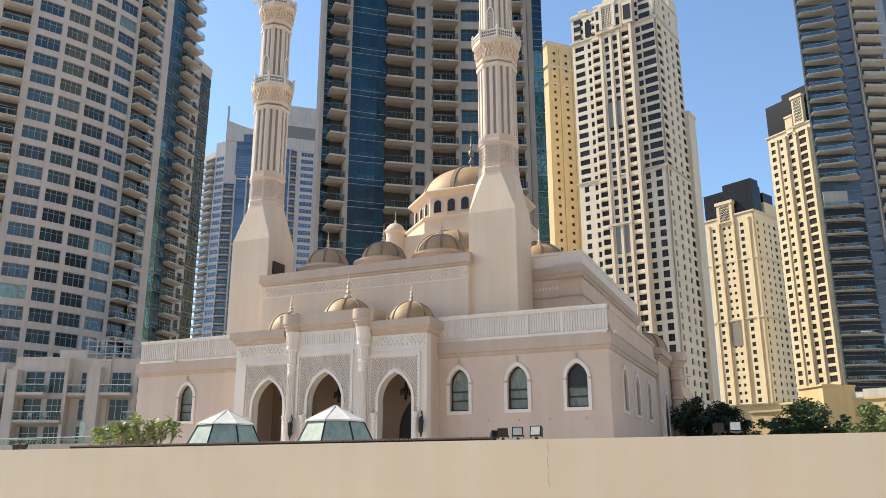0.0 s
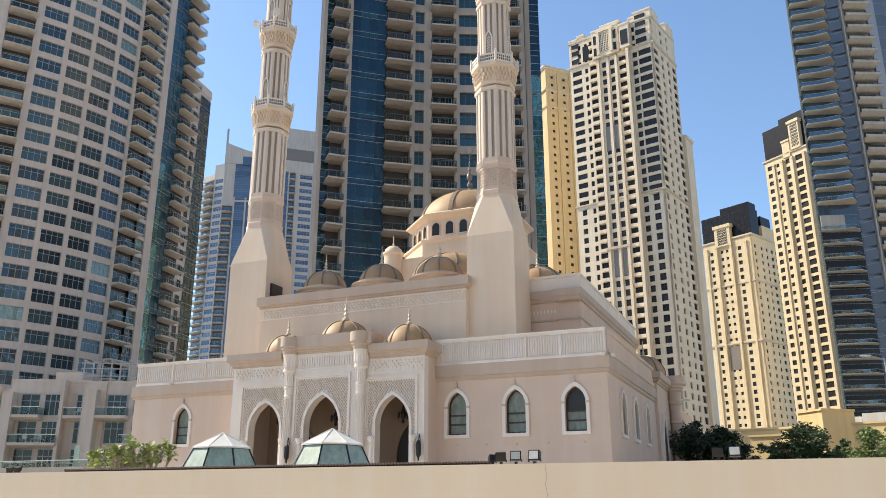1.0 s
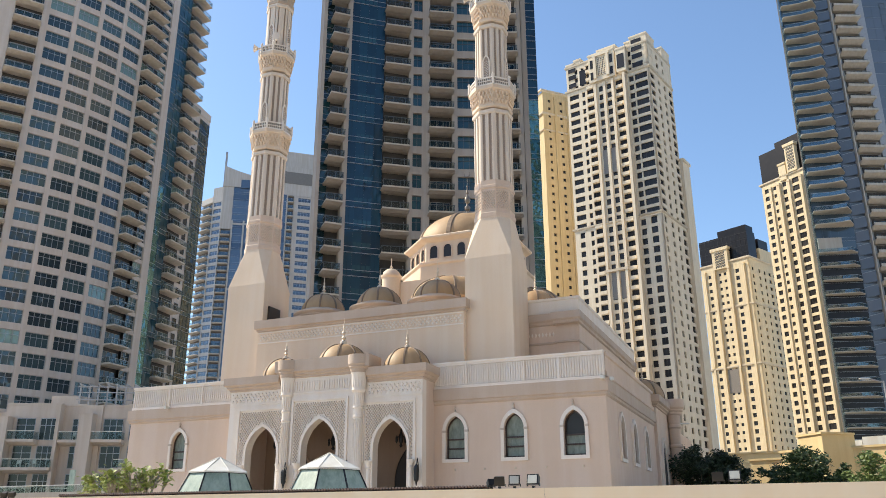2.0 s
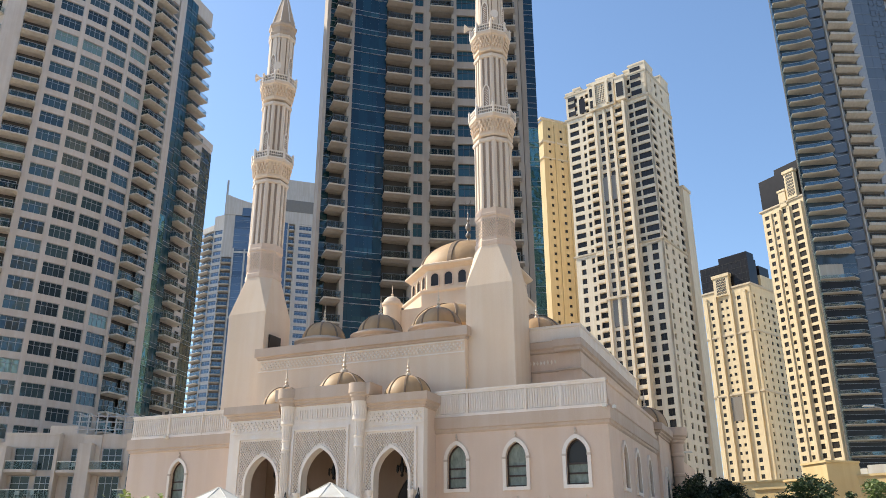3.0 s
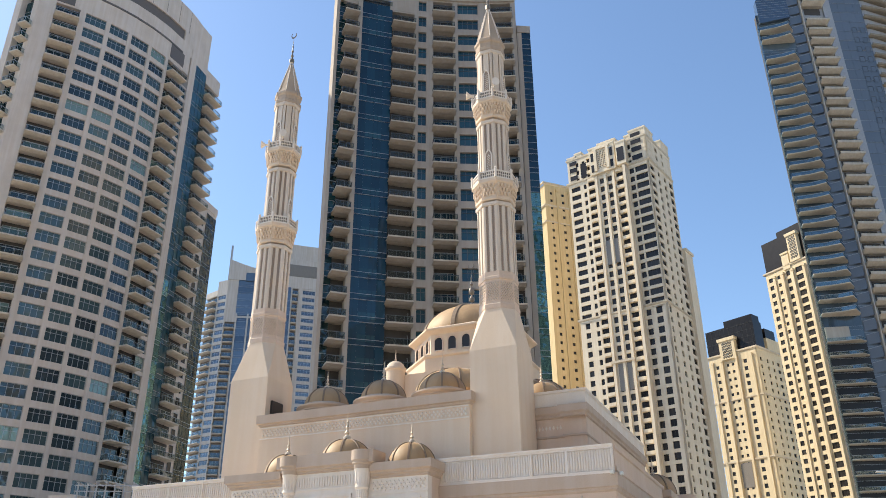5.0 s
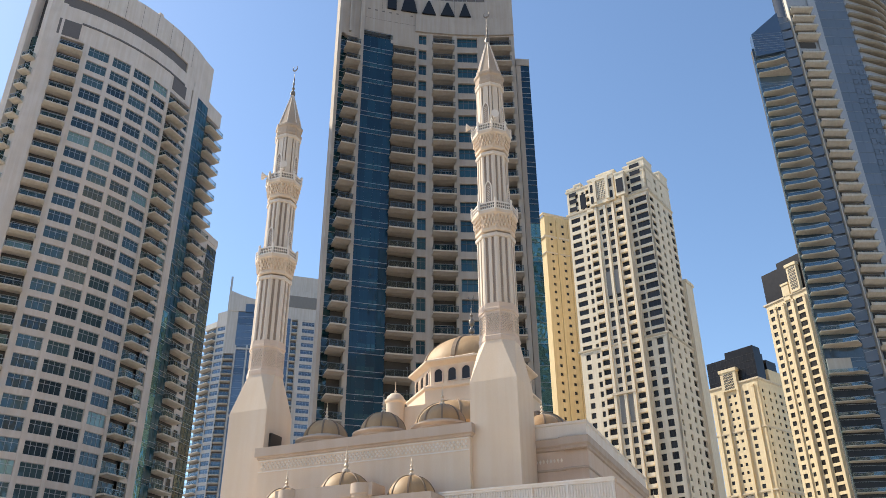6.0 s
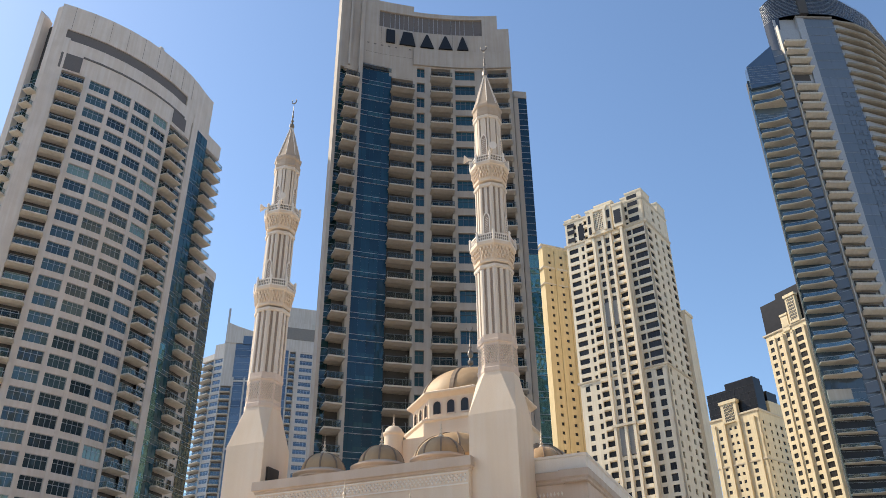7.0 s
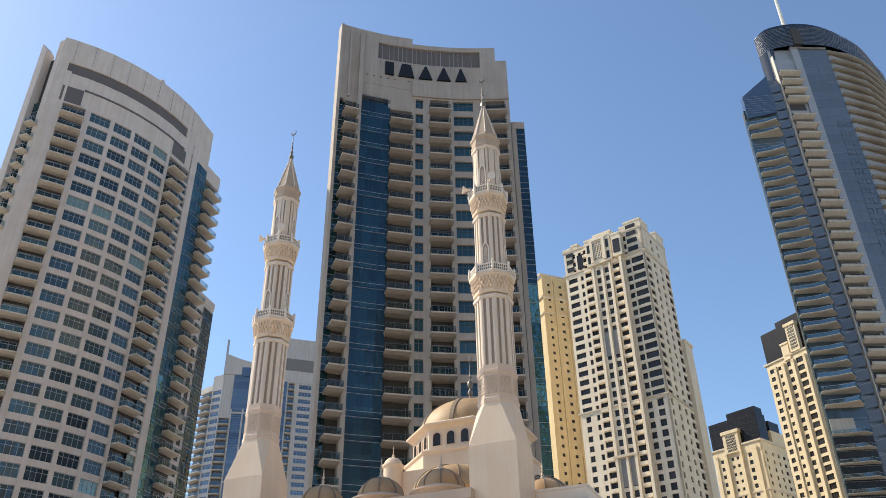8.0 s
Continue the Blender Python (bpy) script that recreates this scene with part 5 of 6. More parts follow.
# -- upper storey between the minarets --
bm = bmesh.new()
box(bm, -21.9, -8.0, 1.4, 30, 8.3, 13.6)
up = part("upper_wall", bm, M_CREAM, MOSQUE)
bm = bmesh.new()
sweep(bm, [(-21.9, 3), (-21.9, 1.4), (-8.0, 1.4), (-8.0, 3)], [(0, 13.22), (0.08, 13.28), (0.08, 13.36), (0.2, 13.42), (0.2, 13.95), (-0.4, 13.95), (-0.4, 13.22)])
part("cornice", bm, M_FASCIA, up)
bm = bmesh.new()
diamonds(bm, -21.75, -8.1, 12.55, 13.12, 1.398, 0.24, 0.27, 0.05)
box(bm, -21.85, -8.05, 1.36, 1.4, 12.46, 12.53)
box(bm, -21.85, -8.05, 1.36, 1.4, 13.12, 13.18)
tagged(part("frieze", bm, M_WHITE, up, "white interlaced frieze"), kind="stuff")
for x in (-18.85, -14.75, -10.75):
    dome(x, 4.0, 13.9, 1.40, 1.2, 1.3, 8, 0.9, 0.48, turn=0.39)

# -- set-back wings of the upper storey --
for side in (1, -1):
    def X(x):
        return x if side == 1 else -30 - min(x, -5.5) - 0.1 * (x > -5.5)
    bm = bmesh.new()
    xs = sorted((X(-8.0), X(-2.3)))
    box(bm, xs[0], xs[1], 4.8, 22, 8.3, 13.5)
    xs2 = sorted((X(-8.0), X(-2.9)))
    box(bm, xs2[0], xs2[1], 5.3, 21.5, 13.5, 13.9)
    ww = part("upper_wing", bm, M_WALL, MOSQUE)
    path = [(-8.0, 4.8), (-3.6, 4.8), (-3.6, 4.55), (-2.3, 4.55), (-2.3, 22)]
    path = path if side == 1 else [(X(x), y) for x, y in path[::-1]]
    for prof in ([(0, 12.7), (0.1, 12.76), (0.1, 12.9), (0.2, 13.0), (0.2, 13.4), (0, 13.44)], [(0, 11.6), (0.07, 11.64), (0.07, 11.72), (0, 11.75)]):
        bm = bmesh.new()
        sweep(bm, path, prof)
        part("cornice", bm, M_FASCIA, ww)
    bm = bmesh.new()
    path2 = [(-8.0, 4.8), (-2.3, 4.8), (-2.3, 22)]
    path2 = path2 if side == 1 else [(X(x), y) for x, y in path2[::-1]]
    sweep(bm, path2, [(0, 13.45), (0.05, 13.45), (0.05, 14.15), (0.12, 14.2), (0.12, 14.33), (-0.3, 14.33), (-0.3, 13.45)])
    part("parapet", bm, M_WHITE, ww)
    bm = bmesh.new()
    xs = sorted((X(-4.8), X(-3.5)))
    diamonds(bm, xs[0] - 0.8, xs[1] - 0.2, 11.9, 12.5, 4.798, 0.2, 0.4, 0.04)
    tagged(part("frieze", bm, M_WHITE, ww), kind="stuff")
dome(-5.6, 7.6, 14.0, 1.45, 1.35, 1.2, 8, 0.35, 0.12, turn=0.39)

# -- central hall: stepped base, eight-sided drum, great dome --
def ngon(r, n=8, turn=math.pi / 8, c=(-14.72, 19.5)):
    return [(c[0] + r * math.cos(turn + math.tau * k / n), c[1] + r * math.sin(turn + math.tau * k / n)) for k in range(n)]


CEN = (-14.72, 19.5)
bm = bmesh.new()
slab(bm, [(-19.72, 14.2), (-9.72, 14.2), (-9.72, 25.0), (-19.72, 25.0)], 13.0, 19.6)
slab(bm, ngon(5.35), 19.6, 20.9)
hall = part("hall_base", bm, M_CREAM, MOSQUE)
bm = bmesh.new()
slab(bm, ngon(4.75), 20.9, 23.0)
drum = part("drum", bm, M_CREAM, MOSQUE, "eight-sided cream drum with arched windows")
for z, r, p in ((20.75, 5.35, [(0, 0), (0.08, 0.06), (0.14, 0.12), (0.14, 0.26), (-0.7, 0.5), (-0.7, 0)]), (22.8, 4.75, [(0, 0), (0.15, 0.1), (0.4, 0.2), (0.5, 0.28), (0.5, 0.4), (-0.5, 0.85), (-0.5, 0)])):
    bm = bmesh.new()
    sweep(bm, ngon(r), [(o, z + dz) for o, dz in p], True)
    part("eaves_moulding", bm, M_CREAM, drum)
for f in range(8):
    mid = math.tau * f / 8
    m = Matrix.Translation((CEN[0], CEN[1], 0)) @ Matrix.Rotation(mid + math.pi / 2, 4, "Z")
    apo = 4.75 * math.cos(math.pi / 8)
    for k in (-1, 0, 1):
        bm = bmesh.new()
        arch_pane(bm, k * 1.15, 0.32, 22.2, 22.53, 21.5, -apo - 0.012, 0, 0.01)
        arch_ring(bm, k * 1.15, 0.32, 22.2, 22.53, 21.5, 0.08, -apo - 0.07, -apo + 0.02, 1, True)
        part("drum_window", bm, [M_DGLASS, M_WALL], drum, m=m)
dome(CEN[0], CEN[1], 23.3, 4.25, 2.95, 0.05, 8, turn=0.0)
bm = bmesh.new()
prof = [(0.85, 27.0), (0.85, 27.25), (0.7, 27.3), (0.68, 27.55), (0.5, 27.8), (0.25, 27.95), (0.13, 28.1), (0.1, 28.3), (0.3, 28.5), (0.33, 28.8), (0.12, 29.15), (0.1, 29.3), (0.26, 29.5), (0.34, 29.85), (0.26, 30.2), (0.1, 30.4), (0.08, 30.6), (0.2, 30.8), (0.08, 31.0), (0.06, 31.6), (0.12, 31.7), (0.03, 31.9), (0.02, 33.0)]
lathe(bm, [(r * 0.75, 26.0 + (z - 27.0) * 0.66) for r, z in prof], 14, (*CEN, 0.0))
pts = [(CEN[0] + 0.26 * math.cos(a), CEN[1], 30.25 + 0.26 * math.sin(a)) for a in [radians(150 + 250 * i / 12) for i in range(13)]]
for i, (p, q) in enumerate(zip(pts, pts[1:])):
    tube(bm, p, q, 0.05 * (0.35 + math.sin(math.pi * (i + 0.5) / 12)), 5)
part("great_finial", bm, M_FIN, MOSQUE, "tall turned finial with a crescent", True)
# half domes and corner turrets about the drum
for x, y in ((-14.1, 14.2), (-9.72, 19.5), (-19.72, 19.5)):
    dome(x, y, 17.3, 3.1, 2.1, 0.05, 10, turn=0.2)
for x, y in ((-19.0, 14.0), (-10.4, 14.0)):
    bm = bmesh.new()
    lathe(bm, [(0.72, 17.0), (0.72, 19.85), (0.82, 19.95), (0.82, 20.1), (0.72, 20.14), (0.62, 20.4), (0.4, 20.6), (0.1, 20.7), (0.06, 20.75), (0.1, 20.85), (0.04, 20.95), (0.02, 21.6)], 20, (x, y, 0))
    part("turret", bm, M_CREAM, MOSQUE, "small domed corner turret", True)


# -- minarets --
def fluted(bm, r, z0, z1, n=8, deep=0.10, panelled=False):
    """An eight-sided shaft whose sides carry sunk uprights, or one grooved panel each."""
    steps = ((0.06, 0), (0.12, 0), (0.14, 1), (0.22, 1), (0.24, 0), (0.76, 0), (0.78, 1), (0.86, 1), (0.88, 0), (0.94, 0)) if panelled else ((0.06, 0), (0.18, 0), (0.20, 1), (0.37, 1), (0.39, 0), (0.61, 0), (0.63, 1), (0.80, 1), (0.82, 0), (0.94, 0))
    pts = []
    for k in range(n):
        a0, a1 = math.tau * (k - 0.5) / n, math.tau * (k + 0.5) / n
        c = Vector((r * math.cos(a0), r * math.sin(a0)))
        d = Vector((r * math.cos(a1), r * math.sin(a1)))
        e = (d - c)
        inn = -((c + d) / 2).normalized() * deep
        for f, s in steps:
            p = c + e * f + inn * s
            pts.append((p.x, p.y, s))
    a = [bm.verts.new((x, y, z0)) for x, y, s in pts]
    b = [bm.verts.new((x, y, z1)) for x, y, s in pts]
    bm.faces.new(a[::-1]), bm.faces.new(b)
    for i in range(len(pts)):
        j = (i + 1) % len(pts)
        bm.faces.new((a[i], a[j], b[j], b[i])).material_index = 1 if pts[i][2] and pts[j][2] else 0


def minaret(x, y, tall=1.0):
    mn = part("minaret", (lambda b: (box(b, -1.43, 1.43, -1.43, 1.43, 8.3, 16.4), b)[1])(bmesh.new()), M_CREAM, MOSQUE, "tall slender beige minaret with two balconies", m=pose(x, y, 0) @ Matrix.Diagonal((1, 1, tall, 1)))
    S = Matrix.Diagonal((0.85, 0.85, 1, 1))  # slender above the square foot
    o8 = [(1.37 / math.cos(math.pi / 8) * math.cos(math.pi / 8 + math.pi / 4 * k), 1.37 / math.cos(math.pi / 8) * math.sin(math.pi / 8 + math.pi / 4 * k)) for k in range(8)]
    bm = bmesh.new()
    # square foot drawn in to eight sides
    sqv = [bm.verts.new((px, py, 16.4)) for px, py in ((1.43, 1.43), (-1.43, 1.43), (-1.43, -1.43), (1.43, -1.43))]
    top8 = [bm.verts.new((px * 0.815, py * 0.815, 18.95)) for px, py in o8]
    order = [(0, top8[0], top8[1]), (1, top8[2], top8[3]), (2, top8[4], top8[5]), (3, top8[6], top8[7])]
    for k, p, q in order:
        bm.faces.new((sqv[k], q, p))
    for k in range(4):
        l = (k + 1) % 4
        bm.faces.new((sqv[k], sqv[l], order[l][1], order[k][2]))
    bm.faces.new(top8)
    part("foot", bm, M_CREAM, mn)
    bm = bmesh.new()
    t8 = math.pi / 8
    lathe(bm, [(1.44, 18.9), (1.47, 19.0), (1.47, 19.2), (1.41, 19.26), (1.40, 20.75), (1.46, 20.8), (1.46, 20.95), (1.43, 21.0), (1.42, 21.3)], 8, turn=t8)
    part("collar", bm, M_WALL, mn, m=S)
    bm = bmesh.new()
    for f in range(8):
        d = bmesh.new()
        diamonds(d, -0.5, 0.5, 19.4, 20.65, -1.296, 0.16, 0.2, 0.04)
        bmesh.ops.transform(d, matrix=Matrix.Rotation(math.tau * f / 8, 4, "Z"), verts=d.verts)
        me = bpy.data.meshes.new("lattice")
        d.to_mesh(me)
        d.free()
        bm.from_mesh(me)
        bpy.data.meshes.remove(me)
    tagged(part("lattice", bm, M_LATT, mn, "carved lattice band", m=S), kind="stuff")
    shafts = ((1.42, 21.3, 26.0), (1.23, 27.5, 32.2), (1.12, 34.0, 38.0))
    for r, z0, z1 in shafts:
        bm = bmesh.new()
        fluted(bm, r, z0, z1, panelled=r < 1.2)
        lathe(bm, [(r + 0.04, z1 - 0.25), (r + 0.09, z1 - 0.18), (r + 0.09, z1), (r, z1 + 0.02)], 8, turn=t8)
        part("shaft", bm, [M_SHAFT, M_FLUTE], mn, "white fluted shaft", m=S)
    for z0, r0, r1 in ((26.15, 1.42, 1.70), (32.4, 1.24, 1.52)):
        bm = bmesh.new()
        lathe(bm, [(r0, z0), (r0 + 0.08, z0 + 0.06), (r0 + 0.08, z0 + 0.22), (r0 + 0.02, z0 + 0.26), (r1 - 0.12, z0 + 1.05), (r1 - 0.02, z0 + 1.15), (r1 + 0.06, z0 + 1.22), (r1 + 0.06, z0 + 1.42), (r1 - 0.2, z0 + 1.46)], 8, turn=t8)
        bal = part("balcony", bm, M_CREAM, mn, "corbelled stone balcony", m=S)
        bm = bmesh.new()
        for row in range(3):
            rr = (r0 + 0.06 + (r1 - r0 - 0.1) * (row + 0.6) / 3) * math.cos(t8)
            zz = z0 + 0.42 + row * 0.27
            for f in range(8):
                for i in range(4):
                    u = (-1.5 + i + (0.5 if row == 1 else 0)) * 0.27 * rr / 1.5
                    a = math.tau * f / 8
                    c, s = math.cos(a), math.sin(a)
                    px, py = rr * c - u * s, rr * s + u * c
                    lathe(bm, [(0.0, -0.16), (0.1, 0.02), (0.11, 0.12), (0.0, 0.13)], 5, (px, py, zz), a)
        tagged(part("corbel_band", bm, M_CREAM, bal), kind="stuff")
        for f in range(8):
            a = math.tau * f / 8
            m = Matrix.Rotation(a + math.pi / 2, 4, "Z") @ Matrix.Translation((0, -r1 * math.cos(t8) + 0.02, z0 + 1.44))
            hw = r1 * math.sin(t8)
            n = 7
            xs = [(-hw + 0.08 + k * (2 * hw - 0.16) / n - 0.02 + hw, -hw + 0.08 + k * (2 * hw - 0.16) / n + 0.02 + hw) for k in range(1, n)]
            bm = sash(2 * hw, 0.58, [(0, 0.1), (2 * hw - 0.1, 2 * hw)] + xs, [(0, 0.1), (0.27, 0.31), (0.48, 0.58)], 0.05, 0, 1, [M_WHITE, M_FIN], "parapet_panel")
            m = m @ Matrix.Translation((-hw, -0.03, 0))
            part("parapet_panel", bm, None, bal, m=m)
            bm = bmesh.new()
            lathe(bm, [(0.10, 0), (0.10, 0.62), (0.13, 0.66), (0.08, 0.74), (0.0, 0.85)], 6, (2 * hw, 0, 0))
            part("post", bm, M_WHITE, bal, m=m)
    for r, z0 in ((1.23, 27.9), (1.12, 34.3)):
        for f in (0, 2, 4, 6):
            m = Matrix.Rotation(math.tau * f / 8 + math.pi / 2, 4, "Z")
            bm = bmesh.new()
            yy = -r * math.cos(t8) - 0.02
            arch_pane(bm, 0, 0.2, z0 + 1.5, z0 + 1.95, z0, yy - 0.02, 1, 0.02)
            arch_ring(bm, 0, 0.2, z0 + 1.5, z0 + 1.95, z0, 0.09, yy - 0.06, yy + 0.06, 0)
            diamonds(bm, -0.19, 0.19, z0, z0 + 1.7, yy - 0.022, 0.13, 0.17, 0.03)
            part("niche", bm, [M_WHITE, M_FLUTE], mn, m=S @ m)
    bm = bmesh.new()
    lathe(bm, [(1.13, 37.95), (1.22, 38.1), (1.22, 38.3), (1.14, 38.38), (1.16, 38.7), (1.26, 38.82), (1.26, 39.02), (1.14, 39.1), (1.06, 39.25), (0.1, 42.4), (0, 42.45)], 8, turn=t8)
    sp = part("spire", bm, M_SPIRE, mn, "eight-sided pointed spire", m=S)
    bm = bmesh.new()
    for k in range(8):
        a = t8 + math.tau * k / 8
        tube(bm, (1.07 * math.cos(a), 1.07 * math.sin(a), 39.25), (0.1 * math.cos(a), 0.1 * math.sin(a), 42.4), 0.05, 5, 0, 0.03)
    part("spire_rib", bm, M_WHITE, sp)
    finial(sp, 0, 0, 42.35, 2.5, M_FIN, True)
    for a in (radians(205), radians(300)):
        bm = bmesh.new()
        c = Vector((1.72 * math.cos(a), 1.72 * math.sin(a), 34.75))
        d = Vector((math.cos(a), math.sin(a), 0.05))
        tube(bm, c - d * 0.35, c - d * 0.05, 0.09, 8)
        tube(bm, c - d * 0.05, c + d * 0.3, 0.1, 12, 0, 0.32)
        part("horn_loudspeaker", bm, M_WHITE, mn, "pale horn loudspeaker on the upper balcony", m=S)
    return mn


minaret(-23.35, 3.2, 1.013)
minaret(-6.65, 3.2)
bm = bmesh.new()
box(bm, -1.02, 0.18, -0.12, 0.1, 0, 1.15)
part("niche", bm, M_DARK, MOSQUE, "small dark louvred opening", m=pose(-21.9, 3.3, 14.0, 0, 0, 90))

# -- side porch --
bm = bmesh.new()
box(bm, 0, 0.2, 14.2, 20.4, BASE, 9.2)
box(bm, -0.4, 0.12, 17.6, 20.6, BASE, 10.0)
sp = part("side_porch", bm, M_WALL, MOSQUE)
for path, dz in (([(0, 14.2), (0.2, 14.2), (0.2, 17.6)], 0.0), ([(0.2, 17.6), (0.2, 20.3)], 0.0)):
    bm = bmesh.new()
    sweep(bm, path, [(o, z + dz) for o, z in PCORN])
    part("porch_cornice", bm, M_FASCIA, sp)
for y in (19.3,):
    bm = bmesh.new()
    lathe(bm, [(0.46, 0), (0.46, 0.4), (0.38, 0.5), (0.37, 5.3), (0.44, 5.36), (0.44, 5.46), (0.37, 5.55), (0.38, 6.6), (0.47, 6.7), (0.47, 6.82), (0.42, 6.9), (0.46, 7.5), (0.56, 7.6), (0.56, 7.72), (0.66, 7.82), (0.66, 7.92), (0.78, 8.05), (0.78, 8.6), (0, 8.62)], 20, (0.62, y, BASE))
    part("column", bm, M_WALL, sp, smooth=True)
for y, a, za in ((15.9, 0.8, 7.0),):
    bm = bmesh.new()
    yy = -0.26 if y < 17 else -0.41
    arch_pane(bm, y, a, 4.9, za, BASE, yy, 0, 0.05)
    arch_ring(bm, y, a, 4.9, za, BASE, 0.16, yy - 0.08, yy + 0.1, 1, False)
    part("blind_arch", bm, [M_DARK, M_WHITE], sp, m=side_turn)
dome(-0.9, 16.6, 9.9, 1.4, 1.3, 1.2, 8)


# -- lanterns in the arches and on the porch front --
def wall_lantern(x, y, z):
    bm = bmesh.new()
    lathe(bm, [(0.0, -0.75), (0.04, -0.7), (0.06, -0.55), (0.13, -0.45), (0.15, 0.1), (0.12, 0.2), (0.05, 0.3), (0.0, 0.36)], 6, (x, y - 0.24, z))
    tube(bm, (x, y, z + 0.25), (x, y - 0.15, z + 0.62), 0.025, 5)
    tube(bm, (x, y - 0.15, z + 0.62), (x, y - 0.24, z + 0.3), 0.02, 5)
    tube(bm, (x, y + 0.01, z - 0.4), (x, y - 0.2, z - 0.3), 0.025, 5)
    lamp = part("wall_lantern", bm, M_BLACK, None, m=MOSQUE.matrix_basis)
    tagged(lamp, "black wrought-iron wall lantern on the porch front", "lantern", "porch wall lanterns")


for x, y in ((-17.05, -1.85), (-13.3, -1.85), (-9.4, -1.55), (-20.95, -1.55)):
    wall_lantern(x, y, 4.35)


def hanging_lantern(x, y, z):
    bm = bmesh.new()
    tube(bm, (x, y, z + 0.5), (x, y, 8.1), 0.015, 5)
    lathe(bm, [(0.0, -0.5), (0.1, -0.4), (0.06, -0.3), (0.14, -0.1), (0.14, 0.1), (0.06, 0.3), (0.04, 0.5), (0, 0.52)], 8, (x, y, z))
    for k in range(6):
        a = math.tau * k / 6
        lathe(bm, [(0.0, -0.28), (0.065, -0.18), (0.065, 0.05), (0.0, 0.16)], 6, (x + 0.27 * math.cos(a), y + 0.27 * math.sin(a), z))
        tube(bm, (x, y, z + 0.1), (x + 0.27 * math.cos(a), y + 0.27 * math.sin(a), z + 0.05), 0.02, 4)
    ob = part("hanging_lantern", bm, M_BLACK, None, m=MOSQUE.matrix_basis)
    tagged(ob, "black cluster lantern hanging in the porch arch", "lantern", "porch hanging lanterns")


for x in (-18.75, -15.2, -11.05):
    hanging_lantern(x, -0.2, 6.15)

# camera housings under the parapet
for x, y in ((-0.05, -0.05), (0.3, 0.5), (-27.0, -0.05)):
    bm = bmesh.new()
    box(bm, x - 0.08, x + 0.08, y - 0.42, y - 0.1, 8.55, 8.70)
    box(bm, x - 0.03, x + 0.03, y - 0.15, y + 0.0, 8.62, 8.66)
    ob = part("security_camera", bm, M_SKYFR, None, m=MOSQUE.matrix_basis)
    tagged(ob, "small white security camera below the balustrade", "camera", "parapet cameras")


# ---- court, boundary wall and what stands behind it ----
WALLM = pose(0, 19.1, 0, 0, 0, -22.64)
bm = bmesh.new()
box(bm, -60, 45, 0.35, 70, 0.002, BASE)
tagged(part("pavement", bm, M_SAND, m=WALLM), "pale raised court paving round the mosque", "pavement", kind="structure")
bm = bmesh.new()
box(bm, -60, 45, 0.0, 0.35, 0, 2.45)
wl = tagged(part("wall_street", bm, M_YWALL, m=WALLM), "plain cream-yellow rendered boundary wall with hairline cracks", "wall", kind="structure")
bm = bmesh.new()
x, z = 2.45, 2.45
for k in range(9):
    x2, z2 = 2.45 + 0.012 * math.sin(k * 1.7) + 0.008 * (k % 3), 2.45 - 0.11 * (k + 1)
    hexa(bm, [(x - 0.004, -0.003, z), (x + 0.004, -0.003, z), (x + 0.004, 0.002, z), (x - 0.004, 0.002, z), (x2 - 0.004, -0.003, z2), (x2 + 0.004, -0.003, z2), (x2 + 0.004, 0.002, z2), (x2 - 0.004, 0.002, z2)])
    x, z = x2, z2
part("crack", bm, M_FASCIA, wl, "hairline crack")


def tiled_ridge():
    """A low clay-tiled capping behind the wall."""
    t = thing("tiled_capping", WALLM, "low brown clay-tiled capping behind the wall", "roof tiles")
    bm = bmesh.new()
    box(bm, -12.0, 1.05, 0.6, 1.2, BASE, 2.42)
    part("plinth", bm, M_FASCIA, t)
    tl = bmesh.new()
    lathe(tl, [(0.036, 0), (0.036, 0.34), (0.03, 0.35)], 7)
    bmesh.ops.transform(tl, matrix=Matrix.Rotation(radians(68), 4, "X"), verts=tl.verts)
    me = mesh_of(tl, M_TILE, "tile", True)
    n = 160
    for k in range(n):
        part("tile", me, None, t, m=Matrix.Translation((-11.95 + 12.95 * k / n, 0.93, 2.405)))


tiled_ridge()


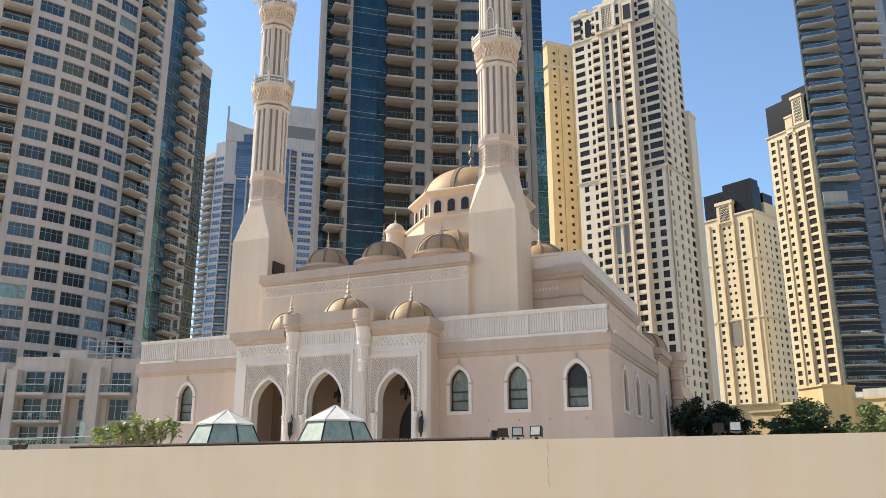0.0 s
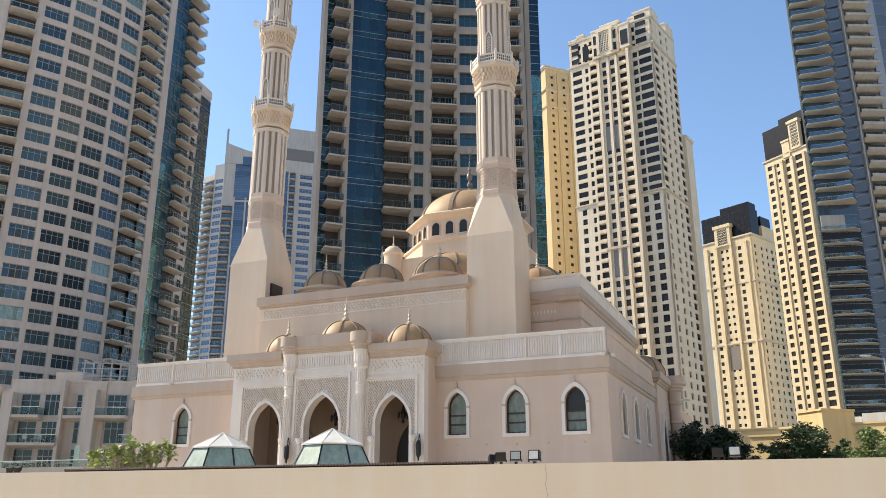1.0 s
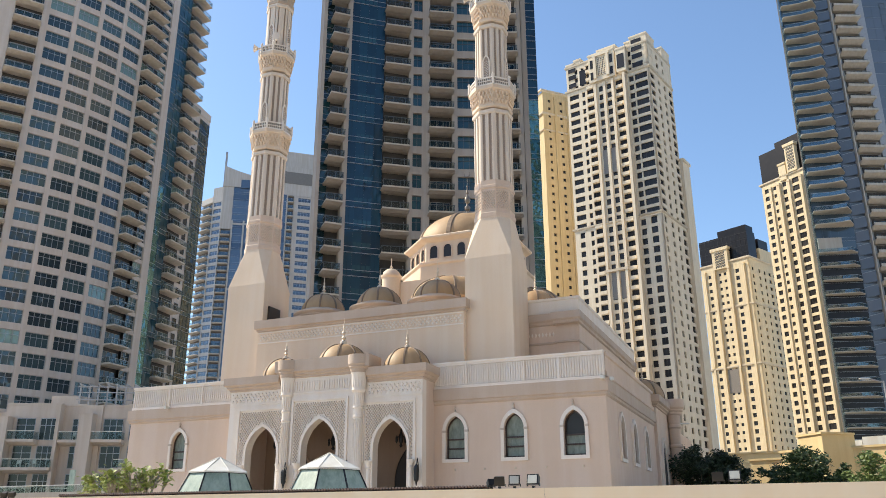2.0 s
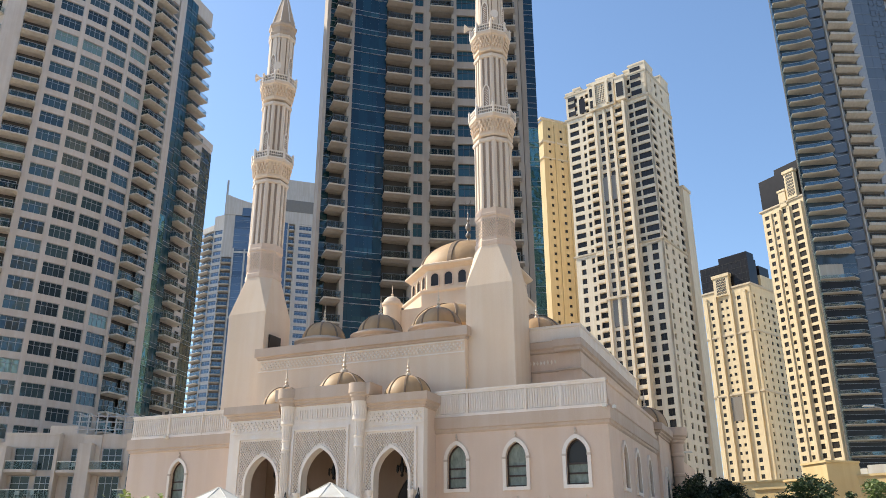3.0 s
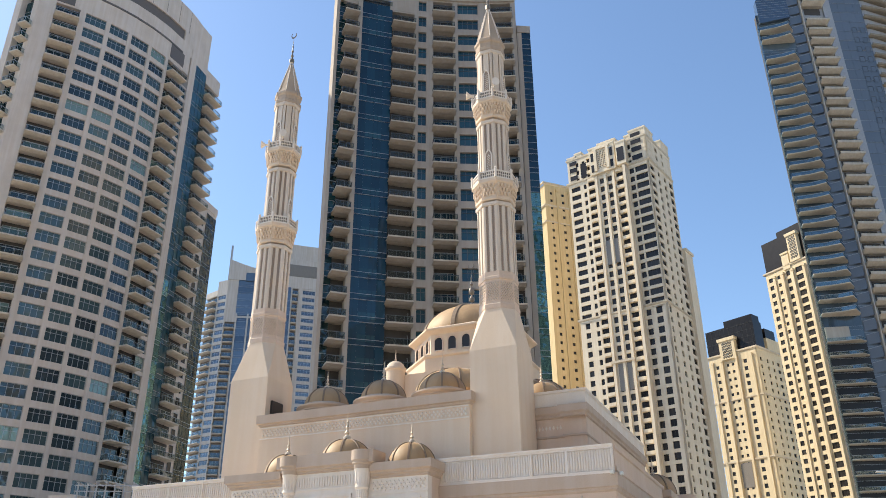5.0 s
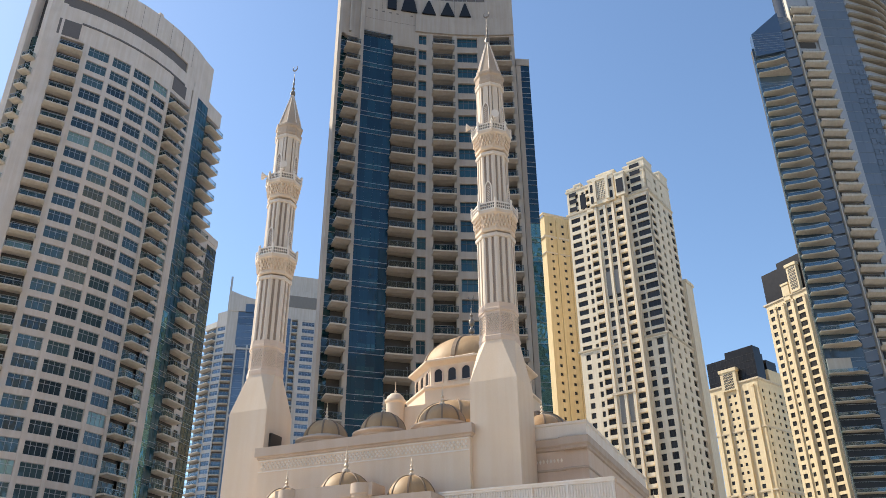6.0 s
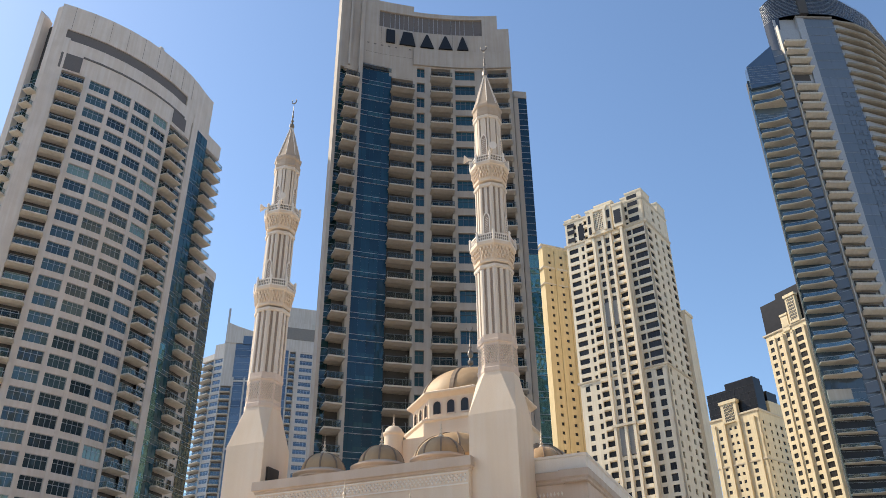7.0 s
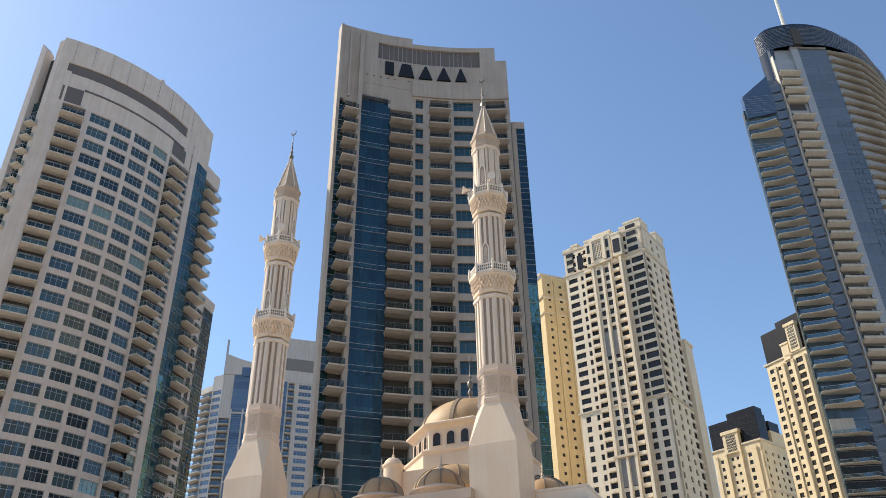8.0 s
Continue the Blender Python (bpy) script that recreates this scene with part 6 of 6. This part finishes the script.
def skylight(x, y, turn):
    s = thing("skylight", WALLM @ pose(x, y, BASE, 0, 0, turn), "eight-sided glazed skylight with white frame and pale green panes", "skylight", "court skylights")
    n, z0, z1, z2 = 8, 1.08, 1.92, 2.42
    r0, r1 = 1.38, 0.95
    bm = bmesh.new()
    lathe(bm, [(r0 + 0.05, 0), (r0 + 0.05, z0)], n)
    part("plinth", bm, M_SKYFR, s)
    for k in range(n):
        a, b = math.tau * k / n, math.tau * (k + 1) / n
        P = lambda r, t, z: Vector((r * math.cos(t), r * math.sin(t), z))
        bm = bmesh.new()
        q = [P(r0, a, z0), P(r0, b, z0), P(r1, b, z1), P(r1, a, z1)]
        bm.faces.new([bm.verts.new(p) for p in q])
        part("pane", bm, M_SKYGL, s)
        bm = bmesh.new()
        bm.faces.new([bm.verts.new(p) for p in (P(r1 + 0.08, a, z1), P(r1 + 0.08, b, z1), P(0.0, a, z2))])
        bm.faces.new([bm.verts.new(p) for p in (P(r1 + 0.08, a, z1 - 0.05), P(r1 + 0.08, b, z1 - 0.05), P(r1 + 0.08, b, z1), P(r1 + 0.08, a, z1))])
        part("roof_panel", bm, M_SKYFR, s)
        bm = bmesh.new()
        tube(bm, P(r0, a, z0), P(r1, a, z1), 0.03, 5)
        part("bar", bm, M_BLACK, s)
        bm = bmesh.new()
        tube(bm, P(r1 + 0.06, a, z1), P(0.02, a, z2), 0.02, 5)
        part("hip", bm, M_SKYFR, s)
        bm = bmesh.new()
        tube(bm, P(r1 + 0.01, a, z1 - 0.06), P(r1 + 0.01, b, z1 - 0.06), 0.025, 5)
        tube(bm, P(r0, a, z0 + 0.03), P(r0, b, z0 + 0.03), 0.028, 5)
        part("rim", bm, M_BLACK, s)


skylight(-10.54, 5.9, 12)
skylight(-6.25, 5.9, 12)


def floodlight(x, y, z, size, tilt, lit=True, turn=0.0):
    f = thing("floodlight", WALLM @ pose(x, y, z, 0, 0, turn), "black floodlight with a pale glass face on the wall top" if lit else "black floodlight seen from behind on the wall top", "floodlight", "wall floodlights")
    bm = bmesh.new()
    box(bm, -0.03, 0.03, -0.03, 0.03, -0.05, 0.06)
    box(bm, -size * 0.55, -size * 0.5, -0.03, 0.03, 0.05, size * 0.45)
    box(bm, size * 0.5, size * 0.55, -0.03, 0.03, 0.05, size * 0.45)
    part("bracket", bm, M_BLACK, f)
    m = Matrix.Translation((0, 0, 0.1 + size * 0.32)) @ Matrix.Rotation(radians(tilt), 4, "X")
    bm = bmesh.new()
    h = size * 0.42
    hexa(bm, [m @ Vector(p) for p in ((-size / 2, -0.05, -h), (size / 2, -0.05, -h), (size * 0.4, 0.12, -h * 0.8), (-size * 0.4, 0.12, -h * 0.8), (-size / 2, -0.05, h), (size / 2, -0.05, h), (size * 0.4, 0.12, h * 0.8), (-size * 0.4, 0.12, h * 0.8))])
    part("housing", bm, M_BLACK, f)
    if lit:
        bm = bmesh.new()
        box(bm, -size * 0.4, size * 0.4, -0.062, -0.052, -h * 0.78, h * 0.78, 0, m)
        part("lens", bm, M_LAMPGL, f, "pale glass lens")


floodlight(1.08, 0.5, 2.45, 0.17, -20, False, 40)
floodlight(1.35, 0.3, 2.45, 0.24, 15, False, 10)
floodlight(1.70, 0.3, 2.45, 0.25, -12, True, 8)
floodlight(2.13, 0.3, 2.45, 0.27, -12, True, -8)
floodlight(6.0, 0.3, 2.45, 0.22, 10, False, 0)
floodlight(6.33, 0.3, 2.45, 0.24, -15, True, 0)
floodlight(-13.75, 0.3, 2.40, 0.17, 25, False, 20)
floodlight(-13.45, 0.3, 2.40, 0.17, 25, False, 20)


# ---- low apartment block ----
def low_block():
    t = thing("apartment_block", pose(-54.0, 99.0, 0, 0, 0, 4), "low cream apartment block with glass-railed balconies", "apartment block")
    wall = bmesh.new()
    fl = [1.75, 5.0, 8.25, 11.5]
    # volumes: x0, x1, front y, top
    vols = [(-14, 0.6, 0.6, 15.1), (0.6, 1.9, 1.6, 14.9), (1.9, 8.3, 0.6, 15.9), (8.3, 11.0, 1.0, 15.9), (11.0, 13.2, 0.5, 15.7), (13.2, 16.1, 0.8, 15.8), (16.1, 26, 0.5, 15.9)]
    for x0, x1, y, z in vols:
        box(wall, x0, x1, y, 14, 0, z)
        box(wall, x0 - 0.05, x1 + 0.05, y - 0.06, y + 0.3, z - 0.2, z + 0.1)
        for zz in fl[1:]:
            box(wall, x0, x1, y - 0.04, y, zz + 2.75, zz + 2.82)
    # projecting piers beside the balconies
    for x0, x1, y0, z in ((1.7, 2.9, -1.1, 14.15), (8.15, 8.55, -0.4, 15.7), (11.1, 12.6, -1.1, 14.5), (-6.0, -4.8, -1.0, 14.2)):
        box(wall, x0, x1, y0, 1.2, 0, z)
        box(wall, x0 - 0.05, x1 + 0.05, y0 - 0.05, 1.2, z, z + 0.12)
    box(wall, 5.8, 9.2, 3.5, 9, 15, 17.3)
    box(wall, 2.5, 5.0, 4.5, 9, 15, 16.4)
    part("wall", wall, M_LOWB, t)
    cols = ((0.7, 1.45, 1.5, 1), (3.3, 5.5, 0.5, 2), (6.05, 8.05, 0.5, 3), (9.7, 10.95, 0.9, 2), (13.4, 15.75, 0.7, 3), (16.6, 17.4, 0.4, 1), (-3.6, -1.2, 0.5, 3))
    for k, zz in enumerate(fl):
        for x0, x1, y, c in cols:
            part("window", window_mesh(x1 - x0, 2.6, M_LOWGL, M_MULL, c, 2), None, t, m=pose(x0, y, zz + 0.1))
        rows = ((2.9, 6.1, 0.6, 1.5), (8.6, 11.1, 1.0, 1.3), (12.4, 16.2, 0.8, 1.7), (-4.8, 1.4, 0.6, 1.2)) if k != 2 else ((2.9, 8.4, 0.6, 1.6), (15.6, 19.0, 0.5, 1.5), (-4.8, 1.2, 0.6, 1.2))
        for x0, x1, y, out in rows:
            b = part("balcony", balcony_mesh(x1 - x0, out, 0.1, M_LOWB, 0.5), None, t, m=pose(x0, y, zz))
            bm = bmesh.new()
            w = x1 - x0
            box(bm, 0.08, w - 0.08, -out + 0.06, -out + 0.08, 0.14, 1.0, 0)
            for x in (0.08, w - 0.1):
                box(bm, x, x + 0.02, -out + 0.09, -0.05, 0.14, 1.0, 0)
            box(bm, 0.02, w - 0.02, -out + 0.03, -out + 0.11, 1.0, 1.09, 1)
            part("railing", bm, [M_RAILGL, M_SKYFR], b)
    # roof pergola and screens
    for k in range(7):
        bm = bmesh.new()
        box(bm, 9.6 + k * 1.1, 9.75 + k * 1.1, 2.0, 2.15, 15.3, 18.5)
        box(bm, 9.6 + k * 1.1, 9.75 + k * 1.1, 1.7, 4.5, 18.5, 18.65)
        part("pergola_post", bm, M_GREYPANEL, t)
    bm = bmesh.new()
    for z in (16.6, 17.5, 18.2):
        box(bm, 9.3, 16.8, 1.9, 2.0, z, z + 0.12)
    part("pergola_rail", bm, M_GREYPANEL, t)
    return t


low_block()


def balcony_chair(x, y, z, turn):
    c = thing("balcony_chair", pose(-54.0, 99.0, 0, 0, 0, 4) @ pose(x, y, z, 0, 0, turn), "white plastic chair on a balcony of the low block", "chair", "balcony chairs")
    for nm, d in (("seat", (-0.25, 0.25, -0.25, 0.25, 0.42, 0.47)), ("backrest", (-0.25, 0.25, 0.21, 0.26, 0.47, 0.9))):
        bm = bmesh.new()
        box(bm, *d)
        part(nm, bm, M_SKYFR, c)
    for lx in (-0.22, 0.18):
        for ly in (-0.22, 0.18):
            bm = bmesh.new()
            box(bm, lx, lx + 0.04, ly, ly + 0.04, 0, 0.42)
            part("leg", bm, M_SKYFR, c)


for x, turn in ((4.6, 20), (5.6, -70), (6.5, 160)):
    balcony_chair(x, -0.2, 8.35, turn)
balcony_chair(10.2, 0.2, 11.6, -20)

TERR = pose(-47.8, 82.4, 0, 0, 0, -22.1)
bm = bmesh.new()
box(bm, 0, 21.2, 0, 0.5, 0, 4.72)
tagged(part("terrace_wall", bm, M_CONC2, m=TERR), "cream terrace wall under a glass railing", "wall")
bm = bmesh.new()
box(bm, 0, 21.2, 0.1, 0.13, 4.72, 5.28)
box(bm, 0, 21.2, 0.06, 0.17, 5.28, 5.36, 1)
tagged(part("glass_railing", bm, [M_RAILGL, M_SKYFR], m=TERR), "long glass railing with a white handrail", "railing")
bm = bmesh.new()
box(bm, 15.3, 15.95, 0.2, 0.3, 4.72, 6.65)
tagged(part("glass_screen", bm, M_SKYGL, m=TERR), "upright pale green glass screen on the terrace wall", "screen")


# ---- yellow compound walls on the far right ----
def at(az, d):
    return d * math.sin(radians(az)), d * math.cos(radians(az))


def compound():
    t = thing("compound_wall", pose(0, 0, 0), "stepped yellow rendered compound walls with flat copings", "wall")
    for p, q, z, d, mat in (((23.41, 71.0), (24.79, 69.0), 8.3, 3, M_COMP), ((22.3, 73.0), (23.6, 71.6), 7.3, 5, M_COMP), ((20.4, 74.0), (22.4, 73.0), 6.8, 5, M_COMP),
                            ((25.5, 71.3), (33.0, 68.0), 7.3, 4, M_COMP), ((18.5, 88.0), (22.6, 86.0), 8.4, 4, M_COMP)):
        m, w = bay_frame(at(*p), at(*q))
        bm = bmesh.new()
        box(bm, 0, w, 0, d, 0, z, 0, m)
        part("wall_block", bm, mat, t)
        bm = bmesh.new()
        box(bm, -0.12, w + 0.12, -0.12, d, z, z + 0.16, 0, m)
        part("coping", bm, M_COMP, t)
    for p, q, z in (((25.4, 77), (27.0, 76.5), 8.4), ((27.05, 76), (31, 75), 8.6)):
        m, w = bay_frame(at(*p), at(*q))
        bm = bmesh.new()
        box(bm, 0, w, 0, 2, 0, z, 0, m)
        part("white_block", bm, M_SKYFR, t)


compound()


# ---- planting ----
def leaf_cloud(bm, c, r, n, size, rng, flat=0.75):
    for _ in range(n):
        d = Vector((rng.gauss(0, 1), rng.gauss(0, 1), rng.gauss(0, 1)))
        d = d.normalized() * r * rng.random() ** 0.45
        p = Vector(c) + Vector((d.x, d.y, d.z * flat))
        a = Vector((rng.uniform(-1, 1), rng.uniform(-1, 1), rng.uniform(-0.5, 0.7))).normalized()
        b = a.orthogonal().normalized()
        b = Matrix.Rotation(rng.uniform(0, math.tau), 3, a) @ b
        s = size * rng.uniform(0.6, 1.3)
        v = [bm.verts.new(p + q) for q in (a * s, b * s * 0.38 + a * s * 0.1, -a * s * 0.9, -b * s * 0.38 + a * s * 0.1)]
        bm.faces.new((v[0], v[1], v[2]))
        bm.faces.new((v[0], v[2], v[3]))


def tree(x, y, z, h, spread, clumps, leaves, size, mat, label, seed, trunk=0.12, name="tree", cat="tree"):
    rng = random.Random(seed)
    t = thing(name, pose(x, y, z), label, cat)
    tr = bmesh.new()
    tips = []
    for i in range(5):
        a = math.tau * i / 5 + rng.uniform(-0.4, 0.4)
        k1 = Vector((0.15 * spread * math.cos(a), 0.15 * spread * math.sin(a), h * 0.38))
        k2 = Vector((0.55 * spread * math.cos(a), 0.55 * spread * math.sin(a), h * rng.uniform(0.6, 0.85)))
        tube(tr, k1 * 0.3 + Vector((0, 0, h * 0.1)), k1, trunk * 0.55, 6, 0, trunk * 0.4)
        tube(tr, k1, k2, trunk * 0.4, 5, 0, trunk * 0.15)
        tips.append(k2)
    tube(tr, (0, 0, -0.1), (0, 0, h * 0.45), trunk, 8, 0, trunk * 0.6)
    part("trunk", tr, M_BARK, t, smooth=True)
    cr = bmesh.new()
    for i in range(clumps):
        base = tips[i % 5] if i < 10 else Vector((0, 0, h * 0.7))
        c = base + Vector((rng.gauss(0, 0.28) * spread, rng.gauss(0, 0.28) * spread, rng.gauss(0, 0.12) * h))
        leaf_cloud(cr, c, spread * rng.uniform(0.2, 0.36), leaves, size, rng)
    tagged(part("crown", cr, mat, t), kind="stuff")
    return t


for az, d, h, sp, cl, lv, sz, mat, sd, lab in (
        (16.9, 60, 5.7, 2.3, 40, 190, 0.14, M_LEAF_D, 3, "dense dark green tree behind the wall"),
        (18.4, 61, 5.5, 2.2, 36, 190, 0.14, M_LEAF_D, 4, "dense dark green tree behind the wall"),
        (19.7, 60, 4.2, 1.6, 20, 150, 0.13, M_LEAF_D, 5, "low dark green tree behind the wall"),
        (21.9, 57, 3.7, 1.5, 18, 150, 0.13, M_LEAF_M, 6, "mid green tree with feathery crown"),
        (23.7, 56, 5.0, 2.1, 34, 150, 0.14, M_LEAF_M, 7, "mid green tree with feathery crown"),
        (25.2, 56, 3.6, 1.4, 20, 140, 0.13, M_LEAF_M, 8, "low green tree behind the wall"),
        (27.2, 54, 4.3, 1.7, 16, 110, 0.14, M_LEAF_F, 9, "light green feathery tree"),
        (28.8, 54, 4.7, 1.8, 18, 110, 0.14, M_LEAF_F, 10, "light green feathery tree")):
    x, y = at(az, d)
    tree(x, y, BASE - 0.1, h, sp, cl, lv, sz, mat, lab, sd)


def frangipani(x, y, z, h, spread, arms, seed):
    """Forked pale branches, a rosette of long leaves on every tip."""
    rng = random.Random(seed)
    t = thing("shrub", pose(x, y, z), "frangipani shrub with pale branches and light leaves", "shrub", "court shrubs")
    tr, cr = bmesh.new(), bmesh.new()
    for i in range(arms):
        a = math.tau * i / arms + rng.uniform(-0.3, 0.3)
        k0 = Vector((0.12 * spread * math.cos(a), 0.12 * spread * math.sin(a), h * 0.3))
        k1 = Vector((0.5 * spread * math.cos(a), 0.5 * spread * math.sin(a), h * rng.uniform(0.5, 0.7)))
        tube(tr, (0, 0, 0), k0, 0.06, 6, 0, 0.045)
        tube(tr, k0, k1, 0.042, 6, 0, 0.03)
        for j in range(5):
            b = a + rng.uniform(-1.3, 1.3)
            k2 = k1 + Vector((0.42 * spread * math.cos(b) * rng.uniform(0.4, 1.1), 0.42 * spread * math.sin(b), h * rng.uniform(0.08, 0.32)))
            tube(tr, k1, k2, 0.028, 5, 0, 0.02)
            for l in range(13):
                c = rng.uniform(0, math.tau)
                d = Vector((math.cos(c), math.sin(c), rng.uniform(-0.5, 1.3))).normalized()
                foot = k2 + Vector((rng.gauss(0, 0.07), rng.gauss(0, 0.07), rng.gauss(0, 0.07)))
                side = d.cross(Vector((0, 0, 1))).normalized()
                ln, wd = rng.uniform(0.13, 0.24), rng.uniform(0.045, 0.08)
                p = [foot, foot + d * ln * 0.55 + side * wd, foot + d * ln + Vector((0, 0, -0.03)), foot + d * ln * 0.55 - side * wd]
                v = [cr.verts.new(q) for q in p]
                cr.faces.new((v[0], v[1], v[2]))
                cr.faces.new((v[0], v[2], v[3]))
    part("trunk", tr, M_PBARK, t, smooth=True)
    tagged(part("crown", cr, M_LEAF_Y, t), kind="stuff")


for az, h, sp, arms, sd in ((-21.3, 1.85, 0.85, 7, 21), (-20.3, 1.95, 0.8, 7, 22), (-19.3, 2.15, 0.8, 5, 23), (-18.5, 1.95, 0.5, 3, 24)):
    x, y = at(az, 30.5)
    frangipani(x, y, BASE, h, sp, arms, sd)


# ---- street lamps ----
def street_lamp(x, y, h, arm, turn):
    s = thing("street_lamp", pose(x, y, 0, 0, 0, turn), "grey street lamp with a flat arm head", "street lamp", "street lamps")
    bm = bmesh.new()
    tube(bm, (0, 0, 0), (0, 0, h), 0.09, 8, 0, 0.05)
    part("pole", bm, M_GREYPANEL, s, smooth=True)
    bm = bmesh.new()
    tube(bm, (0, 0, h - 0.1), (arm, 0, h + 0.15), 0.04, 6)
    part("arm", bm, M_GREYPANEL, s)
    bm = bmesh.new()
    hexa(bm, [(arm, -0.12, h + 0.1), (arm + 0.7, -0.1, h + 0.12), (arm + 0.7, 0.1, h + 0.12), (arm, 0.12, h + 0.1), (arm, -0.1, h + 0.2), (arm + 0.6, -0.07, h + 0.2), (arm + 0.6, 0.07, h + 0.2), (arm, 0.1, h + 0.2)])
    part("lamp_head", bm, M_SKYFR, s)


x, y = at(15.6, 60)
street_lamp(x, y, 8.35, 0.7, 0)
x, y = at(28.75, 60)
street_lamp(x, y, 10.6, 0.9, 180)
